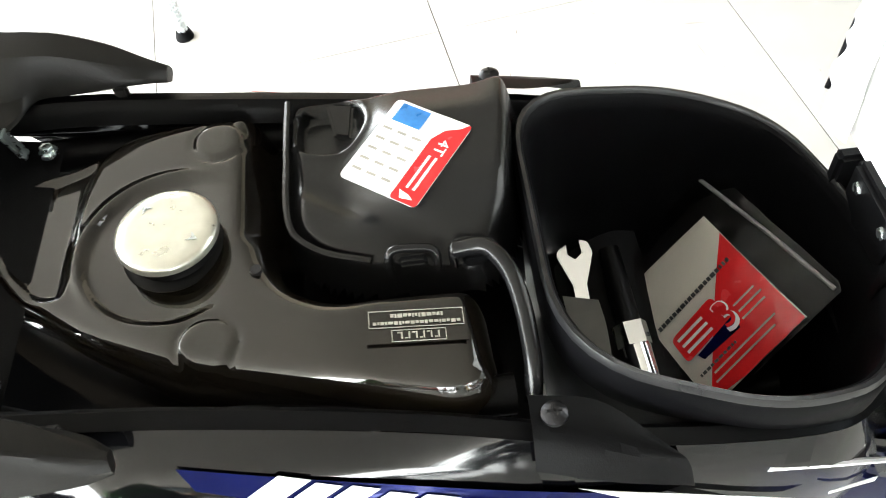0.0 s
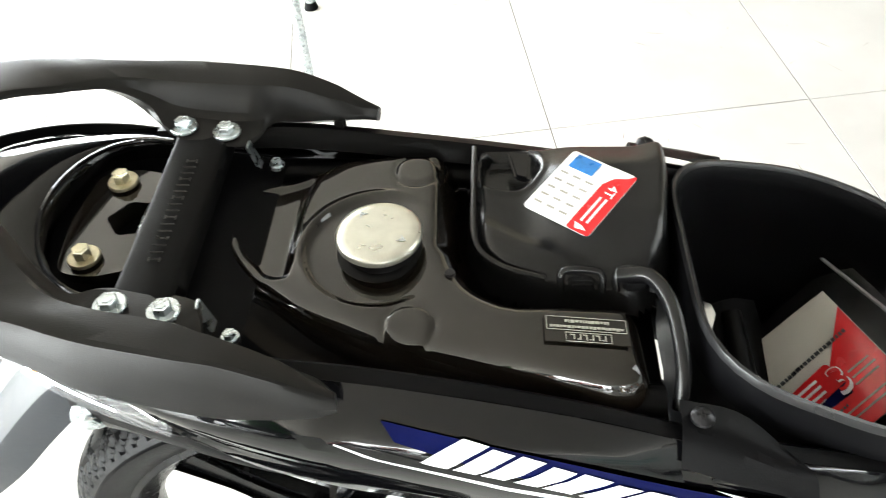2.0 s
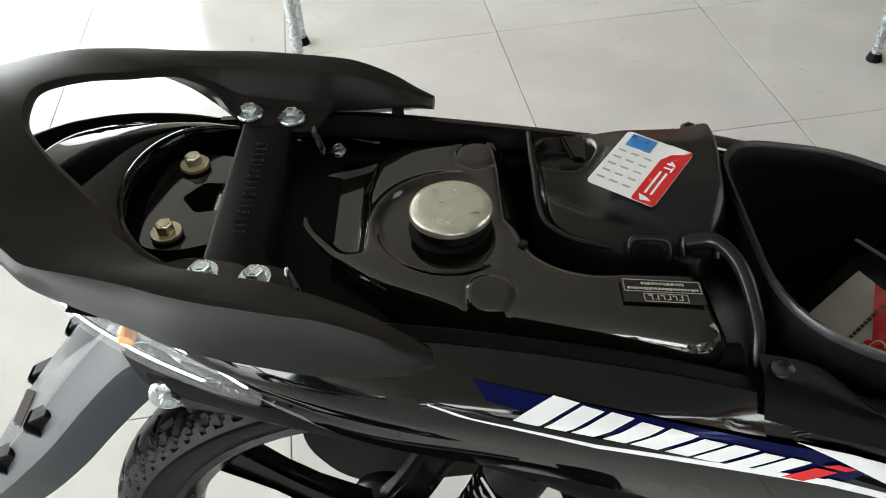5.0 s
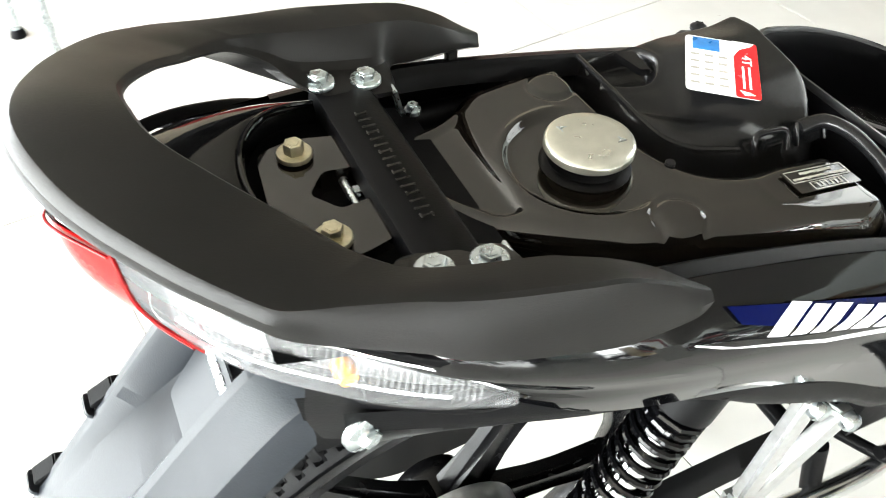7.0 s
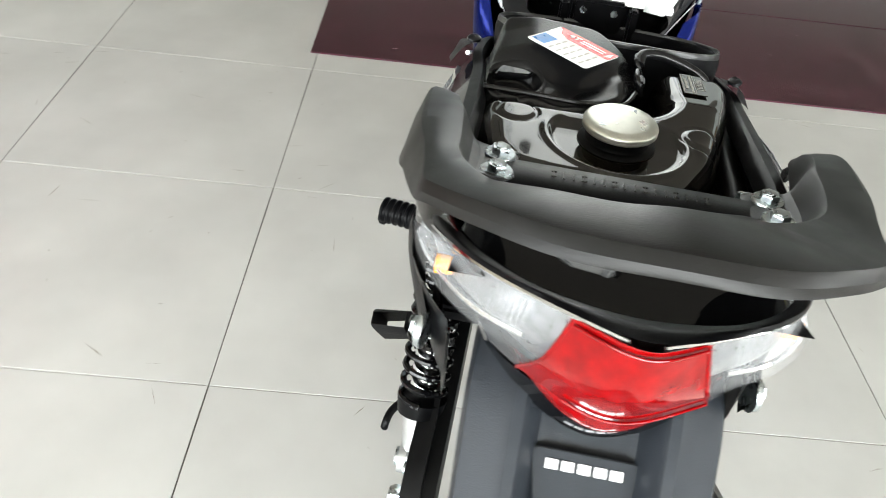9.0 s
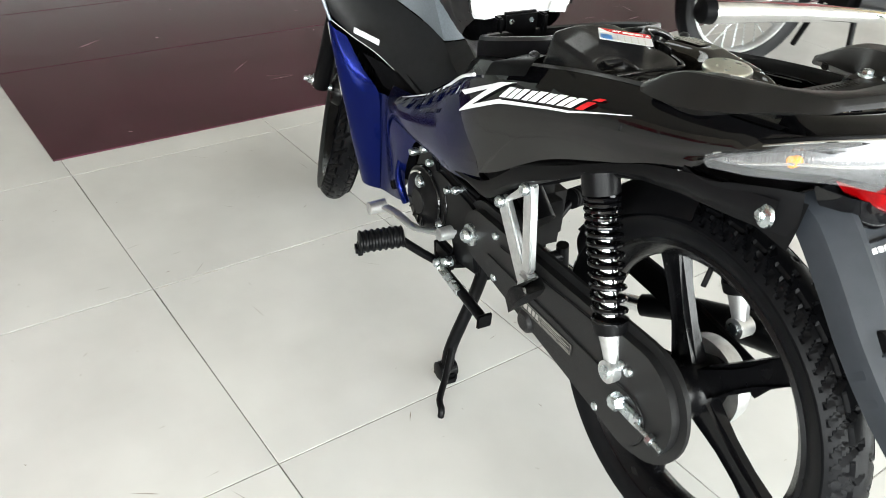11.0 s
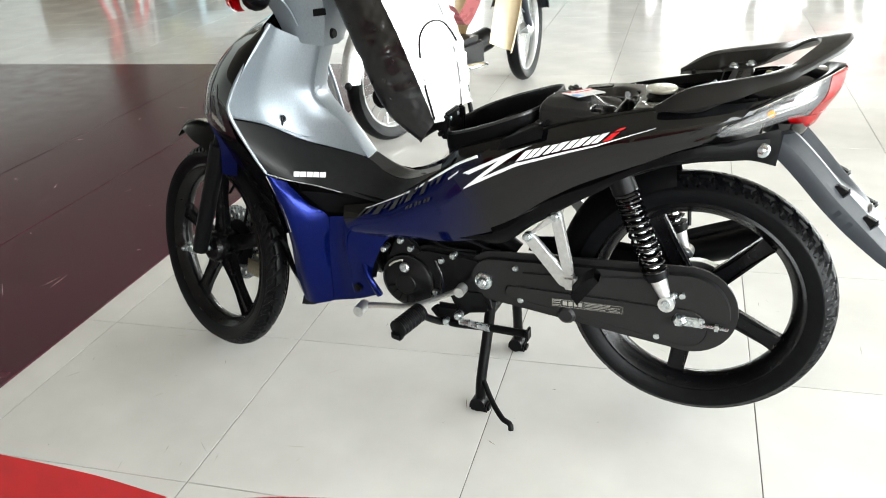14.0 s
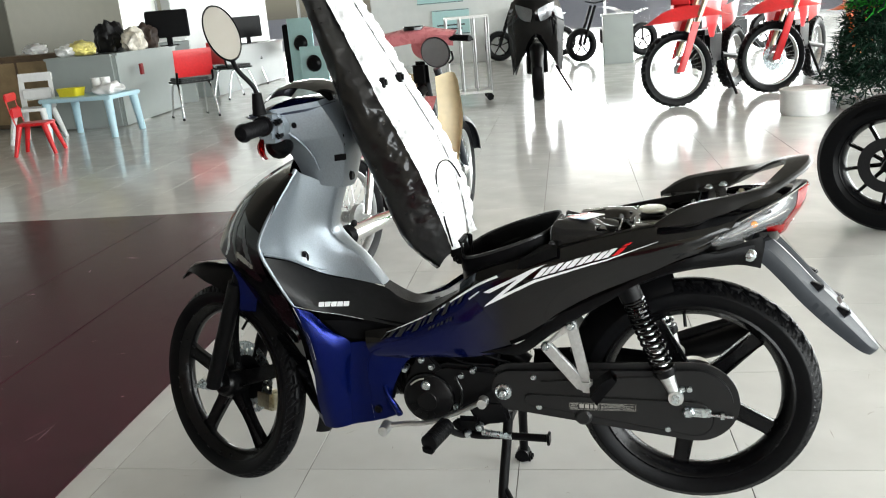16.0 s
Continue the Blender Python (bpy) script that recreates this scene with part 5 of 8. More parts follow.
part("pouch", loft([[SP @ V(-0.10, 0.062, -0.012), SP @ V(0.02, 0.072, -0.012), SP @ V(0.135, 0.078, -0.012)], [SP @ V(-0.10, 0.03, -0.004), SP @ V(0.02, 0.04, -0.008), SP @ V(0.135, 0.045, -0.008)], [SP @ V(-0.08, -0.02, -0.012), SP @ V(0.02, -0.02, -0.014), SP @ V(0.13, -0.02, -0.012)]], 12, 8, 0.004), MATT_BLACK, tools, "black tool pouch")
bag = thing("document_bag", "clear plastic bag with a red and grey warranty leaflet", "plastic bag")
BM = frame_matrix((-0.418, -0.022, 0.560), (-0.030, 0.098, -0.010), (-0.065, -0.012, 0.058)) @ Matrix.Translation((0, -0.004, 0)) @ Matrix.Rotation(radians(10), 4, "Z")


def bend(x, y):
    return 0.006 * math.sin((x + 0.07) * 22) - 0.25 * (y * y)


def sheet3(outline, lift, mat, name, parent, label=""):
    """A flat print that follows the bend of the paper."""
    bm = bmesh.new()
    f = bm.faces.new([bm.verts.new((x, y, 0)) for x, y in outline])
    bmesh.ops.triangulate(bm, faces=[f])
    bmesh.ops.subdivide_edges(bm, edges=bm.edges[:], cuts=5, use_grid_fill=True)
    for v in bm.verts:
        v.co.z = lift + bend(v.co.x, v.co.y)
    bmesh.ops.solidify(bm, geom=bm.faces[:], thickness=-0.0005)
    bm.transform(BM)
    return part(name, bm, mat, parent, label)


sheet3([(-0.058, -0.048), (0.064, -0.056), (0.064, 0.044), (-0.052, 0.046)], 0.0, material("leaflet_paper", (0.48, 0.46, 0.42), 0.6, scale=20, vary=0.1), "leaflet", bag, "grey paper leaflet")
sheet3([(-0.030, 0.0455), (0.0, 0.012), (0.022, -0.012), (0.06, -0.054), (0.064, -0.02), (0.064, 0.043)], 0.0012, RED_DECAL, "leaflet_red", bag, "red field of the leaflet")
sheet3([(p.x, p.y) for p in rounded([(0.004, -0.044), (0.027, -0.046), (0.024, 0.006), (0.002, 0.004)], 0.005)], 0.0016, RED_DECAL, "leaflet_badge", bag, "red badge")
sheet3([(0.028, -0.036), (0.034, -0.034), (0.036, 0.004), (0.025, 0.007)], 0.0018, NAVY_DECAL, "leaflet_badge_foot", bag)
lettering("3", 0.038, BM @ Matrix.Translation((0.024, 0.004, 0.0105)) @ Matrix.Rotation(radians(90), 4, "Z"), WHITE_DECAL, bag, "leaflet_numeral")
lettering("3", 0.031, BM @ Matrix.Translation((0.0225, 0.004, 0.0118)) @ Matrix.Rotation(radians(90), 4, "Z"), RED_DECAL, bag, "leaflet_numeral")
rnd = random.Random(33)
for a, y0, y1, t in ((-0.011, -0.046, 0.036, 0.0034), (0.040, -0.046, -0.006, 0.0022)):
    y = y0
    while y < y1:  # a line of unreadable print, in short strokes
        w_ = rnd.uniform(0.0016, 0.0042)
        sheet3([(a, y), (a + t, y), (a + t, min(y1, y + w_)), (a, min(y1, y + w_))], 0.0014, GREY_DECAL, "leaflet_line", bag)
        y += w_ + 0.0012
for a in (0.008, 0.014, 0.020):
    sheet3([(a, -0.040), (a + 0.0022, -0.040), (a + 0.0022, -0.012), (a, -0.012)], 0.0022, WHITE_DECAL, "leaflet_line", bag)
for a, y0, y1 in ((0.020, 0.012, 0.034), (0.026, 0.012, 0.036), (0.032, 0.010, 0.034), (0.046, -0.036, 0.030), (0.052, -0.040, 0.024)):
    sheet3([(a, y0), (a + 0.0014, y0), (a + 0.0014, y1), (a, y1)], 0.0018, LABEL_GREY, "leaflet_line", bag)
part("bag_film", crumple(loft([[BM @ V(x, y, 0.006 + bend(x, y)) for y in (-0.062, -0.02, 0.04, 0.080)] for x in (-0.074, -0.03, 0.03, 0.068)], 40, 40, 0.0), 0.002, 40, 1.0), FILM, bag, "clear plastic film")
part("bag_zip", tube([BM @ V(-0.073, 0.066, 0.008), BM @ V(0.0, 0.071, 0.009), BM @ V(0.066, 0.073, 0.008)], 0.0018, 8), material("zip_strip", (0.16, 0.16, 0.165), 0.25, vary=0.2), bag)
part("bag_back", crumple(loft([[BM @ V(x, y, -0.006 + bend(x, y)) for y in (-0.062, -0.02, 0.04, 0.078)] for x in (-0.072, -0.03, 0.03, 0.066)], 30, 30, 0.0), 0.002, 30, 4.0), material("dark_film", (0.006, 0.006, 0.0068), 0.3, vary=0.3, spec=0.1), bag)

# rear carrier plate, bolts, tail cover
plate = part("carrier_plate", loft([[(x, y, z) for y in (-0.088, -0.03, 0.04, 0.104)] for x, z in ((0.0745, 0.770), (0.0760, 0.7815), (0.079, 0.7845), (0.095, 0.7865), (0.111, 0.7885), (0.1145, 0.7870), (0.1165, 0.775))], 14, 0, 0.003), SATIN_BLACK, bike, "black carrier bar with embossed writing")
rnd = random.Random(4)
for k in range(16):
    y = -0.044 + k * 0.0068
    mark = [(0.0915, 0.0022, 0.0010), (0.0985, 0.0022, 0.0010), (0.095, 0.0090, 0.0010)] if k % 3 else [(0.0915, 0.0010, 0.0042), (0.0985, 0.0010, 0.0042), (0.095, 0.0085, 0.0010)]
    part("embossed_mark", join(*[box(x_, y, 0.7866 + (x_ - 0.095) * 0.11 + 0.0016, a_, b_ * 0.9, 0.0012, 0.0003) for x_, a_, b_ in mark]), EMBOSS, plate)


def lug_plate():
    """A six-sided steel plate with a lock opening."""
    o = rounded([(0.110, -0.038), (0.140, -0.046), (0.166, -0.040), (0.172, 0.010), (0.166, 0.060), (0.140, 0.066), (0.110, 0.058)], 0.010)
    h = rounded([(0.110, -0.006), (0.134, -0.009), (0.147, 0.008), (0.134, 0.026), (0.110, 0.023)], 0.004)
    a = ring_skin([[(p.x, p.y, 0.7800) for p in o], [(p.x, p.y, 0.772) for p in o]])
    b = bmesh.new()
    ov, hv = [b.verts.new((p.x, p.y, 0.7800)) for p in o], [b.verts.new((p.x, p.y, 0.7800)) for p in h]
    ee = [b.edges.new((l[i], l[(i + 1) % len(l)])) for l in (ov, hv) for i in range(len(l))]
    bmesh.ops.triangle_fill(b, edges=ee, use_beauty=True)
    c = ring_skin([[(p.x, p.y, 0.7800) for p in h], [(p.x, p.y, 0.764) for p in h]])
    return join(a, b, c)


part("lug_plate", lug_plate(), TANK_BLACK, bike, "black steel plate with a lock opening")
part("seat_catch", join(tube([(0.122, -0.006, 0.772), (0.122, 0.022, 0.772)], 0.003, 10), box(0.116, 0.008, 0.768, 0.012, 0.010, 0.014, 0.002)), STEEL, bike)
part("tail_tray", loft([[(x, y, z) for y in (-0.098, -0.06, 0.008, 0.076, 0.114)] for x, z in ((0.04, 0.742), (0.10, 0.756), (0.16, 0.762), (0.20, 0.775))], 10, 6, 0.003), MATT_BLACK, bike, "black tray under the carrier")
for x, y, z in ((0.1445, -0.028, 0.783), (0.1475, 0.050, 0.783)):
    part("flange_bolt", hexbolt((x, y, z), 0.0064, 0.009, "z", 1.75), BRASS_ZINC, bike, "yellow-zinc flange bolt")
for s in (-1, 1):
    for x, z in ((0.110, 0.7915), (0.0775, 0.7855)):
        part("rail_bolt", hexbolt((x, 0.0095 + s * 0.0915, z), 0.0068, 0.007, "z", 1.6), STEEL, bike, "bright zinc flange bolt")
    part("small_screw", hexbolt((0.044, 0.008 + s * 0.088, 0.752), 0.0045, 0.006, "z", 1.4), STEEL, bike)
    part("bracket_lug", box(0.058, 0.008 + s * 0.082, 0.768, 0.0025, 0.010, 0.024, 0.0006, Matrix.Rotation(radians(14), 4, "Y")), STEEL, bike)
for s in (-1, 1):
    part("frame_tube", tube([(-0.24, s * 0.112, 0.70), (0.0, s * 0.114, 0.715), (0.10, s * 0.09, 0.735), (0.16, s * 0.06, 0.745)], 0.012, 12, 16), SATIN_BLACK, bike, "black frame tube")
LIP = [(0.118, 0.082, 0.783), (0.140, 0.078, 0.788), (0.160, 0.064, 0.793), (0.176, 0.036, 0.797), (0.182, 0.0, 0.799)]
LIP_FULL = [(x, 0.009 + y, z) for x, y, z in LIP] + [(x, 0.009 - y, z) for x, y, z in LIP[-2::-1]]
TAIL_BACK = [(0.130, 0.112, 0.764), (0.165, 0.101, 0.778), (0.205, 0.080, 0.793), (0.238, 0.047, 0.805), (0.251, 0.0, 0.809)]
BACK_FULL = [(x, 0.008 + y, z) for x, y, z in TAIL_BACK] + [(x, 0.008 - y, z) for x, y, z in TAIL_BACK[-2::-1]]
MID_FULL = [((a[0] + b[0]) / 2, (a[1] + b[1]) / 2, (a[2] + b[2]) / 2 + 0.0035) for a, b in zip(LIP_FULL, BACK_FULL)]
tail_cover = part("tail_cover", loft([[(x - 0.002, y, z - 0.016) for x, y, z in LIP_FULL], LIP_FULL, MID_FULL, BACK_FULL], 44, 16, 0.003), GLOSS_BLACK, bike, "gloss black tail cover")
part("cover_lip", tube([(x, y, z + 0.0012) for x, y, z in LIP_FULL], 0.0016, 8, 50), GLOSS_BLACK, tail_cover)


TAIL_O = [(0.105, 0.131, 0.745), (0.165, 0.113, 0.775), (0.218, 0.083, 0.797), (0.264, 0.034, 0.8145), (0.2795, 0.0, 0.8195)]
tl = []
for l in (TAIL_BACK, [((a[0] + b[0]) / 2 + 0.002, (a[1] + b[1]) / 2 + 0.003, (a[2] + b[2]) / 2 + 0.0035) for a, b in zip(TAIL_BACK, TAIL_O)], TAIL_O):
    tl.append([(x, 0.006 + y, z) for x, y, z in l] + [(x, 0.006 - y, z) for x, y, z in l[-2::-1]])
part("tail_cowl", loft(tl, 44, 9, 0.004), SATIN_BLACK, bike, "satin black tail cowl above the lamp")

# grab rail: one broad loop with two forward arms
def rail():
    """Stations from a front tip to the middle of the back: inner foot, wall base, inner top, outer ridge, lower outer edge."""
    st = [((-0.033, 0.137, 0.757), (-0.033, 0.138, 0.760), (-0.034, 0.141, 0.764), (-0.035, 0.1465, 0.764), (-0.035, 0.149, 0.755)),
          ((-0.022, 0.131, 0.763), (-0.022, 0.132, 0.767), (-0.020, 0.136, 0.772), (-0.021, 0.1475, 0.773), (-0.022, 0.154, 0.757)),
          ((0.0, 0.126, 0.767), (0.0, 0.1265, 0.772), (0.0, 0.130, 0.784), (0.0, 0.1485, 0.788), (0.0, 0.157, 0.760)),
          ((0.028, 0.122, 0.769), (0.028, 0.1225, 0.776), (0.028, 0.126, 0.798), (0.028, 0.148, 0.802), (0.028, 0.159, 0.764)),
          ((0.048, 0.117, 0.772), (0.048, 0.118, 0.779), (0.048, 0.122, 0.804), (0.048, 0.1475, 0.807), (0.048, 0.159, 0.769)),
          ((0.056, 0.090, 0.776), (0.056, 0.112, 0.782), (0.056, 0.120, 0.806), (0.056, 0.147, 0.8085), (0.056, 0.1585, 0.771)),
          ((0.063, 0.079, 0.779), (0.063, 0.109, 0.7835), (0.063, 0.1185, 0.807), (0.063, 0.1465, 0.810), (0.063, 0.158, 0.773)),
          ((0.10, 0.076, 0.786), (0.10, 0.1075, 0.790), (0.10, 0.115, 0.813), (0.10, 0.143, 0.817), (0.10, 0.1555, 0.784)),
          ((0.122, 0.077, 0.790), (0.122, 0.104, 0.794), (0.122, 0.111, 0.816), (0.122, 0.139, 0.821), (0.122, 0.152, 0.792)),
          ((0.135, 0.088, 0.796), (0.137, 0.099, 0.802), (0.137, 0.105, 0.819), (0.138, 0.135, 0.824), (0.138, 0.147, 0.799)),
          ((0.156, 0.078, 0.814), (0.158, 0.083, 0.820), (0.161, 0.087, 0.826), (0.167, 0.130, 0.829), (0.169, 0.139, 0.810)),
          ((0.174, 0.061, 0.824), (0.175, 0.063, 0.828), (0.177, 0.066, 0.832), (0.194, 0.1265, 0.834), (0.197, 0.130, 0.819)),
          ((0.182, 0.055, 0.829), (0.183, 0.057, 0.833), (0.185, 0.060, 0.837), (0.203, 0.1225, 0.837), (0.209, 0.123, 0.826)),
          ((0.204, 0.040, 0.845), (0.205, 0.0415, 0.849), (0.207, 0.043, 0.852), (0.235, 0.095, 0.852), (0.242, 0.094, 0.841)),
          ((0.222, 0.020, 0.855), (0.223, 0.0205, 0.859), (0.225, 0.021, 0.862), (0.267, 0.050, 0.866), (0.275, 0.049, 0.855)),
          ((0.228, 0.0, 0.858), (0.229, 0.0, 0.862), (0.231, 0.0, 0.865), (0.280, 0.0, 0.874), (0.288, 0.0, 0.864))]
    far = []
    for i, (p, b, w, q, r) in enumerate(st[:-1]):  # the arm on the other side is slimmer round its bend
        f = {8: 0.10, 9: 0.26, 10: 0.42, 11: 0.42, 12: 0.38, 13: 0.26, 14: 0.16}.get(i, 0.0)
        far.append(tuple((c[0], -c[1], c[2]) for c in (V(*p).lerp(V(*q), f), V(*b).lerp(V(*q), f), V(*w).lerp(V(*q), f), q, r)))
    st += far[::-1]
    n = 190
    keys = [spline([q[k] for q in st], n) for k in range(5)]
    bm = bmesh.new()
    vs = []
    for p, b, w, q, r in zip(*keys):
        low = (p + r) / 2 - V(0, 0, 0.35 * (q - r).length)
        out = (q - w).normalized()
        sec = [p, p.lerp(b, 0.12) + V(0, 0, 0.0012), b.lerp(p, 0.15) + V(0, 0, 0.0004), b.lerp(w, 0.15), w.lerp(b, 0.12), w.lerp(q, 0.05) + V(0, 0, 0.0004), w.lerp(q, 0.5) + V(0, 0, 0.0012), q.lerp(w, 0.10) + V(0, 0, 0.0006), q.lerp(r, 0.03), q.lerp(r, 0.15) + out * 0.0008, q.lerp(r, 0.55) + out * 0.0016, r.lerp(q, 0.10), r, r.lerp(low, 0.25), low, p.lerp(low, 0.3)]
        vs.append([bm.verts.new(c + V(0, 0.0075, 0)) for c in sec])
    k = len(vs[0])
    for c, d in zip(vs, vs[1:]):
        for i in range(k):
            bm.faces.new((c[i], c[(i + 1) % k], d[(i + 1) % k], d[i]))
    bm.faces.new(vs[0][::-1])
    bm.faces.new(vs[-1])
    bmesh.ops.recalc_face_normals(bm, faces=bm.faces[:])
    return bm


grab = part("grab_rail", rail(), RAIL_GREY, bike, "dark grey moulded rear grab rail", 24)
for s in (-1, 1):
    part("rail_hook", box(-0.004, 0.0075 + s * 0.1265, 0.763, 0.010, 0.006, 0.010, 0.002), RAIL_GREY, grab)

# tail lamp: red middle, clear wings with amber bulbs
LAMP_T = [(0.078, 0.140, 0.724), (0.111, 0.128, 0.744), (0.165, 0.110, 0.772), (0.217, 0.080, 0.794), (0.257, 0.034, 0.808), (0.281, 0.0, 0.816)]
LAMP_M = [(0.080, 0.143, 0.718), (0.125, 0.133, 0.731), (0.172, 0.118, 0.750), (0.220, 0.088, 0.764), (0.252, 0.043, 0.772), (0.275, 0.0, 0.775)]
LAMP_B = [(0.084, 0.139, 0.711), (0.130, 0.127, 0.721), (0.163, 0.113, 0.730), (0.203, 0.082, 0.738), (0.229, 0.052, 0.737), (0.248, 0.0, 0.729)]
LAMP_Y = 0.006


def lamp_lines(s, k0, k1, n=60):
    """Stretches of the lamp's three lines, on one side."""
    return [[(p.x, LAMP_Y + s * p.y, p.z) for p in spline(l, n)[k0:k1]] for l in (LAMP_T, LAMP_M, LAMP_B)]


def wide(l):
    return [(x, y, z) for x, y, z in l] + [(x, -y, z) for x, y, z in l[-2::-1]]


lamp = part("tail_lamp", loft([[(x - 0.013, LAMP_Y + y * 0.92, z - dz) for x, y, z in wide(l)] for l, dz in ((LAMP_T, 0.006), (LAMP_M, 0.002), (LAMP_B, -0.002))], 60, 10, 0.003), REFLECTOR, bike, "tail lamp with red centre and clear side lenses")
for s in (-1, 1):
    clear = part("side_lens", loft([l[:k] for l, k in zip(lamp_lines(s, 0, 60), (51, 49, 45))], 40, 14, 0.002), LENS_FILM, lamp, "clear ribbed turn signal lens")
    top, mid_, low = lamp_lines(s, 6, 45, 60)
    part("lens_ribs", join(*[tube([V(*a).lerp(V(*b), 0.10) - V(0.004, 0, 0.003), V(*a).lerp(V(*b), 0.85) - V(0.004, 0, 0.003)], 0.0008, 5) for a, b in zip(spline(top, 44), spline(mid_, 44))]), LENS_RIB, clear, "row of fine ribs inside the lens")
    part("lamp_divider", tube([(x - 0.006, y - s * 0.003, z) for x, y, z in mid_[4:]], 0.0018, 6), CHROME, clear)
    part("amber_bulb", lathe([(0, 0.008), (0.005, 0.0065), (0.0065, 0.002), (0.0065, -0.006), (0, -0.006)], 16, "y", (0.1660, LAMP_Y + s * 0.1085, 0.752)), AMBER, lamp, "amber bulb")
    part("top_trim", tube([(x + 0.001, y + s * 0.001, z + 0.001) for x, y, z in lamp_lines(s, 2, 58)[0]], 0.0014, 6), CHROME, lamp, "thin bright trim line")
    part("joint_trim", tube([V(p.x + 0.001, LAMP_Y + s * p.y, p.z) for p in (spline(LAMP_T, 60)[50], spline(LAMP_M, 60)[48], spline(LAMP_B, 60)[44])], 0.0013, 6, 14), RED_LENS, lamp)
mid = []
for l, cut in ((LAMP_T, 50), (LAMP_M, 48), (LAMP_B, 44)):
    q = spline(wide(l), 119)[cut:119 - cut]
    mid.append([(p.x + 0.001, LAMP_Y + p.y, p.z) for p in q])
part("red_lens", loft(mid, 34, 14, 0.003), RED_LENS, lamp, "red tail light lens")
for f, j in ((0.10, 0), (0.9, 1)):
    part("red_ridge", tube([V(*a).lerp(V(*b), f) + V(0.0014 + 0.003 * math.sin(math.pi * f), 0, 0.0) for a, b in zip(mid[j], mid[j + 1])], 0.0009, 8), RED_LENS, lamp)
pan = [[(0.192, 0.072, 0.736), (0.216, 0.058, 0.735), (0.236, 0.030, 0.731), (0.249, 0.0, 0.728)], [(0.196, 0.058, 0.722), (0.217, 0.042, 0.716), (0.232, 0.022, 0.710), (0.238, 0.0, 0.707)], [(0.198, 0.040, 0.712), (0.212, 0.027, 0.704), (0.221, 0.013, 0.699), (0.224, 0.0, 0.697)]]
part("reflex_reflector", loft([[(x, LAMP_Y + y, z) for x, y, z in wide(l)] for l in pan], 30, 10, 0.005), RED_LENS, lamp, "red reflector under the lamp")
part("lamp_skirt", loft([[(x - 0.008, LAMP_Y + y, z) for x, y, z in wide(l)] for l in ([(0.186, 0.084, 0.726), (0.214, 0.064, 0.722), (0.232, 0.03, 0.716), (0.240, 0.0, 0.712)], [(0.190, 0.074, 0.706), (0.212, 0.05, 0.696), (0.226, 0.024, 0.688), (0.230, 0.0, 0.685)], [(0.192, 0.062, 0.694), (0.208, 0.038, 0.683), (0.218, 0.016, 0.676), (0.221, 0.0, 0.673)])], 30, 10, 0.006), GLOSS_BLACK, lamp, "gloss black panel under the lamp")

# rear fender with its plate holder
FEND = [  # x, z of the ridges, share of the full width, and how deep the middle lies
    (0.172, 0.716, 1.0, 1.0), (0.200, 0.707, 1.0, 1.0), (0.220, 0.692, 1.0, 1.0), (0.258, 0.652, 0.98, 1.0), (0.300, 0.604, 0.95, 0.45), (0.345, 0.556, 0.88, 0.12), (0.385, 0.510, 0.76, 0.0), (0.418, 0.468, 0.58, 0.0), (0.434, 0.447, 0.40, 0.0), (0.440, 0.438, 0.2, 0.0)]
SECTION = [(0.0, -0.033), (0.026, -0.033), (0.032, -0.030), (0.041, -0.004), (0.045, 0.0), (0.052, -0.001), (0.058, -0.006), (0.074, -0.014), (0.081, -0.019), (0.084, -0.027), (0.084, -0.050)]
rows = []
for y, d in [(-y, d) for y, d in SECTION[:0:-1]] + SECTION:
    dip = abs(y) < 0.043
    rows.append([(x + d * 0.70 * (q if dip else min(1.0, k + 0.1)), 0.008 + y * k, z + d * 0.72 * (q if dip else min(1.0, k + 0.1))) for x, z, k, q in FEND])
fender = part("rear_fender", loft(rows, 40, 0, 0.003), FENDER_GREY, bike, "grey plastic rear fender", 30)
for s in (-1, 1):
    part("fender_wing", loft([[(0.10, s * 0.112, 0.70), (0.15, s * 0.103, 0.708), (0.190, s * 0.092, 0.712)], [(0.10, s * 0.110, 0.676), (0.15, s * 0.101, 0.676), (0.186, s * 0.091, 0.678)], [(0.09, s * 0.108, 0.661), (0.14, s * 0.100, 0.660), (0.182, s * 0.092, 0.650)]], 10, 8, 0.003), SATIN_BLACK, fender)
    part("fender_bolt", join(lathe([(0.0, 0.004), (0.009, 0.004), (0.014, 0.0015), (0.0145, -0.003), (0, -0.003)], 24, "y"), hexbolt((0, 0.004, 0), 0.007, 0.004, "y", 1.1)), STEEL, bike).matrix_basis = Matrix.Translation((0.157, s * 0.1125, 0.686)) @ (pose(0, 0, 0, 0, 0, 14) if s > 0 else pose(0, 0, 0, 0, 0, 180 - 14))
PM = frame_matrix((0.2215, 0.009, 0.6505), (0, 1, 0), (-0.69, 0, 0.72))
badge = part("badge_plate", slab([PM @ V(p.x, p.y, 0.0) for p in rounded([(-0.024, -0.048), (0.024, -0.048), (0.037, 0.010), (-0.037, 0.010)], 0.006)], PM.to_3x3() @ V(0, 0, 0.0022), 0.0008), FENDER_GREY, fender, "raised panel with a silver badge")
for k in range(5):
    x = -0.0260 + k * 0.0105
    part("badge_mark", slab([PM @ V(x, -0.003, 0.0022), PM @ V(x + 0.0084, -0.003, 0.0022), PM @ V(x + 0.0084, 0.0036, 0.0022), PM @ V(x, 0.0036, 0.0022)], PM.to_3x3() @ V(0, 0, 0.0012), 0.0003), BADGE_SILVER, badge)
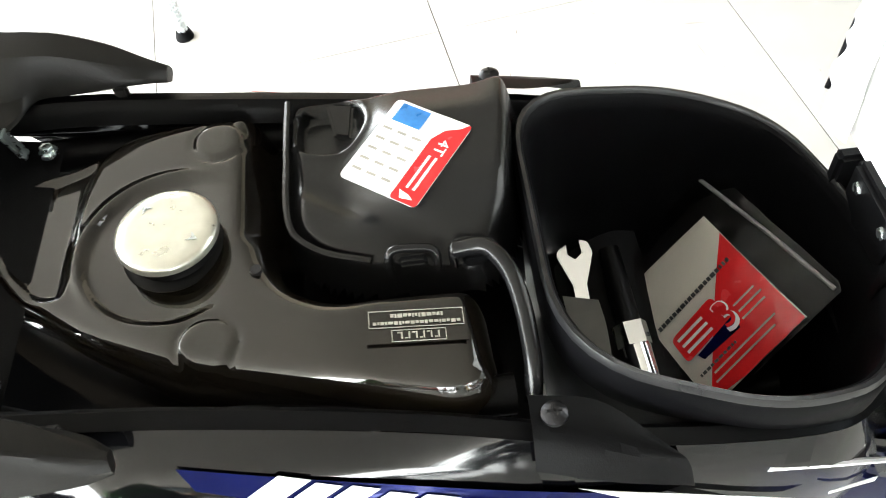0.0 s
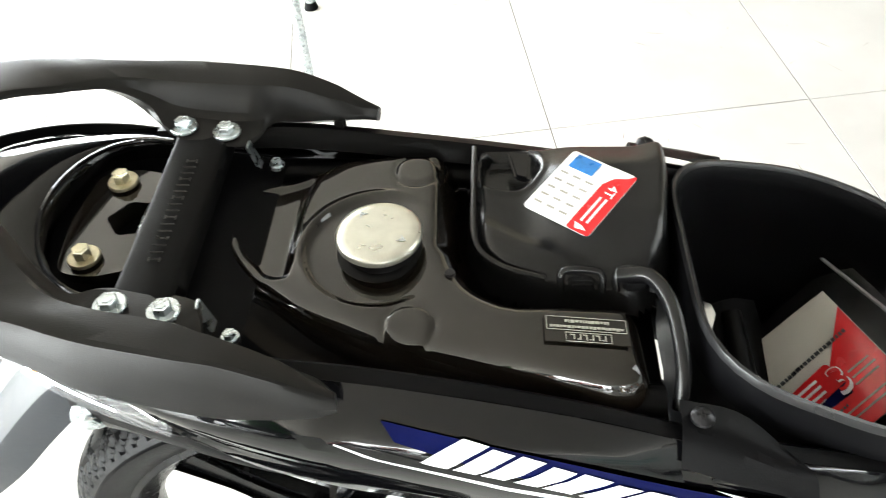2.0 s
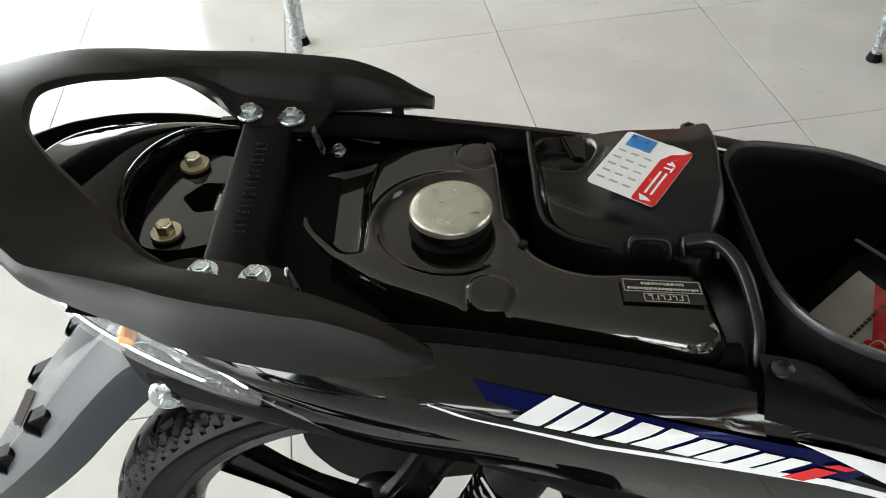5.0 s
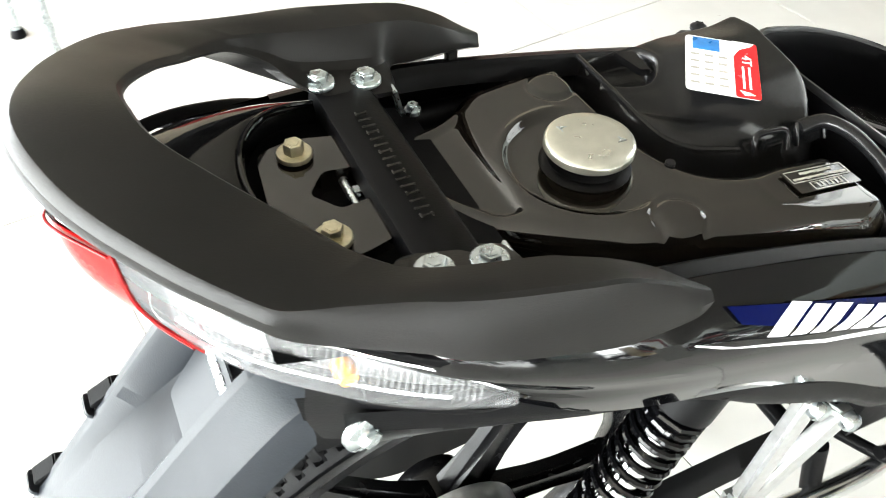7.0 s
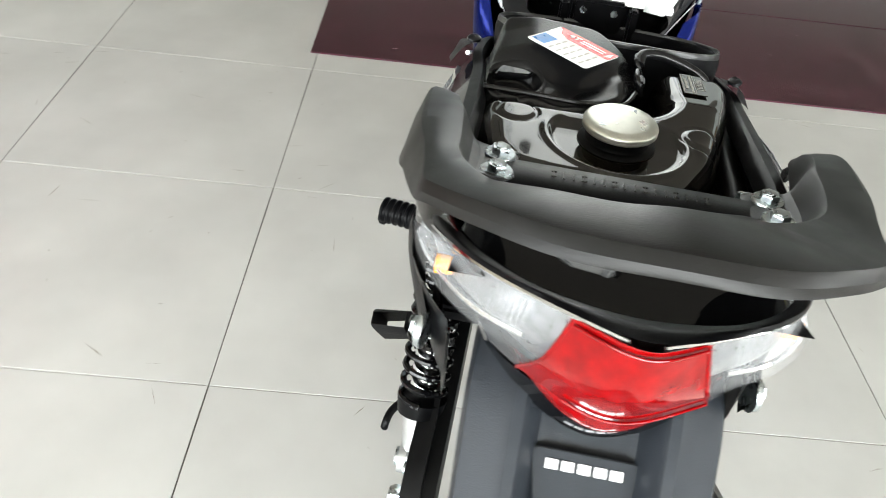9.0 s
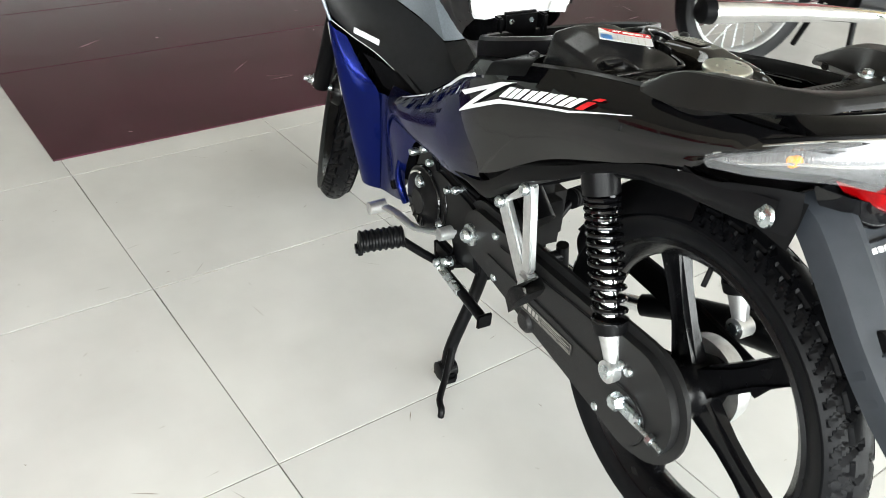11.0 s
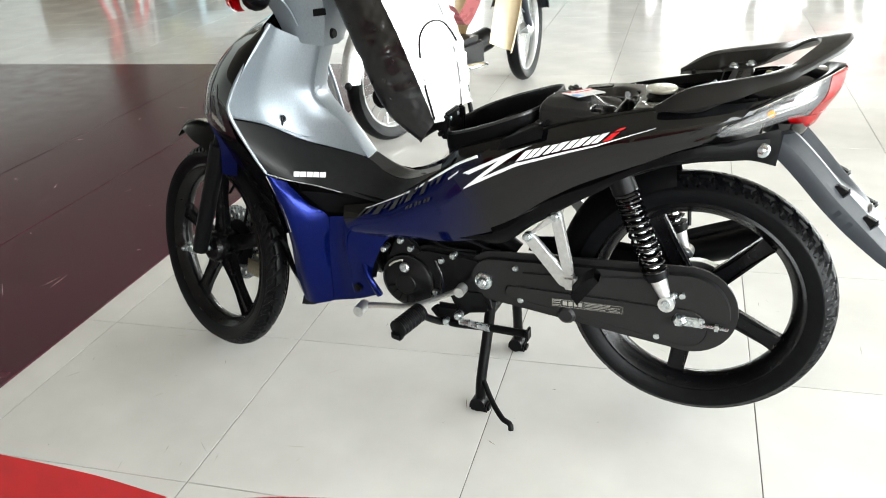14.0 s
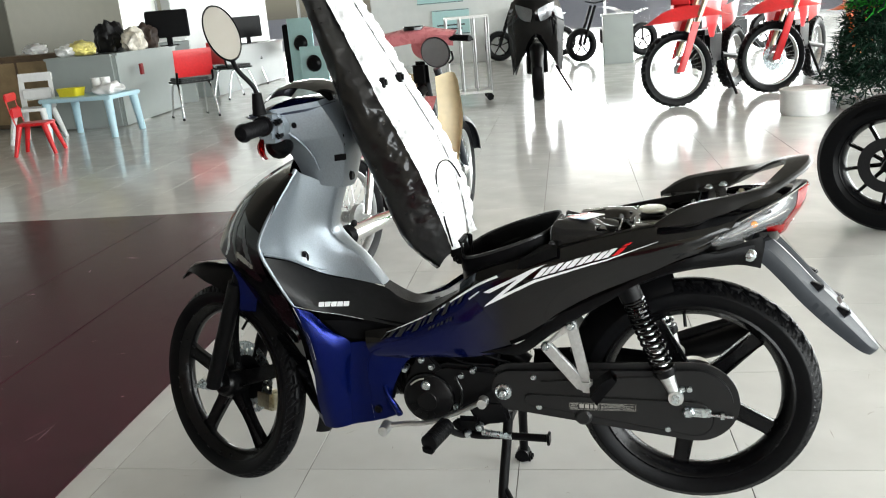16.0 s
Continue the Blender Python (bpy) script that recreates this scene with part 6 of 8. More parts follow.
for x, z, w_ in ((0.293, 0.589, 0.053), (0.349, 0.530, 0.048)):
    for s in (-1, 1):
        def on_fender(a_, y_, b_):
            return V(x + 1.4 * (0.68 * a_ + 0.73 * b_), 0.008 + s * w_ + 1.2 * y_, z + 1.4 * (-0.73 * a_ + 0.68 * b_))
        web = part("plate_bracket", slab([on_fender(a_, -0.008, b_) for a_, b_ in ((-0.016, -0.004), (-0.010, 0.009), (0.004, 0.014), (0.006, -0.004))], V(0, 0.016, 0), 0.001), MATT_BLACK, fender, "black plate holder bracket")
        part("bracket_plate", slab([on_fender(0.006, p.x, p.y) for p in rounded([(-0.009, -0.004), (0.009, -0.004), (0.009, 0.015), (-0.009, 0.015)], 0.004)], V(0.64, 0, -0.77) * 0.0025), FENDER_GREY, fender)
        part("bracket_slot", slab([on_fender(0.0087, p.x, p.y) for p in rounded([(-0.0035, 0.004), (0.0035, 0.004), (0.0035, 0.011), (-0.0035, 0.011)], 0.0025)], V(0.64, 0, -0.77) * 0.0006), MATT_BLACK, fender)
part("plate_tab", box(0.352, 0.008, 0.540, 0.003, 0.04, 0.022, 0.001, Matrix.Rotation(radians(45), 4, "Y")), WHITE_DECAL, fender)

# decals on the side covers: plain shapes in the maker's colours


def side_point(s, u, w):
    """A point on the side cover: u along it, w from its shoulder (0) to its middle (1)."""
    def at(l):
        k = max(i for i in range(len(l) - 1) if l[i][0] <= u or i == 0)
        t = (u - l[k][0]) / (l[k + 1][0] - l[k][0])
        return V(*l[k]).lerp(V(*l[k + 1]), t)
    p = at(SHOULDER).lerp(at(MIDDLE), w) if w >= 0 else at(SHOULDER).lerp(at(TOP), -w * 1.7)
    return V(p.x, 0.005 + s * (p.y + 0.0042 + 0.0035 * math.sin(math.pi * min(max(w, 0), 1))), p.z)


def side_shape(name, s, corners, mat, parent, lift=0.0):
    """A decal laid over the side cover, by (u, w) corners of a four-sided patch."""
    a, b, c, d = [V(*q) for q in corners]
    n, r = 12, 5
    bm = bmesh.new()
    g = []
    for i in range(n + 1):
        row = []
        for j in range(r + 1):
            q = a.lerp(b, i / n).lerp(d.lerp(c, i / n), j / r)
            p = side_point(s, q.x, q.y)
            p.y += s * lift
            row.append(bm.verts.new(p))
        g.append(row)
    for i in range(n):
        for j in range(r):
            bm.faces.new((g[i][j], g[i + 1][j], g[i + 1][j + 1], g[i][j + 1]))
    bmesh.ops.recalc_face_normals(bm, faces=bm.faces[:])
    bmesh.ops.solidify(bm, geom=bm.faces[:], thickness=-0.0004)
    return part(name, bm, mat, parent)


def mark_at(s, f, h):
    """A place on the wordmark: f along it in reading direction, h from its foot (0) to its head (1), slanting."""
    lean = 0.013 * h
    u = -0.300 + 0.166 * f + lean if s < 0 else -0.082 - 0.172 * f - 1.4 * lean
    foot = 0.36 - 0.19 * (u + 0.297) / 0.163 if s < 0 else -0.02 + 0.44 * f
    return (u, foot - (0.28 if s < 0 else 0.30 - 0.03 * f) * h)


for s in (-1, 1):
    d0 = side_shape("decal", s, [(-0.42, 0.30), (-0.268, -0.09), (-0.30, 0.08), (-0.405, 0.40)], WHITE_DECAL, bike, 0.0012)
    d0["label"] = "white and red swept side decal"
    if s > 0:
        side_shape("decal_field", s, [(-0.335, 0.10), (-0.058, -0.34), (-0.066, -0.16), (-0.30, 0.55)], NAVY_DECAL, d0)
    side_shape("decal_stroke", s, [(-0.315, 0.02), (-0.272, -0.08), (-0.382, 0.66), (-0.42, 0.82)], WHITE_DECAL, d0, 0.0016)
    side_shape("decal_stroke", s, [(-0.405, 0.70), (-0.294, 0.40), (-0.294, 0.52), (-0.42, 0.84)], WHITE_DECAL, d0, 0.0012)
    side_shape("decal_stroke", s, [(-0.294, 0.42), (-0.136, 0.25), (-0.136, 0.31), (-0.294, 0.52)], WHITE_DECAL, d0, 0.0012)
    side_shape("decal_stroke", s, [(-0.136, 0.25), (-0.029, -0.08), (-0.029, -0.065), (-0.136, 0.31)], WHITE_DECAL, d0, 0.0012)
    side_shape("decal_stroke", s, [(-0.488, 0.36), (-0.43, 0.20), (-0.43, 0.25), (-0.488, 0.45)], WHITE_DECAL, d0, 0.0010)
    for f0, f1, h0, h1 in ((0.0, 0.095, 0.0, 1.0), (0.115, 0.195, 0.0, 0.95), (0.215, 0.30, 0.0, 1.0), (0.335, 0.42, 0.0, 0.95), (0.44, 0.545, 0.0, 1.0), (0.575, 0.665, 0.0, 0.95), (0.685, 0.785, 0.0, 1.0), (0.815, 0.895, 0.0, 0.95), (0.915, 1.0, 0.0, 1.0)):
        lean = lambda h: 0.05 * h
        side_shape("decal_block", s, [mark_at(s, f0 + lean(h0), h0), mark_at(s, f1 + lean(h0), h0), mark_at(s, f1 + lean(h1), h1), mark_at(s, f0 + lean(h1), h1)], WHITE_DECAL, d0, 0.0016)
    side_shape("decal_accent", s, [mark_at(s, 1.05, 0.0), mark_at(s, 1.14, 0.0), mark_at(s, 1.18, 0.82), mark_at(s, 1.09, 0.82)], RED_DECAL, d0, 0.0016)
    side_shape("decal_accent", s, [mark_at(s, 1.10, 0.95), mark_at(s, 1.20, 0.95), mark_at(s, 1.22, 1.18), mark_at(s, 1.14, 1.18)], RED_DECAL, d0, 0.0016)

# ---- engine, suspension, stand ----
for s in (-1, 1):
    top, bot = V(-0.094, s * 0.122, 0.605), V(0.006, s * 0.122, 0.352)
    d = (bot - top).normalized()
    L = (bot - top).length
    shock = part("shock_absorber", tube([top, top + d * 0.19], 0.0145, 16), CHROME, bike, "shock absorber with a black coil spring")
    side, oth = d.cross(V(0, 1, 0)).normalized(), V(0, 1, 0)
    turns, coil = 14, []
    for k in range(turns * 16 + 1):
        f = k / (turns * 16)
        a = 2 * math.pi * turns * (f ** 0.72)
        coil.append(top + d * (0.022 + 0.178 * f) + 0.0228 * (math.cos(a) * side + math.sin(a) * oth))
    part("spring", tube(coil, 0.0036, 8), GLOSS_BLACK, shock, "black coil spring")
    part("top_cap", tube([top - d * 0.012, top + d * 0.02], 0.026, 18), SATIN_BLACK, shock)
    part("lower_cup", tube([top + d * 0.198, top + d * 0.215], [0.0265, 0.024], 18, 4), SATIN_BLACK, shock)
    part("lower_eye", join(tube([top + d * 0.212, top + d * 0.225, bot - d * 0.01], [0.019, 0.018, 0.012], 14, 6), lathe([(0.008, -0.014), (0.017, -0.014), (0.017, 0.014), (0.008, 0.014)], 20, "y", bot, True)), ALLOY, shock, "bare alloy lower mount")
    part("mount_bolt", lathe([(0, 0.018), (0.008, 0.018), (0.010, 0.014), (0.010, -0.018), (0, -0.018)], 16, "y", bot), STEEL, shock)
    part("swing_arm", loft([[(-0.36, s * 0.085, 0.365), (-0.15, s * 0.09, 0.375), (0.09, s * 0.09, 0.345)], [(-0.36, s * 0.105, 0.345), (-0.15, s * 0.11, 0.345), (0.10, s * 0.11, 0.315)], [(-0.36, s * 0.085, 0.325), (-0.15, s * 0.09, 0.315), (0.09, s * 0.09, 0.288)]], 16, 7, 0.006), SATIN_BLACK, bike)
    # passenger peg and its alloy bracket
    bk = part("peg_bracket", join(*[slab([(x, s * (0.130 + 0.03 * (0.53 - z)), z) for x, z in q], V(0, s * 0.013, 0), 0.0028) for q in (
        [(-0.236, 0.528), (-0.226, 0.540), (-0.212, 0.536), (-0.184, 0.402), (-0.196, 0.380), (-0.206, 0.388)],
        [(-0.297, 0.468), (-0.290, 0.482), (-0.274, 0.484), (-0.199, 0.398), (-0.196, 0.374), (-0.212, 0.366)],
        [(-0.284, 0.470), (-0.275, 0.486), (-0.226, 0.536), (-0.218, 0.520)])], box(-0.193, s * 0.141, 0.379, 0.028, 0.026, 0.034, 0.006)), ALLOY, bike, "bare alloy passenger peg bracket")
    for p in ((-0.224, s * 0.146, 0.526), (-0.283, s * 0.147, 0.474)):
        part("bolt", lathe([(0, s * 0.008), (0.007, s * 0.008), (0.010, s * 0.004), (0.010, -s * 0.004), (0, -s * 0.004)], 12, "y", p), STEEL, bk)
    part("peg_rubber", loft([[(-0.185, s * 0.15, 0.375), (-0.158, s * 0.158, 0.412), (-0.135, s * 0.162, 0.43)], [(-0.178, s * 0.19, 0.37), (-0.155, s * 0.2, 0.408), (-0.128, s * 0.2, 0.428)], [(-0.165, s * 0.19, 0.352), (-0.135, s * 0.2, 0.395), (-0.118, s * 0.2, 0.418)], [(-0.172, s * 0.15, 0.355), (-0.138, s * 0.158, 0.392), (-0.122, s * 0.162, 0.418)]], 8, 0, 0.006, True), MATT_BLACK, bk, "folded black rubber peg")


def pill(x0, z0, r0, x1, z1, r1, n=18):
    """Outline round two circles."""
    a = math.atan2(z1 - z0, x1 - x0)
    out = []
    for k in range(n + 1):
        t = a + math.pi / 2 + math.pi * k / n
        out.append((x0 + r0 * math.cos(t), z0 + r0 * math.sin(t)))
    for k in range(n + 1):
        t = a - math.pi / 2 + math.pi * k / n
        out.append((x1 + r1 * math.cos(t), z1 + r1 * math.sin(t)))
    return out


case = part("chain_case", slab([(x, -0.088, z) for x, z in pill(-0.375, 0.348, 0.062, RX + 0.002, 0.332, 0.098)], V(0, -0.034, 0), 0.014, 4), CASE_BLACK, bike, "black full chain case", 50)
part("case_ridge", slab([(x, -0.121, z) for x, z in pill(-0.30, 0.372, 0.004, -0.01, 0.398, 0.006)], V(0, -0.005, 0), 0.002), CASE_BLACK, case)
part("case_step", slab([(x, -0.119, z) for x, z in pill(-0.33, 0.325, 0.016, RX, 0.298, 0.044)], V(0, -0.006, 0), 0.004, 3), CASE_BLACK, case)
part("case_plug", lathe([(0, -0.131), (0.014, -0.131), (0.020, -0.126), (0.022, -0.116)], 28, "y", (-0.205, 0, 0.287)), CASE_BLACK, case)
for x, z in ((-0.32, 0.383), (-0.31, 0.306), (0.035, 0.371), (-0.012, 0.268), (0.02, 0.37)):
    part("bolt", lathe([(0, -0.128), (0.006, -0.127), (0.0075, -0.124), (0.0075, -0.118)], 14, "y", (x, 0, z)), STEEL, case)
part("pivot_bolt", lathe([(0, -0.142), (0.008, -0.142), (0.0125, -0.137), (0.013, -0.13), (0.020, -0.128), (0.021, -0.112)], 6 * 4, "y", (-0.395, 0, 0.342)), STEEL, case)
lbl = part("case_label", slab([(-0.239, -0.1255, 0.325), (-0.081, -0.1255, 0.329), (-0.081, -0.1255, 0.308), (-0.239, -0.1255, 0.304)], V(0, -0.0008, 0)), material("case_label_film", (0.004, 0.004, 0.004), 0.4, vary=0.1), case, "black label with silver print")
def label_line(x0, x1, z0, z1):
    """A printed bar on the sloping case label."""
    drop = lambda x: 0.004 * (x + 0.239) / 0.158
    return slab([(x0, -0.1264, z0 - 0.006 + drop(x0)), (x1, -0.1264, z0 - 0.006 + drop(x1)), (x1, -0.1264, z1 - 0.006 + drop(x1)), (x0, -0.1264, z1 - 0.006 + drop(x0))], V(0, -0.0003, 0))


for x0, x1 in ((-0.236, -0.168), (-0.166, -0.084)):
    part("label_border", join(label_line(x0, x1, 0.3125, 0.3131), label_line(x0, x1, 0.3289, 0.3295), label_line(x0, x0 + 0.0006, 0.3125, 0.3295), label_line(x1 - 0.0006, x1, 0.3125, 0.3295)), LABEL_GREY, lbl)
for x0, x1, z0, z1 in [(-0.234, -0.216, 0.3255, 0.3275), (-0.234, -0.218, 0.3205, 0.3222), (-0.234, -0.216, 0.3152, 0.3168), (-0.213, -0.203, 0.3165, 0.3262), (-0.200, -0.191, 0.3165, 0.3262), (-0.188, -0.181, 0.3165, 0.3262), (-0.178, -0.171, 0.3165, 0.3262), (-0.163, -0.110, 0.3262, 0.3275), (-0.163, -0.088, 0.3228, 0.3238), (-0.163, -0.095, 0.3194, 0.3204), (-0.163, -0.120, 0.3152, 0.3164), (-0.113, -0.088, 0.3152, 0.3164)]:
    part("label_bar", label_line(x0, x1, z0, z1), LABEL_GREY, lbl)
part("axle_adjuster", join(lathe([(0, -0.140), (0.010, -0.140), (0.014, -0.134), (0.0145, -0.12)], 6, "y", (RX - 0.012, 0, 0.318)), box(RX + 0.008, -0.127, 0.316, 0.06, 0.008, 0.022, 0.003), tube([(RX + 0.03, -0.13, 0.314), (RX + 0.085, -0.13, 0.311)], 0.0035, 8), lathe([(0.003, -0.004), (0.008, -0.004), (0.008, 0.004), (0.003, 0.004)], 6, "x", (RX + 0.062, -0.13, 0.312), True)), STEEL, bike, "zinc axle nut and chain adjuster")
part("drum_hub", lathe([(0.03, 0.05), (0.066, 0.048), (0.07, 0.03), (0.07, 0.02)], 32, "y", (RX, 0, RZ)), ALLOY, bike, "alloy drum brake hub")

engine = part("engine", join(box(-0.52, 0, 0.33, 0.26, 0.19, 0.15, 0.03), tube([(-0.60, 0, 0.33), (-0.80, 0, 0.35)], 0.062, 24)), ENGINE_BLACK, bike, "black air-cooled engine")
for k in range(7):
    part("cooling_fin", lathe([(0.04, -0.003), (0.075, -0.003), (0.075, 0.003), (0.04, 0.003)], 28, "x", (-0.66 - k * 0.016, 0, 0.34), True), ENGINE_BLACK, engine)
part("flywheel_cover", lathe([(0, -0.128), (0.03, -0.128), (0.034, -0.125), (0.056, -0.124), (0.062, -0.119), (0.064, -0.095), (0.075, -0.092)], 44, "y", (-0.588, 0, 0.311)), ENGINE_BLACK, engine, "round black engine side cover")
part("cover_ring", lathe([(0.060, -0.1195), (0.0655, -0.1195), (0.0675, -0.116), (0.0675, -0.100)], 48, "y", (-0.588, 0, 0.311)), GLOSS_BLACK, engine, "glossy rim of the engine cover")
for k in range(5):
    a_ = radians(200 + 22 * k)
    part("cover_rib", tube([(-0.588 + 0.036 * math.cos(a_), -0.1255, 0.311 + 0.036 * math.sin(a_)), (-0.588 + 0.054 * math.cos(a_), -0.1255, 0.311 + 0.054 * math.sin(a_))], 0.002, 8), ENGINE_BLACK, engine)
part("cover_badge", tube([(-0.588 + 0.056 * math.cos(radians(a_)), -0.1262, 0.311 + 0.056 * math.sin(radians(a_))) for a_ in range(96, 142, 6)], 0.0022, 8), LABEL_GREY, engine, "curved silver mark")
part("sprocket_guard", tube([(-0.516 + 0.002 * k, -0.112, 0.372 - 0.008 * k) for k in range(3)] + [(-0.503, -0.114, 0.335), (-0.506, -0.114, 0.30), (-0.522, -0.113, 0.268)], 0.005, 10, 24), GLOSS_BLACK, engine, "rounded black guard rib")
part("cover_cap", lathe([(0, -0.133), (0.009, -0.133), (0.012, -0.130), (0.012, -0.122)], 24, "y", (-0.59, 0, 0.349)), STEEL, engine)
part("oil_cap", lathe([(0, -0.130), (0.024, -0.130), (0.026, -0.128)], 28, "y", (-0.59, 0, 0.306)), ENGINE_BLACK, engine)
for x, z in ((-0.60, 0.412), (-0.575, 0.395), (-0.50, 0.375), (-0.47, 0.39), (-0.52, 0.29), (-0.645, 0.385)):
    part("bolt", lathe([(0, -0.124), (0.006, -0.123), (0.008, -0.119), (0.008, -0.095)], 12, "y", (x, 0, z)), STEEL, engine)
part("sprocket_cover", slab([(x, -0.085, z) for x, z in pill(-0.53, 0.345, 0.058, -0.43, 0.345, 0.05)], V(0, -0.03, 0), 0.01, 3), ENGINE_BLACK, engine)
part("engine_bracket", slab([(-0.64, -0.10, 0.36), (-0.61, -0.10, 0.425), (-0.585, -0.10, 0.425), (-0.53, -0.10, 0.37)], V(0, -0.012, 0), 0.004), ENGINE_BLACK, engine)
part("frame_tube", tube([(-0.845, 0, 0.66), (-0.75, 0, 0.53), (-0.66, 0, 0.475), (-0.45, 0, 0.42), (-0.36, 0, 0.36)], 0.026, 14, 14), SATIN_BLACK, bike)
for s in (-1, 1):
    part("frame_tube", tube([(-0.45, s * 0.05, 0.42), (-0.25, s * 0.1, 0.55), (0.0, s * 0.11, 0.66)], 0.014, 10, 10), SATIN_BLACK, bike)
for path, r in (([(-0.66, -0.09, 0.46), (-0.56, -0.105, 0.44), (-0.46, -0.10, 0.43), (-0.38, -0.09, 0.40)], 0.004), ([(-0.60, -0.10, 0.46), (-0.5, -0.11, 0.41), (-0.42, -0.1, 0.40)], 0.003), ([(-0.70, -0.08, 0.36), (-0.65, -0.1, 0.30), (-0.62, -0.1, 0.25)], 0.0045)):
    part("cable", tube(path, r, 8, 18), MATT_BLACK, engine)
part("gearbox_plate", slab([(-0.50, -0.085, 0.30), (-0.40, -0.085, 0.31), (-0.385, -0.085, 0.25), (-0.47, -0.085, 0.235)], V(0, -0.025, 0), 0.008), ENGINE_BLACK, engine)
# foot controls
for s in (-1, 1):
    fp = part("foot_peg", tube([(-0.46, s * 0.06, 0.225), (-0.500, s * 0.110, 0.212), (-0.512, s * 0.145, 0.232), (-0.524, s * 0.195, 0.272)], 0.0085, 10, 14), SATIN_BLACK, bike)
    a, b = V(-0.524, s * 0.190, 0.279), V(-0.546, s * 0.272, 0.272)
    part("peg_rubber", tube([a.lerp(b, k / 30) for k in range(31)], [0.0165 if k in (0, 30) else (0.0218 if k % 4 < 2 else 0.0190) for k in range(31)], 18), RUBBER, fp, "ribbed black foot rubber")
    part("peg_tip", box(-0.548, s * 0.268, 0.256, 0.030, 0.018, 0.020, 0.005, Matrix.Rotation(radians(15 * s), 4, "Z")), RUBBER, fp)
part("gear_pedal", join(tube([(-0.440, -0.135, 0.322), (-0.50, -0.142, 0.292), (-0.555, -0.142, 0.266)], [0.011, 0.0085, 0.0085], 10, 10, True, 0.55), tube([(-0.55, -0.142, 0.266), (-0.60, -0.140, 0.252), (-0.655, -0.145, 0.249), (-0.690, -0.155, 0.247)], [0.009, 0.008, 0.0085, 0.010], 10, 14, True, 0.6), lathe([(0, -0.022), (0.013, -0.020), (0.015, 0.016), (0, 0.018)], 16, "y", (-0.694, -0.165, 0.245)), lathe([(0, -0.016), (0.012, -0.014), (0.013, 0.012), (0, 0.014)], 16, "y", (-0.442, -0.148, 0.323))), ALLOY, bike, "bright gear pedal")
part("brake_pedal", tube([(-0.46, 0.12, 0.26), (-0.56, 0.13, 0.24), (-0.67, 0.14, 0.27), (-0.70, 0.15, 0.28)], 0.008, 10, 14), SATIN_BLACK, bike)
# centre stand
stand = part("centre_stand", join(*[tube([(-0.395, s * 0.085, 0.27), (-0.40, s * 0.10, 0.20), (-0.41, s * 0.135, 0.075), (-0.412, s * 0.138, 0.02)], 0.0125, 12, 12) for s in (-1, 1)], tube([(-0.397, -0.09, 0.245), (-0.397, 0.09, 0.245)], 0.012, 12)), SATIN_BLACK, bike, "black tubular centre stand")
for s in (-1, 1):
    part("stand_foot", join(box(-0.412, s * 0.14, 0.012, 0.05, 0.032, 0.022, 0.006), lathe([(0, -0.02), (0.018, -0.018), (0.018, 0.018), (0, 0.02)], 16, "y", (-0.415, s * 0.138, 0.022))), SATIN_BLACK, stand)
part("stand_lever", tube([(-0.405, -0.135, 0.085), (-0.37, -0.165, 0.045), (-0.335, -0.195, 0.028), (-0.316, -0.20, 0.022), (-0.314, -0.202, 0.008)], 0.0065, 10, 18), SATIN_BLACK, stand, "bent foot lever")
sidest = part("side_stand", join(tube([(-0.53, -0.11, 0.245), (-0.49, -0.125, 0.222), (-0.40, -0.14, 0.232), (-0.29, -0.15, 0.238)], 0.0095, 10, 12), box(-0.49, -0.115, 0.24, 0.06, 0.02, 0.05, 0.008), box(-0.285, -0.15, 0.238, 0.006, 0.03, 0.03, 0.003)), SATIN_BLACK, bike, "folded black side stand")
coil = [V(-0.45 + 0.075 * k / 160, -0.148 + 0.0065 * math.cos(2 * math.pi * k / 8), 0.243 - 0.008 * k / 160 + 0.0065 * math.sin(2 * math.pi * k / 8)) for k in range(161)]
part("stand_spring", tube(coil, 0.0018, 6), STEEL, sidest, "bright return spring")
for x in (-0.49, -0.46):
    part("bolt", lathe([(0, -0.14), (0.007, -0.139), (0.010, -0.134), (0.010, -0.12)], 12, "y", (x, 0, 0.225 if x < -0.47 else 0.245)), STEEL, sidest)
muffler = part("muffler", tube([(-0.20, 0.125, 0.25), (-0.13, 0.155, 0.28), (0.10, 0.188, 0.355), (0.225, 0.198, 0.396), (0.242, 0.199, 0.402)], [0.02, 0.048, 0.054, 0.052, 0.040], 24, 22), SATIN_BLACK, bike, "black exhaust muffler")
part("heat_shield", loft([[(-0.08, 0.190, 0.348), (0.06, 0.211, 0.394), (0.18, 0.222, 0.428)], [(-0.08, 0.216, 0.318), (0.06, 0.238, 0.362), (0.18, 0.250, 0.396)], [(-0.08, 0.212, 0.275), (0.06, 0.234, 0.316), (0.18, 0.246, 0.350)]], 18, 9, 0.002), SATIN_BLACK, muffler, "black heat shield")
part("exhaust_pipe", tube([(-0.72, 0.03, 0.28), (-0.68, 0.07, 0.2), (-0.5, 0.11, 0.19), (-0.30, 0.115, 0.215), (-0.2, 0.125, 0.25)], 0.014, 12, 24), CHROME, muffler)
part("inner_fender", mudguard(0.305, radians(100), radians(165), 0.055, 0.05), SATIN_BLACK, bike, "black inner rear mudguard").matrix_basis = Matrix.Translation((RX, 0, RZ + 0.01))

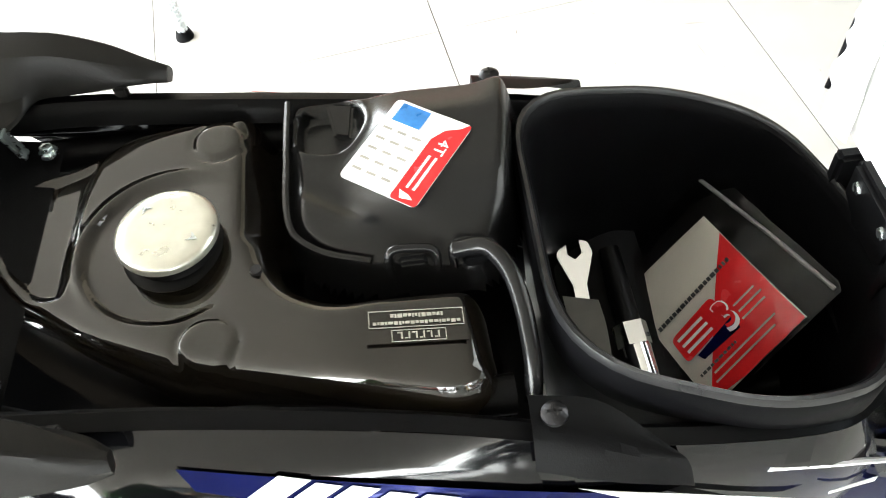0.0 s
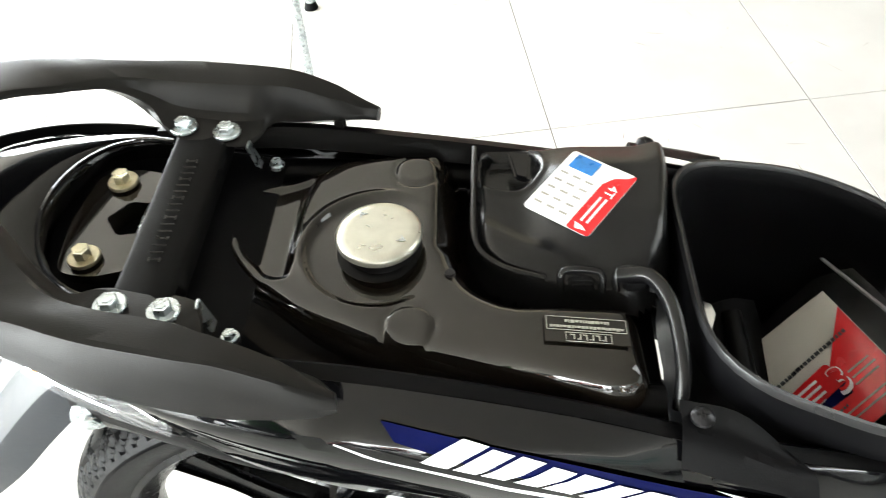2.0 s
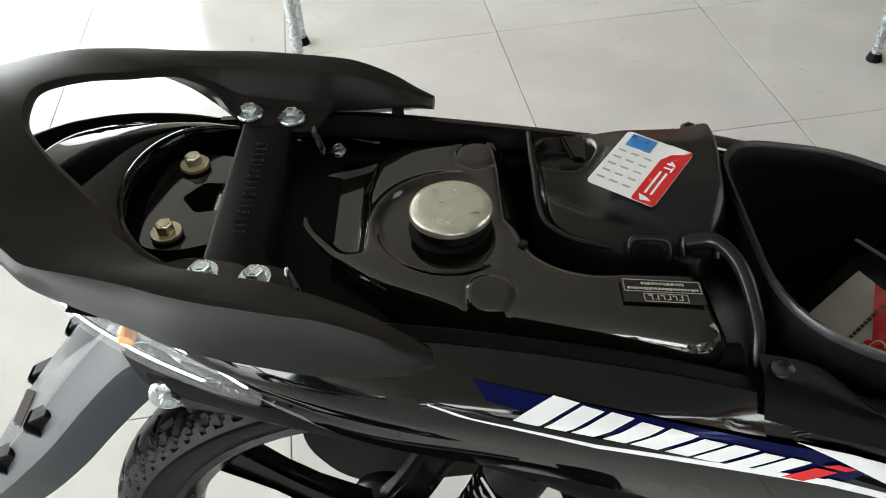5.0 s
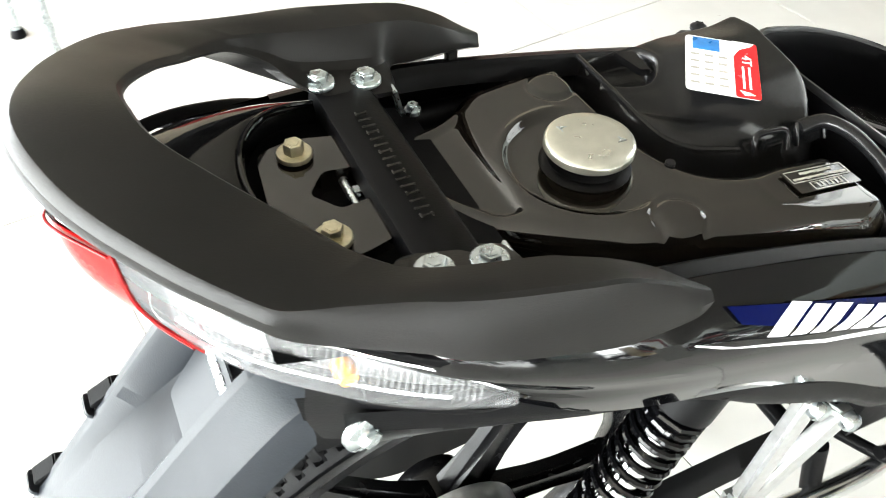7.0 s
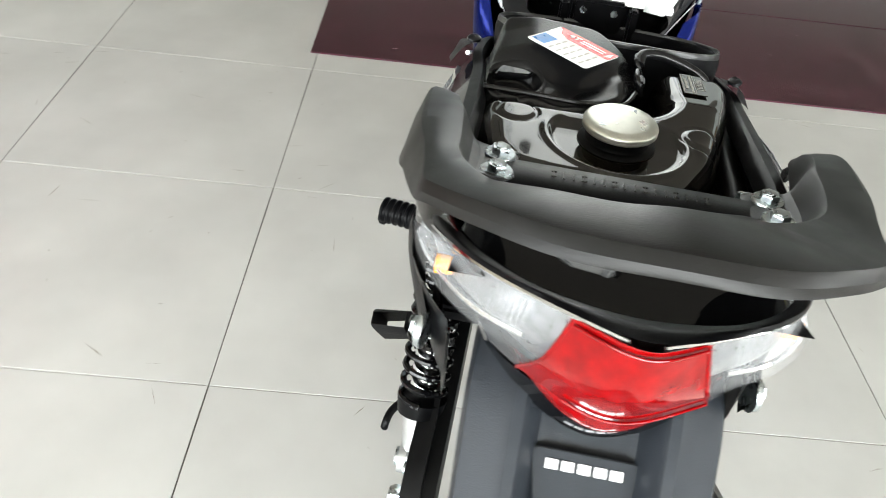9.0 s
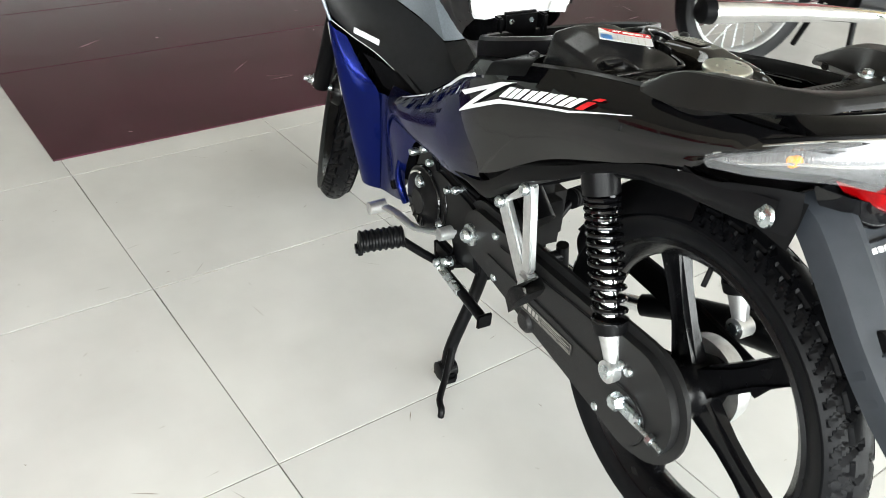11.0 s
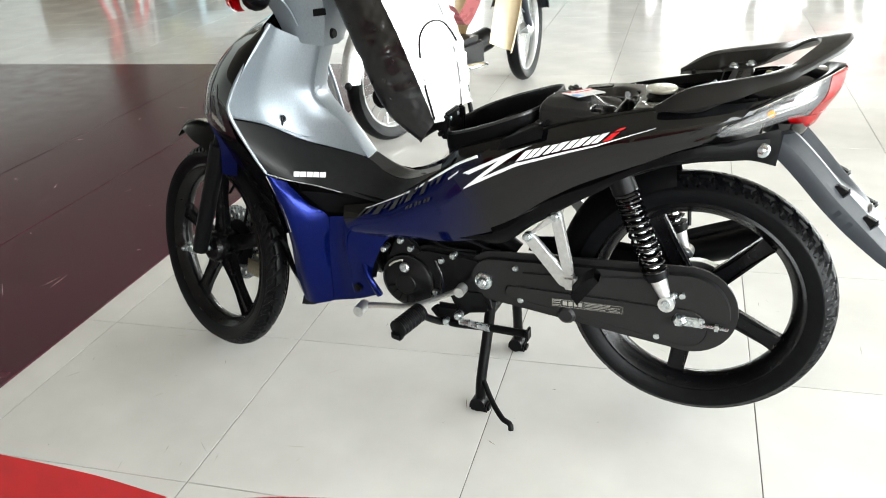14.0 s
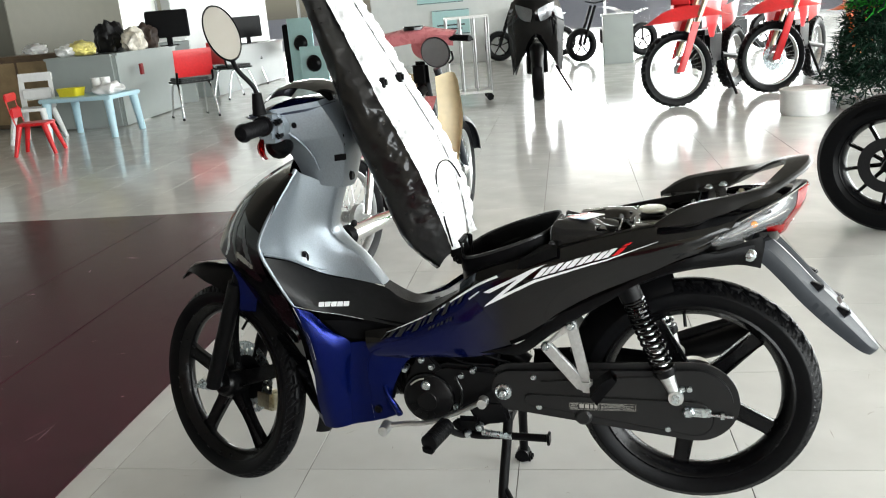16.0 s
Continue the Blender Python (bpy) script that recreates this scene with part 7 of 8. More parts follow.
# marks on the leg shield and step cover
for k in range(5):
    f0, f1 = k / 5 + 0.01, (k + 1) / 5 - 0.025
    a, b = V(-0.836, -0.1605, 0.564).lerp(V(-0.763, -0.1385, 0.560), f0), V(-0.836, -0.1605, 0.564).lerp(V(-0.763, -0.1385, 0.560), f1)
    up = V(0.0035, -0.001, 0.0125)
    part("maker_mark", slab([a, b, b + up, a + up], V(-0.0004, -0.0016, 0)), WHITE_DECAL, bike)
for s in (-1, 1):
    part("shield_screw", lathe([(0, 0.003), (0.006, 0.003), (0.010, 0.0005), (0.010, -0.002), (0, -0.002)], 18, "x", (0, 0, 0)), SATIN_BLACK, bike).matrix_basis = Matrix.Translation((-0.852, s * 0.152, 0.69)) @ pose(0, 0, 0, 0, 0, -35 * s)
for s in (-1, 1):
    part("head_crease", tube([(-0.905, s * 0.150, 1.020), (-0.862, s * 0.118, 0.975), (-0.838, s * 0.090, 0.930), (-0.830, s * 0.072, 0.885)], [0.003, 0.006, 0.006, 0.002], 10, 20), SILVER_PAINT, head)
    part("head_screw", lathe([(0, 0.002), (0.005, 0.002), (0.007, 0)], 14, "y", (-0.852, s * 0.128 - (0.004 if s < 0 else 0), 1.005)), MATT_BLACK, head)
part("ignition_lock", lathe([(0, 0.006), (0.010, 0.006), (0.012, 0.0)], 20, "x", (-0.760, -0.045, 0.865)), SATIN_BLACK, bike)
for k, z in enumerate((0.905, 0.930, 0.952)):
    part("column_label", slab([(-0.7905, -0.0655 - 0.0006 * k, z), (-0.762, -0.0585, z + 0.002), (-0.760, -0.0615, z + 0.018), (-0.788, -0.0685, z + 0.016)], V(0.001, -0.0015, 0)), SATIN_BLACK, bike)

# ---- things round the motorcycle ----


def visitor_chair(m, label):
    """Red shell back, black seat pad, chrome legs; the front is local -y."""
    ch = thing("visitor_chair", label, "chair", m, "red and black visitor chairs")
    part("backrest", loft([[(x, 0.235 - 0.05 * (1 - (x / 0.22) ** 2) * 0.5 + lean, z) for x in (-0.225, -0.15, 0, 0.15, 0.225)] for z, lean in ((0.50, -0.03), (0.58, -0.01), (0.70, 0.01), (0.79, 0.02), (0.818, 0.018))], 18, 14, 0.022), BRIGHT_RED, ch, "red plastic backrest")
    part("seat_shell", slab([(p.x, p.y, 0.425) for p in rounded([(-0.225, -0.22), (0.225, -0.22), (0.21, 0.21), (-0.21, 0.21)], 0.05)], V(0, 0, 0.02), 0.006), SATIN_BLACK, ch, "black seat shell")
    part("seat_pad", slab([(p.x, p.y, 0.445) for p in rounded([(-0.21, -0.21), (0.21, -0.21), (0.195, 0.19), (-0.195, 0.19)], 0.05)], V(0, 0, 0.04), 0.016, 3), BLACK_VINYL, ch, "black vinyl seat pad")
    for s in (-1, 1):
        part("back_bracket", tube([(s * 0.20, 0.10, 0.43), (s * 0.213, 0.20, 0.45), (s * 0.213, 0.235, 0.56)], 0.014, 10, 10), SATIN_BLACK, ch)
        for y in (-0.25, 0.25):
            leg = part("leg", tube([(s * 0.185, y * 0.25, 0.425), (s * 0.195, y * 0.55, 0.38), (s * 0.217, y, 0.012)], 0.0125, 12, 12), CHROME, ch, "chrome tube leg")
            part("foot_cap", lathe([(0, 0.028), (0.014, 0.026), (0.016, 0.0), (0, 0.0)], 12, "z", (s * 0.217, y, 0)), MATT_BLACK, leg)
    part("cross_bar", tube([(-0.19, 0, 0.415), (0.19, 0, 0.415)], 0.011, 10), CHROME, ch)
    return ch


# a row of red seats on one beam, with a pair of chrome legs at each end
bench = thing("waiting_bench", "row of red plastic seats on a chrome frame", "bench", pose(0.255, -1.327, 0, 0, 0, 10))
for k in range(3):
    x0 = -0.235 - 0.49 * k
    part("seat_shell", loft([[(x0 + x * (1.0 if z < 0.68 else 0.985), y, z + (0.02 if z < 0.6 else -0.022 if z > 0.68 else 0.0) * (x / 0.2) ** 2) for x in (-0.230, -0.15, 0, 0.15, 0.230)] for y, z in ((-0.26, 0.41), (-0.22, 0.435), (0.0, 0.425), (0.10, 0.44), (0.145, 0.52), (0.168, 0.60), (0.184, 0.695), (0.188, 0.722))], 20, 26, 0.022), RED_PLASTIC, bench, "moulded red seat shell")
part("beam", box(-0.66, -0.127, 0.395, 1.46, 0.05, 0.04, 0.006), CHROME, bench)
for x in (0.069, -1.381):
    part("cross_bar", tube([(x, -0.377, 0.40), (x, 0.123, 0.40)], 0.0125, 12), CHROME, bench)
    for y in (-0.377, 0.123):
        lg = part("leg", tube([(x, y, 0.405), (x, y, 0.01)], 0.0125, 14), STEEL, bench, "dull chrome tube leg")
        part("foot_cap", lathe([(0, 0.022), (0.015, 0.02), (0.02, 0.004), (0.02, 0.0), (0, 0.0)], 16, "z", (x, y, 0)), MATT_BLACK, lg)
first = visitor_chair(pose(-6.66, 8.45, 0, 0, 0, 228) @ Matrix.Scale(1.14, 4), "red-backed visitor chair with a black seat, at the desk")
for x, y, r in ((-7.4, 10.9, 150), (-8.45, 13.4, 120), (-7.9, 14.8, 160)):
    copy_thing(first, pose(x, y, 0, 0, 0, r))


def spoked_wheel(R, w, parent, m, rim_mat, tyre_mat, label, n=28, knobs=0, name="wheel"):
    """A wire wheel: hub, spokes, rim and tyre."""
    hub = part(name, lathe([(0, 0.05), (0.02, 0.05), (0.04, 0.035), (0.045, 0.03), (0.03, 0.02), (0.03, -0.02), (0.045, -0.03), (0.04, -0.035), (0.02, -0.05), (0, -0.05)], 20), ALLOY, parent, label)
    hub.matrix_basis = m
    rim = R - w * 0.92
    t = [(rim, w * 0.3), (rim + w * 0.3, w * 0.48), (R - w * 0.28, w * 0.5), (R - w * 0.08, w * 0.3), (R, 0), (R - w * 0.08, -w * 0.3), (R - w * 0.28, -w * 0.5), (rim + w * 0.3, -w * 0.48), (rim, -w * 0.3)]
    ty = lathe(t, 64)
    if knobs:
        for k in range(knobs):
            for j, y in enumerate((-0.36, 0.0, 0.36)):
                a = 2 * math.pi * (k + 0.5 * (j % 2)) / knobs
                rr = R - (0.012 if j != 1 else 0.002)
                b = box(0, 0, 0, 0.015, w * 0.24, 0.017)
                b.transform(Matrix.Rotation(-a, 4, "Y") @ Matrix.Translation((rr, y * w, 0)))
                me = bpy.data.meshes.new("tmp")
                b.to_mesh(me)
                b.free()
                ty.from_mesh(me)
                bpy.data.meshes.remove(me)
    part("tyre", ty, tyre_mat, hub, "knobbly black tyre" if knobs else "black tyre")
    part("rim", lathe([(rim + 0.006, w * 0.3), (rim - 0.004, w * 0.32), (rim - 0.012, w * 0.2), (rim - 0.014, 0), (rim - 0.012, -w * 0.2), (rim - 0.004, -w * 0.32), (rim + 0.006, -w * 0.3)], 56), rim_mat, hub)
    sp = []
    for k in range(n):
        a = 2 * math.pi * k / n
        b = a + (0.5 if k % 2 else -0.5)
        y = 0.03 if k % 4 < 2 else -0.03
        sp.append(tube([(0.038 * math.cos(b), y, 0.038 * math.sin(b)), ((rim - 0.01) * math.cos(a), 0, (rim - 0.01) * math.sin(a))], 0.0018, 5))
    part("spokes", join(*sp), STEEL, hub)
    return hub


# pale leg-shield motorcycle behind, seen from its rear quarter; local +x is its front
PINK = material("salmon_pink_paint", (0.74, 0.25, 0.27), 0.28, coat=0.5, scale=30, vary=0.06)
CREAM = material("cream_plastic", (0.72, 0.6, 0.38), 0.35, scale=30, vary=0.06)
cub = thing("leg_shield_motorcycle", "pink and cream leg-shield motorcycle with wire wheels and chrome muffler", "motorcycle", pose(-1.57, 1.74, 0, 0, 0, 79))
spoked_wheel(0.292, 0.07, cub, pose(0, 0, 0.292), ALLOY, RUBBER, "wire-spoked rear wheel", name="rear_wheel")
spoked_wheel(0.288, 0.066, cub, pose(1.2, -0.03, 0.288, 0, 0, 14), ALLOY, RUBBER, "wire-spoked front wheel", name="front_wheel")
part("drum", lathe([(0, 0.062), (0.05, 0.06), (0.068, 0.045), (0.07, 0.02), (0, 0.02)], 28, "y", (0, -0.1, 0.292)), ALLOY, cub)
mf = part("muffler", tube([(0.62, -0.12, 0.21), (0.50, -0.15, 0.235), (0.0, -0.17, 0.275), (-0.27, -0.178, 0.285)], [0.022, 0.04, 0.05, 0.047], 20, 12), CHROME, cub, "chrome muffler with a black end")
part("muffler_tip", lathe([(0, -0.03), (0.03, -0.03), (0.043, -0.02), (0.048, 0.02), (0, 0.02)], 20, "x", (-0.285, -0.179, 0.286)), MATT_BLACK, mf)
part("frame", loft([[(-0.12, y, 0.52), (0.1, y * 1.2, 0.60), (0.40, y, 0.55), (0.60, y * 0.6, 0.42), (0.95, y * 0.4, 0.75)] for y in (-0.09, -0.05, 0.05, 0.09)], 24, 9, 0.09), PINK, cub, "pink pressed-steel body")
part("rear_mudguard", mudguard(0.33, radians(20), radians(175), 0.07, 0.06), ALLOY, cub).matrix_basis = Matrix.Translation((0, 0, 0.30))
part("saddle", loft([[(-0.05, y, 0.70 - abs(y) * 0.3), (0.15, y * 1.15, 0.735 - abs(y) * 0.25), (0.42, y * 0.8, 0.70 - abs(y) * 0.2)] for y in (-0.12, -0.07, 0, 0.07, 0.12)], 16, 9, 0.06), BLACK_VINYL, cub, "black saddle")
part("engine", join(box(0.55, 0, 0.28, 0.26, 0.20, 0.16, 0.03), tube([(0.62, 0, 0.28), (0.84, 0, 0.30)], 0.06, 18)), ENGINE_BLACK, cub)
for s in (-1, 1):
    part("stand_leg", tube([(0.45, s * 0.09, 0.25), (0.42, s * 0.16, 0.02)], 0.012, 10), SATIN_BLACK, cub)
for s in (-1, 1):
    part("leg_shield", loft([[(0.92, s * 0.05, 0.86), (0.90, s * 0.06, 0.65), (0.80, s * 0.07, 0.42), (0.74, s * 0.08, 0.30)], [(0.96, s * 0.14, 0.88), (0.96, s * 0.16, 0.66), (0.90, s * 0.165, 0.42), (0.84, s * 0.155, 0.24)], [(0.92, s * 0.19, 0.84), (0.90, s * 0.215, 0.64), (0.84, s * 0.20, 0.42), (0.80, s * 0.17, 0.24)]], 18, 10, 0.006), CREAM, cub, "cream plastic leg shield")
    part("grip", tube([(0.86, s * 0.22, 1.02), (0.82, s * 0.36, 1.01)], 0.017, 12), MATT_BLACK, cub)
    part("lever", tube([(0.90, s * 0.19, 1.02), (0.90, s * 0.34, 1.0)], 0.006, 8), SATIN_BLACK, cub)
    part("shock", tube([(0.0, s * 0.11, 0.31), (0.10, s * 0.11, 0.58)], 0.022, 12), CHROME, cub)
part("front_fork", join(*[tube([(1.2, s * 0.06, 0.29), (1.06, s * 0.06, 0.66), (0.97, s * 0.04, 0.9)], 0.022, 10, 8) for s in (-1, 1)]), FENDER_GREY, cub)
part("front_mudguard", mudguard(0.325, radians(10), radians(150), 0.06, 0.05), FENDER_GREY, cub).matrix_basis = Matrix.Translation((1.2, 0, 0.29))
part("handlebar_cover", loft([[(0.86, y, 1.0 - abs(y) * 0.1), (0.84, y * 1.05, 1.06 - abs(y) * 0.1), (0.92, y, 1.09 - abs(y) * 0.15), (1.02, y * 0.7, 1.02)] for y in (-0.24, -0.1, 0, 0.1, 0.24)], 16, 12, 0.02), PINK, cub, "pink handlebar cover")
part("headlamp", lathe([(0, 0.10), (0.06, 0.09), (0.085, 0.04), (0.09, 0.0), (0.07, -0.05), (0, -0.06)], 24, "x", (1.0, 0, 0.98)), PINK, cub)
part("speedometer", lathe([(0, 0.012), (0.05, 0.012), (0.056, 0.006), (0.056, -0.01), (0, -0.01)], 28, "z", (0.87, 0, 1.08)), GLOSS_BLACK, cub)
cm = part("mirror", tube([(0.90, -0.20, 1.04), (0.89, -0.21, 1.00), (0.88, -0.19, 0.98)], 0.006, 8, 8), SATIN_BLACK, cub, "black-backed mirror")
mm = frame_matrix((0.87, -0.12, 1.04), (0.15, 0.98, 0), (-0.1, 0, 0.99))
sh = lathe([(0.0, -0.02), (0.8, -0.016), (1.0, 0.0), (0.95, 0.006), (0.9, 0.004)], 28, "z")
sh.transform(mm @ Matrix.Diagonal((0.098, 0.082, -1, 1)))
part("mirror_shell", sh, SATIN_BLACK, cm)
gl = lathe([(0.0, 0.0045), (0.93, 0.0045)], 28, "z")
gl.transform(mm @ Matrix.Diagonal((0.098, 0.082, -1, 1)))
part("mirror_glass", gl, CHROME, cm)
for ob in cub.children:
    if ob.name.split(".")[0] in ("handlebar_cover", "headlamp", "speedometer", "grip", "lever", "mirror"):
        ob.matrix_basis = Matrix.Translation((-0.09, -0.02, -0.04) if ob.name.startswith("mirror") else (0, 0.03, 0.05)) @ ob.matrix_basis
part("hook", join(tube([(0.86, 0, 0.80), (0.80, 0, 0.78)], 0.03, 12), box(0.89, 0.02, 0.88, 0.04, 0.1, 0.14, 0.02)), SATIN_BLACK, cub)
part("cable", tube([(0.98, 0.22, 0.72), (1.05, 0.34, 0.66), (1.08, 0.33, 0.54), (1.02, 0.24, 0.5)], 0.005, 8, 20), SATIN_BLACK, cub)


# big black scooter facing the camera; local +x is its front
def big_scooter(m):
    t = thing("maxi_scooter", "black maxi scooter with twin headlamps on the showroom floor", "scooter", m)
    part("front_wheel", lathe([(0.13, 0.045), (0.2, 0.06), (0.25, 0.062), (0.275, 0.045), (0.285, 0), (0.275, -0.045), (0.25, -0.062), (0.2, -0.06), (0.13, -0.045)], 48, "y", (0, 0, 0.285)), RUBBER, t, "black front tyre")
    part("rear_wheel", lathe([(0.13, 0.055), (0.2, 0.07), (0.25, 0.072), (0.275, 0.05), (0.285, 0), (0.275, -0.05), (0.25, -0.072), (0.2, -0.07), (0.13, -0.055)], 48, "y", (-1.45, 0, 0.285)), RUBBER, t)
    part("mudguard", mudguard(0.31, radians(15), radians(160), 0.075, 0.06), SATIN_BLACK, t).matrix_basis = Matrix.Translation((0, 0, 0.29))
    for s in (-1, 1):
        part("fork", tube([(0, s * 0.085, 0.285), (-0.2, s * 0.085, 0.75)], 0.025, 10), SATIN_BLACK, t)
        part("front_panel", loft([[(0.08, s * 0.0, 1.02), (0.14, s * 0.0, 0.88), (0.10, s * 0.0, 0.70), (-0.02, s * 0.02, 0.62)], [(0.02, s * 0.14, 1.05), (0.06, s * 0.16, 0.90), (0.0, s * 0.17, 0.68), (-0.08, s * 0.16, 0.42)], [(-0.12, s * 0.24, 1.0), (-0.12, s * 0.29, 0.82), (-0.16, s * 0.28, 0.6), (-0.22, s * 0.26, 0.26)]], 16, 10, 0.01), GLOSS_BLACK, t, "gloss black front panel")
        part("headlamp", loft([[(0.125, s * 0.03, 0.92), (0.13, s * 0.03, 0.87), (0.115, s * 0.05, 0.80)], [(0.09, s * 0.13, 0.96), (0.10, s * 0.13, 0.89), (0.09, s * 0.12, 0.82)], [(0.0, s * 0.2, 0.98), (0.03, s * 0.19, 0.92), (0.06, s * 0.16, 0.85)]], 10, 8, 0.012), REFLECTOR, t, "clear headlamp")
        part("floor_panel", loft([[(-0.2, s * 0.25, 0.55), (-0.6, s * 0.26, 0.42), (-1.3, s * 0.2, 0.6)], [(-0.2, s * 0.24, 0.28), (-0.6, s * 0.24, 0.22), (-1.3, s * 0.16, 0.42)]], 14, 6, 0.02), SATIN_BLACK, t)
        part("mirror", join(tube([(-0.05, s * 0.2, 1.1), (-0.05, s * 0.36, 1.28)], 0.01, 8), box(-0.05, s * 0.4, 1.32, 0.03, 0.15, 0.09, 0.015)), SATIN_BLACK, t)
    part("windscreen", loft([[(0.0, -0.16, 1.05), (-0.06, -0.18, 1.2), (-0.14, -0.15, 1.36)], [(0.05, 0, 1.05), (0.0, 0, 1.22), (-0.1, 0, 1.40)], [(0.0, 0.16, 1.05), (-0.06, 0.18, 1.2), (-0.14, 0.15, 1.36)]], 12, 10, 0.005), GLOSS_BLACK, t, "smoked windscreen")
    part("saddle", loft([[(-0.55, y, 0.76), (-0.9, y * 1.2, 0.80), (-1.4, y, 0.92)] for y in (-0.16, -0.08, 0.08, 0.16)], 14, 8, 0.1), BLACK_VINYL, t)
    part("side_stand", tube([(-0.6, 0.2, 0.3), (-0.55, 0.36, 0.015)], 0.012, 8), SATIN_BLACK, t)
    return t


big_scooter(pose(-1.80, 8.42, 0, 0, 0, -80) @ Matrix.Scale(1.18, 4))


# red off-road bikes, front wheels turned
ORANGE = material("orange_plastic", (0.75, 0.16, 0.01), 0.35, vary=0.06)


def off_road(m, steer, mat, label, knobs=30, rim=ALLOY):
    t = thing("off_road_motorcycle", label, "motorcycle", m, "off-road motorcycles")
    fw = pose(0, 0, 0.345, 0, 0, steer)
    spoked_wheel(0.345, 0.085, t, fw, rim, RUBBER, "wire wheel with a white rim", 32, knobs, "front_wheel")
    spoked_wheel(0.325, 0.11, t, pose(-1.42, 0, 0.325), rim, RUBBER, "wire rear wheel", 32, knobs, "rear_wheel")
    fk = part("fork", join(*[tube([(0, s * 0.085, 0), (-0.28, s * 0.085, 0.72)], 0.024, 12) for s in (-1, 1)]), BRASS_ZINC, t, "gold fork legs")
    fk.matrix_basis = fw
    for s in (-1, 1):
        g = part("fork_guard", loft([[(0.03, s * 0.07, -0.02), (-0.06, s * 0.075, 0.2), (-0.13, s * 0.08, 0.42)], [(0.045, s * 0.105, -0.02), (-0.03, s * 0.115, 0.2), (-0.10, s * 0.12, 0.42)], [(-0.02, s * 0.125, -0.02), (-0.10, s * 0.125, 0.2), (-0.17, s * 0.12, 0.42)]], 10, 7, 0.005), mat, t, "fork guard")
        g.matrix_basis = fw
    part("disc", lathe([(0.06, 0.06), (0.12, 0.06), (0.12, 0.064), (0.06, 0.064)], 32, "y", closed=True), STEEL, t).matrix_basis = fw
    mg = part("front_mudguard", loft([[(0.30, y * 0.5, 0.42), (0.10, y, 0.53 - abs(y)), (-0.2, y * 1.1, 0.56 - abs(y)), (-0.5, y, 0.46)] for y in (-0.1, -0.05, 0, 0.05, 0.1)], 20, 9, 0.005), mat, t, "high front mudguard")
    mg.matrix_basis = fw
    for s in (-1, 1):
        part("shroud", loft([[(-0.22, s * 0.14, 0.98), (-0.5, s * 0.17, 1.0), (-0.8, s * 0.12, 0.92)], [(-0.25, s * 0.17, 0.8), (-0.5, s * 0.19, 0.78), (-0.75, s * 0.12, 0.8)], [(-0.38, s * 0.16, 0.6), (-0.5, s * 0.16, 0.6), (-0.6, s * 0.12, 0.68)]], 12, 8, 0.006), mat, t, "tank shroud")
        part("side_panel", loft([[(-0.85, s * 0.1, 0.86), (-1.2, s * 0.11, 0.9), (-1.5, s * 0.06, 0.98)], [(-0.85, s * 0.1, 0.62), (-1.15, s * 0.12, 0.7), (-1.45, s * 0.06, 0.88)]], 10, 6, 0.006), mat, t)
    part("saddle", loft([[(-0.55, y, 1.0), (-0.95, y * 1.1, 0.93), (-1.55, y, 1.0)] for y in (-0.08, -0.03, 0.03, 0.08)], 14, 7, 0.06), BLACK_VINYL, t)
    part("engine", box(-0.65, 0, 0.48, 0.4, 0.24, 0.36, 0.05), ENGINE_BLACK, t)
    part("frame", join(tube([(-0.28, 0, 1.0), (-0.4, 0, 0.6), (-0.5, 0, 0.32), (-0.85, 0, 0.3), (-0.95, 0, 0.6)], 0.025, 10, 16), tube([(-0.9, 0.08, 0.4), (-1.42, 0.09, 0.325)], 0.025, 8), tube([(-0.9, -0.08, 0.4), (-1.42, -0.09, 0.325)], 0.025, 8)), SATIN_BLACK, t)
    part("handlebar", tube([(-0.32, -0.4, 1.2), (-0.3, -0.15, 1.17), (-0.3, 0.15, 1.17), (-0.32, 0.4, 1.2)], 0.012, 8, 12), SATIN_BLACK, t)
    part("headlamp_shroud", box(-0.12, 0, 1.02, 0.06, 0.22, 0.26, 0.05), mat, t)
    part("side_stand", tube([(-0.8, 0.12, 0.4), (-0.8, 0.28, 0.012)], 0.014, 8), SATIN_BLACK, t)
    return t


off_road(pose(-0.14, 7.3, 0, 0, 0, -112) @ Matrix.Scale(1.12, 4), -44, BRIGHT_RED, "red off-road motorcycle with a white-rimmed front wheel")
off_road(pose(0.84, 8.1, 0, 0, 0, -112) @ Matrix.Scale(1.12, 4), -44, BRIGHT_RED, "red off-road motorcycle with gold forks")
off_road(pose(1.85, 8.6, 0, 0, 0, -100), 48, ORANGE, "orange motorcycle behind a decorated tree", 0, WHEEL_BLACK)

# street bike at the edge of the floor: broad black wheel
street = thing("street_motorcycle", "black street motorcycle with a broad cast wheel", "motorcycle", pose(0.95, 2.50, 0, 0, 0, -22))
sw = wheel("front_wheel", 0.335, 0.13, 0.225, street, pose(0, 0, 0.335), "black cast wheel with thin spokes", 10, 0.2, 30, 0.45)
part("brake_disc", lathe([(0.08, -0.062), (0.135, -0.062), (0.135, -0.066), (0.08, -0.066)], 40, closed=True), DARK_SCREW, sw)
part("mudguard", mudguard(0.345, radians(35), radians(140), 0.085, 0.06), MATT_BLACK, street).matrix_basis = Matrix.Translation((0, 0, 0.32))
part("fork", join(*[tube([(0, s * 0.1, 0.315), (0.34, s * 0.1, 1.0)], 0.03, 12) for s in (-1, 1)]), SATIN_BLACK, street)
part("body", loft([[(0.35, y, 0.95), (0.7, y * 1.5, 1.0), (1.1, y, 0.85)] for y in (-0.12, 0, 0.12)], 12, 8, 0.25), SATIN_BLACK, street)
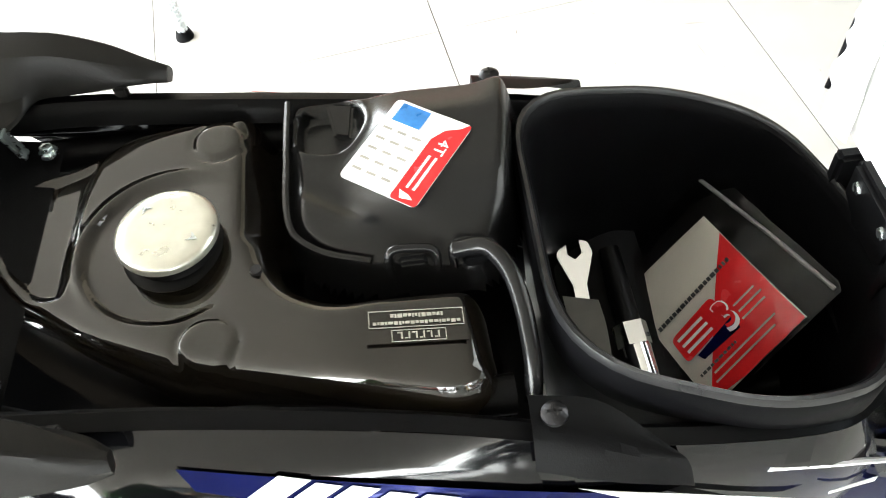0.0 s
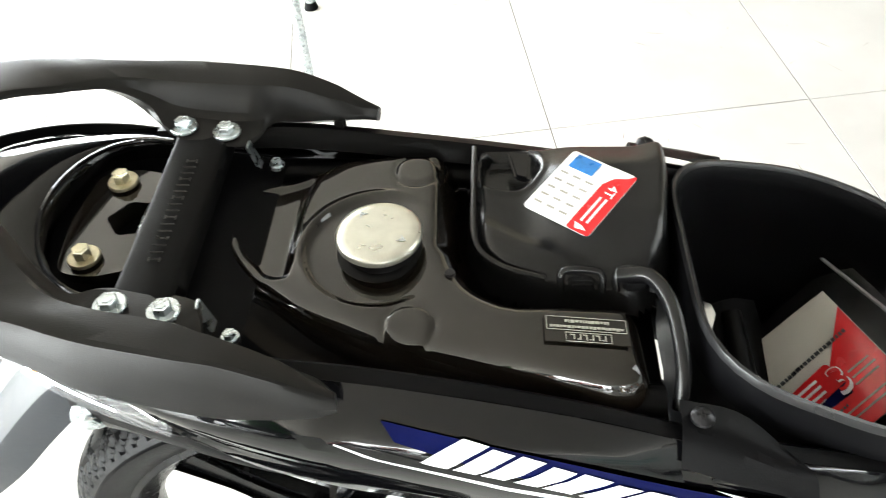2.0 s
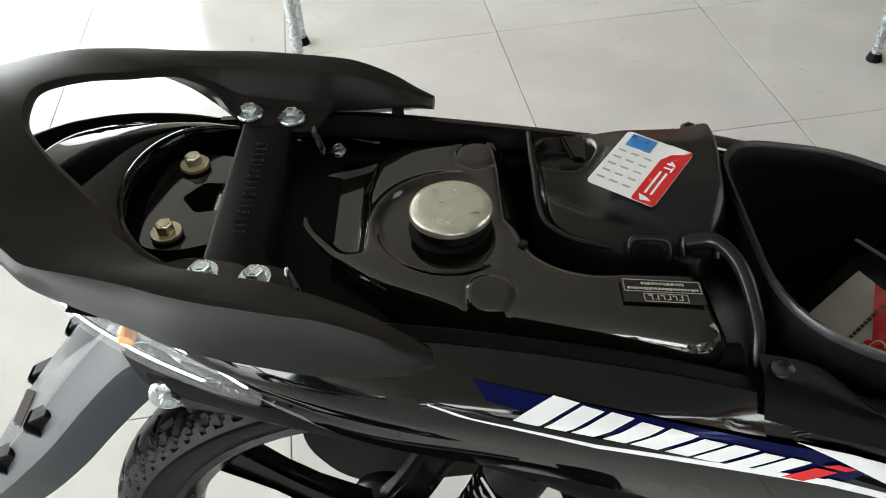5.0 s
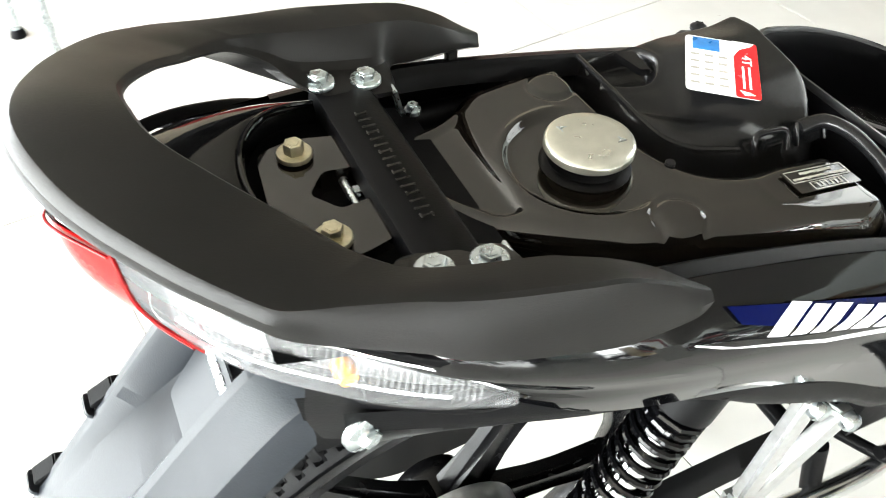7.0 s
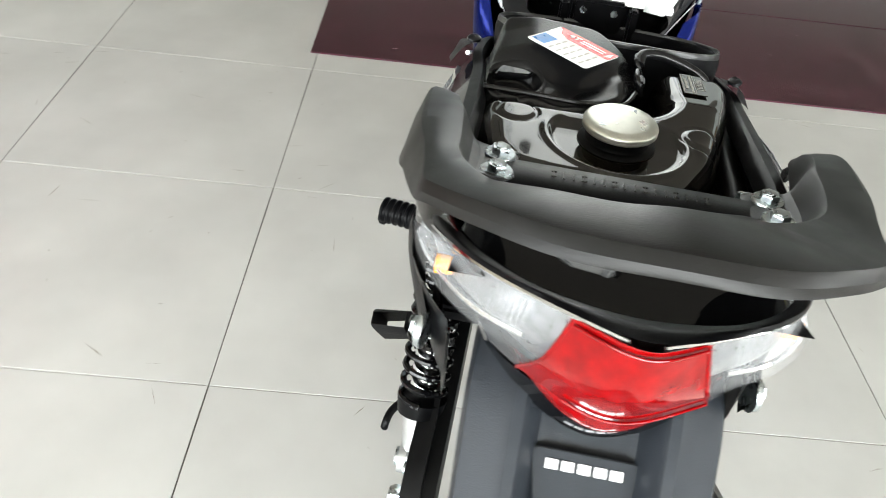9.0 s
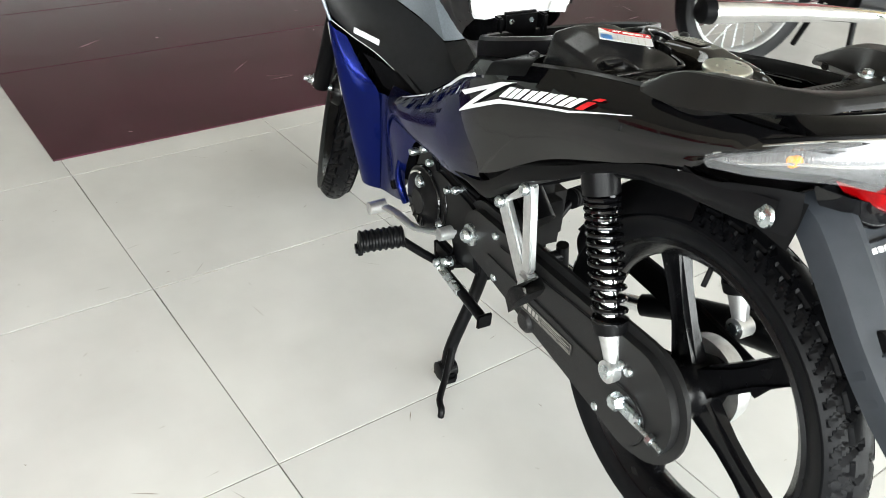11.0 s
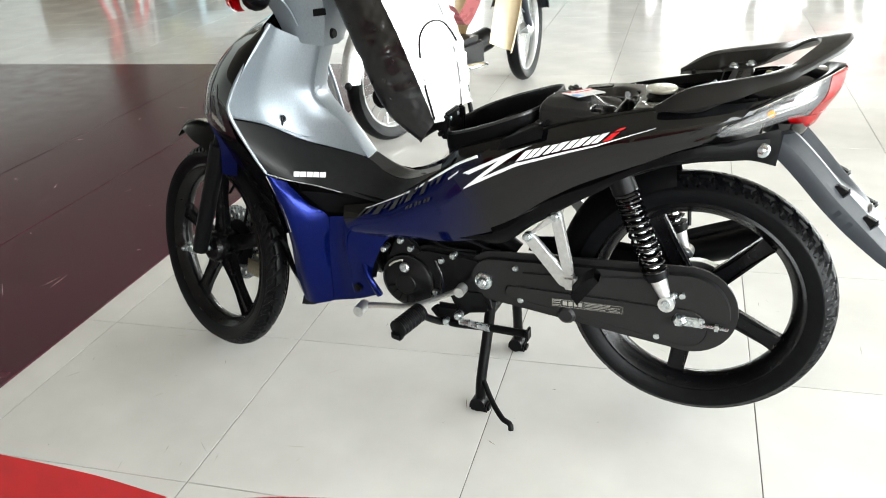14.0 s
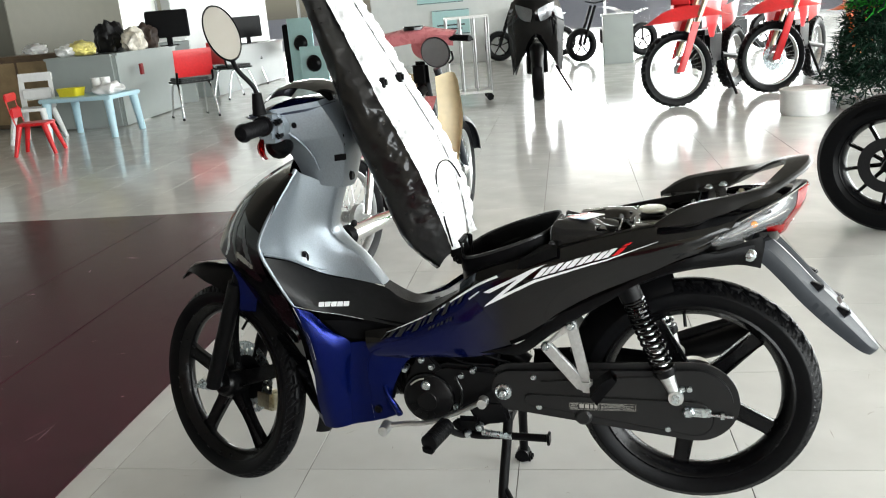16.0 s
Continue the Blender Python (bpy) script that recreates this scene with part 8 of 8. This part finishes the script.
part("engine", box(0.72, 0, 0.5, 0.45, 0.3, 0.4, 0.06), ENGINE_BLACK, street)
part("rear_wheel", lathe([(0.2, 0.07), (0.25, 0.08), (0.29, 0.07), (0.31, 0), (0.29, -0.07), (0.25, -0.08), (0.2, -0.07)], 40, "y", (1.4, 0, 0.31)), RUBBER, street)

# small bikes far back
far = thing("parked_motorcycle", "dark motorcycle parked far back by the window", "motorcycle", pose(-2.6, 15.8, 0, 0, 0, 200), "motorcycles by the window")
for x in (0.0, 1.28):
    part("wheel", lathe([(0.2, 0.05), (0.25, 0.065), (0.29, 0.05), (0.305, 0), (0.29, -0.05), (0.25, -0.065), (0.2, -0.05)], 36, "y", (x, 0, 0.305)), RUBBER, far)
    part("rim", join(lathe([(0.2, 0.04), (0.18, 0), (0.2, -0.04)], 30, "y", (x, 0, 0.305)), *[tube([(x, 0, 0.305), (x + 0.19 * math.cos(a), 0, 0.305 + 0.19 * math.sin(a))], 0.014, 6) for a in (0.3, 1.56, 2.81, 4.07, 5.33)]), WHEEL_BLACK, far)
part("body", loft([[(-0.1, y, 0.85), (0.3, y * 1.3, 0.78), (0.7, y * 1.6, 0.92), (1.0, y, 0.95)] for y in (-0.1, 0, 0.1)], 16, 8, 0.22), NAVY_DECAL, far)
part("engine", box(0.65, 0, 0.42, 0.4, 0.28, 0.36, 0.05), ENGINE_BLACK, far)
part("fork", join(*[tube([(1.28, s * 0.09, 0.305), (1.02, s * 0.08, 0.98)], 0.026, 8) for s in (-1, 1)]), SATIN_BLACK, far)
part("handlebar", tube([(0.98, -0.36, 1.05), (1.0, 0, 1.02), (0.98, 0.36, 1.05)], 0.013, 8), SATIN_BLACK, far)
copy_thing(far, pose(-3.9, 17.6, 0, 0, 0, 195))
copy_thing(far, pose(-0.9, 14.6, 0, 0, 0, 215))
c = copy_thing(far, pose(1.2, 14.5, 0, 0, 0, 220))

# decorated tree
tree = thing("christmas_tree", "dark green artificial christmas tree with bright tinsel", "christmas tree", pose(1.90, 6.80, 0) @ Matrix.Scale(1.15, 4))
part("trunk", tube([(0, 0, 0.1), (0, 0, 0.9), (0, 0, 1.9)], [0.03, 0.025, 0.008], 10), material("brown_trunk", (0.08, 0.05, 0.03), 0.8, vary=0.3), tree)
part("pot", lathe([(0, 0.06), (0.27, 0.06), (0.3, 0.045), (0.3, 0.0), (0, 0.0)], 36, "z", (-0.18, -0.1, 0)), WHITE_PLASTIC, tree, "low round white base")


def needles(seed, count, lo, hi, length, w):
    rnd = random.Random(seed)
    bm = bmesh.new()
    for _ in range(count):
        z = lo + (hi - lo) * rnd.random() ** 1.2
        reach = 0.62 * (1 - (z - 0.25) / 1.75) + 0.05
        a, r = rnd.uniform(0, 6.283), reach * rnd.random() ** 0.5
        branch = round(z / 0.13) * 0.13 - 0.25 * r + rnd.gauss(0, 0.03)
        c = V(r * math.cos(a), r * math.sin(a), branch)
        d = V(math.cos(a) + rnd.gauss(0, 0.6), math.sin(a) + rnd.gauss(0, 0.6), rnd.gauss(0.1, 0.5)).normalized() * length * rnd.uniform(0.6, 1.3)
        s = d.cross(V(rnd.random(), rnd.random(), 1)).normalized() * w
        bm.faces.new([bm.verts.new(q) for q in (c - s, c + s, c + d)])
    return bm


part("needles", needles(3, 22000, 0.25, 1.95, 0.085, 0.010), material("tree_needles", (0.012, 0.035, 0.022), 0.7, vary=0.4, spec=0.1), tree, "dark green needles")
part("tinsel", needles(9, 6500, 0.85, 1.9, 0.10, 0.008), material("green_tinsel", (0.06, 0.62, 0.07), 0.25, metal=0.3, vary=0.3), tree, "bright green tinsel")

drum = thing("storage_drum", "round white drum on the floor beside the christmas tree", "drum", pose(1.01, 6.47, 0))
part("drum_body", lathe([(0, 0.0), (0.20, 0.0), (0.215, 0.02), (0.215, 0.20), (0.205, 0.21), (0, 0.21)], 36, "z"), WHITE_PLASTIC, drum)
part("drum_lid", lathe([(0, 0.235), (0.20, 0.235), (0.222, 0.228), (0.224, 0.205), (0.21, 0.205)], 36, "z"), WHITE_PLASTIC, drum)

# children's corner
PALE_BLUE = material("pale_blue_plastic", (0.42, 0.62, 0.70), 0.4, vary=0.05)


def kid_chair(m, mat, label):
    t = thing("child_chair", label, "chair", m, "children's chairs")
    part("seat", slab([(p.x, p.y, 0.27) for p in rounded([(-0.15, -0.15), (0.15, -0.15), (0.13, 0.14), (-0.13, 0.14)], 0.03)], V(0, 0, 0.025), 0.008), mat, t)
    back = [loft([[(x0, 0.13, 0.28), (x0 * 1.05, 0.16, 0.42), (x0, 0.18, 0.58)], [(x0 + 0.05, 0.135, 0.28), (x0 + 0.045, 0.165, 0.42), (x0 + 0.04, 0.185, 0.58)]], 8, 4, 0.018) for x0 in (-0.15, 0.10)]
    back += [box(0, 0.175, 0.545, 0.30, 0.022, 0.075, 0.01), box(0, 0.15, 0.40, 0.26, 0.02, 0.10, 0.01)]
    part("backrest", join(*back), mat, t)
    for sx in (-1, 1):
        for sy in (-1, 1):
            part("leg", tube([(sx * 0.12, sy * 0.11, 0.275), (sx * 0.17, sy * 0.18, 0.0)], [0.028, 0.018], 10, 4), mat, t)
    return t


kid_chair(pose(-7.03, 5.83, 0, 0, 0, 115) @ Matrix.Scale(1.18, 4), BRIGHT_RED, "small red plastic child's chair beside the play table")
kid_chair(pose(-7.85, 6.75, 0, 0, 0, 20) @ Matrix.Scale(1.42, 4), WHITE_PLASTIC, "small white plastic child's chair behind the play table")
kt = thing("play_table", "pale blue plastic children's table with cups on it", "table", pose(-7.25, 7.08, 0, 0, 0, 6))
part("tabletop", slab([(p.x, p.y, 0.46) for p in rounded([(-0.5, -0.36), (0.5, -0.36), (0.5, 0.36), (-0.5, 0.36)], 0.04)], V(0, 0, 0.05), 0.012), PALE_BLUE, kt)
for sx in (-1, 1):
    for sy in (-1, 1):
        part("leg", tube([(sx * 0.42, sy * 0.29, 0.46), (sx * 0.45, sy * 0.33, 0.0)], [0.055, 0.04], 14, 4), PALE_BLUE, kt)


bx = thing("yellow_tub", "yellow plastic tub on the play table", "tub", pose(-7.45, 7.0, 0.51))
part("tub", ring_skin([[(p.x * k, p.y * k, z) for p in rounded([(-0.15, -0.1), (0.15, -0.1), (0.15, 0.1), (-0.15, 0.1)], 0.03)] for k, z in ((0.85, 0.0), (1.0, 0.1), (1.05, 0.1), (0.95, 0.095), (0.82, 0.01))], True), material("yellow_plastic", (0.75, 0.65, 0.03), 0.4, vary=0.05), bx)
cp = thing("paper_cup", "white paper cup on the play table", "cup", pose(-7.25, 7.25, 0.51))
part("cup", lathe([(0.0, 0.004), (0.045, 0.004), (0.06, 0.19), (0.064, 0.19), (0.049, 0.0), (0, 0)], 24, "z"), WHITE_PLASTIC, cp)
copy_thing(cp, pose(-7.15, 7.3, 0.51))
bg = thing("crumpled_bag", "crumpled white plastic bag on the play table", "plastic bag", pose(-6.98, 7.1, 0.51))
b = bmesh.new()
bmesh.ops.create_icosphere(b, subdivisions=4, radius=0.14)
for v in b.verts:
    v.co.z = max(v.co.z * 0.6, -0.05) + 0.05
    v.co += v.co.normalized() * 0.05 * noise.noise(v.co * 14)
    v.co.x *= 1.4
    v.co.z = max(v.co.z, 0)
part("bag", b, WHITE_PLASTIC, bg)

# reception desk in two runs, with what stands on it
DESK = material("pale_grey_laminate", (0.30, 0.33, 0.32), 0.4, scale=5, vary=0.05)


def desk_run(x0, y0, x1, y1, depth, h, label):
    d = V(x1 - x0, y1 - y0, 0)
    L = d.length
    t = thing("reception_desk", label, "desk", pose(x0, y0, 0, 0, 0, math.degrees(math.atan2(d.y, d.x))), "reception desk runs")
    part("front_panel", box(L / 2, 0.012, h / 2, L, 0.024, h - 0.03, 0.002), DESK, t)
    part("worktop", box(L / 2, depth / 2 - 0.03, h, L + 0.02, depth, 0.03, 0.004), DESK, t)
    for x in (0.012, L - 0.012):
        part("end_panel", box(x, depth / 2, h / 2 - 0.01, 0.024, depth - 0.06, h - 0.03, 0.002), DESK, t)
    return t


desk_run(-8.25, 7.58, -7.35, 7.74, 0.6, 0.95, "pale grey laminate reception desk, front run")
desk_run(-7.30, 7.78, -7.75, 9.85, 0.6, 0.95, "pale grey laminate reception desk, side run")
desk_run(-7.9, 11.2, -8.3, 14.6, 0.7, 0.78, "pale grey laminate office desk further back")
sk = thing("wall_socket", "small red box on the desk panel", "socket", pose(-7.27, 8.25, 0.72, 0, 0, 12))
part("socket_box", box(0, 0, 0, 0.03, 0.09, 0.15, 0.006), RED_PLASTIC, sk)
mon = thing("monitor", "black computer monitor seen from behind on the desk", "monitor", pose(-7.55, 9.45, 0.965, 0, 0, 28))
part("screen_shell", box(0, 0, 0.32, 0.62, 0.05, 0.4, 0.015), SATIN_BLACK, mon)
part("stand", join(box(0, 0, 0.06, 0.08, 0.04, 0.14, 0.01), box(0, 0, 0.008, 0.28, 0.2, 0.016, 0.005)), SATIN_BLACK, mon)
copy_thing(mon, pose(-8.3, 13.2, 0.795, 0, 0, 60))
pr = thing("printer", "white office printer on the desk", "printer", pose(-8.25, 10.6, 1.0, 0, 0, 30))
part("body", box(0, 0, 0.14, 0.45, 0.4, 0.26, 0.03), WHITE_PLASTIC, pr)
part("tray", box(0, -0.24, 0.09, 0.3, 0.16, 0.02, 0.004), SATIN_BLACK, pr)
part("printer_stand", box(0, 0, -0.5, 0.5, 0.5, 0.999, 0.01), DESK, pr)


def heap(name, label, cat, m, mat, sx, sy, sz, seed):
    t = thing(name, label, cat, m)
    b = bmesh.new()
    bmesh.ops.create_icosphere(b, subdivisions=4, radius=1.0)
    for v in b.verts:
        n_ = noise.noise(v.co * 2.2 + V(seed, 0, 0)) * 0.35 + noise.noise(v.co * 6 + V(seed, 0, 0)) * 0.12
        v.co *= 1 + n_
        v.co = V(v.co.x * sx, v.co.y * sy, max(0, (v.co.z + 0.7) * sz * 0.6))
    part("bag", b, mat, t)
    return t


heap("shopping_bag", "yellow and white carrier bag on the desk", "bag", pose(-7.95, 7.95, 0.965), material("yellow_white_film", (0.7, 0.62, 0.2), 0.35, scale=9, vary=0.6), 0.2, 0.14, 0.18, 2)
heap("shopping_bag", "clear plastic bag of snacks on the desk", "bag", pose(-7.5, 8.5, 0.965), material("hazy_film", (0.62, 0.58, 0.5), 0.25, scale=12, vary=0.4, coat=0.4), 0.16, 0.16, 0.3, 5)
heap("shopping_bag", "white carrier bag on the far counter", "bag", pose(-8.1, 7.85, 0.965), WHITE_PLASTIC, 0.15, 0.12, 0.15, 8)
heap("handbag", "black bag standing on the reception desk", "bag", pose(-7.92, 8.55, 0.965), BLACK_VINYL, 0.22, 0.16, 0.42, 14)
heap("handbag", "dark brown bag slumped on the reception desk", "bag", pose(-7.62, 8.95, 0.965), material("dark_brown_leather", (0.035, 0.022, 0.016), 0.5, scale=20, vary=0.3, bump=0.2), 0.18, 0.14, 0.34, 17)
WOOD = material("dark_wood_counter", (0.11, 0.07, 0.04), 0.45, scale=8, vary=0.3)
ct = thing("wooden_counter", "dark wooden counter behind the children's corner", "counter", pose(-9.6, 8.3, 0, 0, 0, 10))
part("carcass", box(0, 0, 0.5, 2.2, 0.6, 0.98, 0.01), WOOD, ct)
part("worktop", box(0, 0, 1.0, 2.3, 0.7, 0.04, 0.008), WOOD, ct)
for k in range(3):
    part("door", box(-0.72 + 0.72 * k, -0.306, 0.5, 0.68, 0.012, 0.86, 0.004), material("light_wood_door", (0.3, 0.21, 0.11), 0.45, scale=7, vary=0.25), ct)
heap("shopping_bag", "white bag lying on the wooden counter", "bag", pose(-9.0, 8.3, 1.02), WHITE_PLASTIC, 0.17, 0.13, 0.14, 11)

# partitions and signs at the back
PART_B = material("beige_grey_partition", (0.16, 0.155, 0.125), 0.6, scale=6, vary=0.06)
PART_W = material("white_partition", (0.72, 0.74, 0.73), 0.5, scale=6, vary=0.04)
for a in ((-10.9, -10.2, 9.2, 12.0, 2.7), (-9.6, -9.4, 12.4, 16.2, 2.9), (-6.6, -3.4, 15.6, 15.8, 2.8)):
    tagged(part("partition_wall", box((a[0] + a[1]) / 2, (a[2] + a[3]) / 2, a[4] / 2, a[1] - a[0], a[3] - a[2], a[4], 0.01), PART_B if a[0] < -10 else PART_W), "beige partition wall behind the counter" if a[0] < -10 else "white partition wall at the back of the showroom", "wall", "", "structure")
SIGN = material("pale_green_sign", (0.45, 0.68, 0.68), 0.45, vary=0.05)


def sign(m, w, h, rows, label, words=""):
    t = thing("wall_sign", label, "sign", m, "wall signs")
    part("board", box(0, 0, 0, w, 0.015, h, 0.003), SIGN, t)
    part("border", join(box(0, -0.009, h / 2 - 0.012, w, 0.006, 0.012), box(0, -0.009, -h / 2 + 0.012, w, 0.006, 0.012)), GREY_DECAL, t)
    if words:
        lettering(words, h * 0.3, Matrix.Translation((0, -0.011, h * 0.18)) @ Matrix.Rotation(radians(90), 4, "X"), GREY_DECAL, t, "sign_words")
    for k in range(rows):
        part("sign_line", box(0, -0.010, -h * 0.12 - k * h * 0.16, w * (0.75 - 0.15 * k), 0.004, h * 0.06), GREY_DECAL, t)
    return t


sign(pose(-5.05, 15.55, 1.55), 1.0, 0.62, 1, "pale green sign on the wall", "HEADLIGHT")
sign(pose(-4.85, 15.55, 0.85), 0.8, 0.5, 2, "pale green notice board on the wall")
for k, (x, y, z) in enumerate(((-6.9, 12.6, 0.0), (-6.5, 12.2, 0.0))):
    st = thing("display_board", "pale blue display board with a round black part", "display board", pose(x, y, 0, 0, 0, -12 + 6 * k), "display boards")
    part("board", box(0, 0, 0.6 - 0.25 * k, 0.55, 0.03, 1.2 - 0.5 * k, 0.004), SIGN, st)
    part("mounted_part", lathe([(0, -0.10), (0.1, -0.09), (0.14, -0.05), (0.15, -0.016), (0, -0.016)], 28, "y", (0, 0, 0.75 - 0.35 * k)), SATIN_BLACK, st)
ls = thing("loudspeaker", "tall black loudspeaker cabinet beside the boards", "loudspeaker", pose(-7.25, 13.2, 0, 0, 0, -10))
part("cabinet", box(0, 0, 0.55, 0.42, 0.4, 1.1, 0.02), SATIN_BLACK, ls)
part("cone", lathe([(0.05, -0.19), (0.15, -0.204), (0.16, -0.21), (0.17, -0.204)], 32, "y", (0, 0, 0.4)), MATT_BLACK, ls)
part("cone", lathe([(0.02, -0.195), (0.07, -0.204), (0.08, -0.21), (0.085, -0.204)], 32, "y", (0, 0, 0.85)), MATT_BLACK, ls)
tr = thing("trolley", "white metal trolley with thin posts and shelves", "trolley", pose(-2.75, 8.75, 0, 0, 0, 18))
for z in (0.12, 1.05):
    part("shelf", box(0, 0, z, 0.55, 0.4, 0.03, 0.004), WHITE_PLASTIC, tr)
for sx in (-1, -0.33, 0.33, 1):
    for sy in (-1, 1):
        part("post", tube([(sx * 0.26, sy * 0.18, 0.1), (sx * 0.26, sy * 0.18, 1.05)], 0.014, 8), ALLOY, tr)
for sx in (-1, 1):
    for sy in (-1, 1):
        part("castor", lathe([(0, -0.015), (0.045, -0.015), (0.045, 0.015), (0, 0.015)], 18, "y", (sx * 0.24, sy * 0.17, 0.05)), MATT_BLACK, tr)
bxw = thing("low_cabinet", "low white cabinet on the showroom floor", "cabinet", pose(-1.25, 13.3, 0, 0, 0, 8))
part("body", box(0, 0, 0.4, 0.5, 0.5, 0.8, 0.01), DESK, bxw)
part("worktop", box(0, 0, 0.815, 0.56, 0.56, 0.03, 0.004), DESK, bxw)

# ---- floor tiles, one by one near the motorcycle ----
tile_mesh_bm = slab([(0.0012, 0.0012, -0.002), (TILE_SIZE - 0.0012, 0.0012, -0.002), (TILE_SIZE - 0.0012, TILE_SIZE - 0.0012, -0.002), (0.0012, TILE_SIZE - 0.0012, -0.002)], V(0, 0, 0.002), 0.0004, 1)
finish(tile_mesh_bm)
tile_mesh = bpy.data.meshes.new("floor_tile")
tile_mesh_bm.to_mesh(tile_mesh)
tile_mesh_bm.free()
tile_mesh.materials.append(TILE)
rest = bmesh.new()
for i in range(-22, 16):
    for j in range(-12, 45):
        if -6 <= i < 9 and -5 <= j < 15:
            ob = new("tile", tile_mesh)
            ob.parent = floor
            ob.matrix_basis = ROOM @ Matrix.Translation((i * TILE_SIZE, j * TILE_SIZE, 0))
        else:
            a, b, g = i * TILE_SIZE, j * TILE_SIZE, 0.0012
            vs = [rest.verts.new(ROOM @ V(x, y, z)) for z in (0.0, -0.002) for x, y in ((a + g, b + g), (a + TILE_SIZE - g, b + g), (a + TILE_SIZE - g, b + TILE_SIZE - g), (a + g, b + TILE_SIZE - g))]
            rest.faces.new(vs[:4])
            for k in range(4):
                rest.faces.new((vs[k], vs[k + 4], vs[(k + 1) % 4 + 4], vs[(k + 1) % 4]))
far_tiles = part("far_tiles", rest, TILE, floor)
far_tiles["kind"] = "stuff"
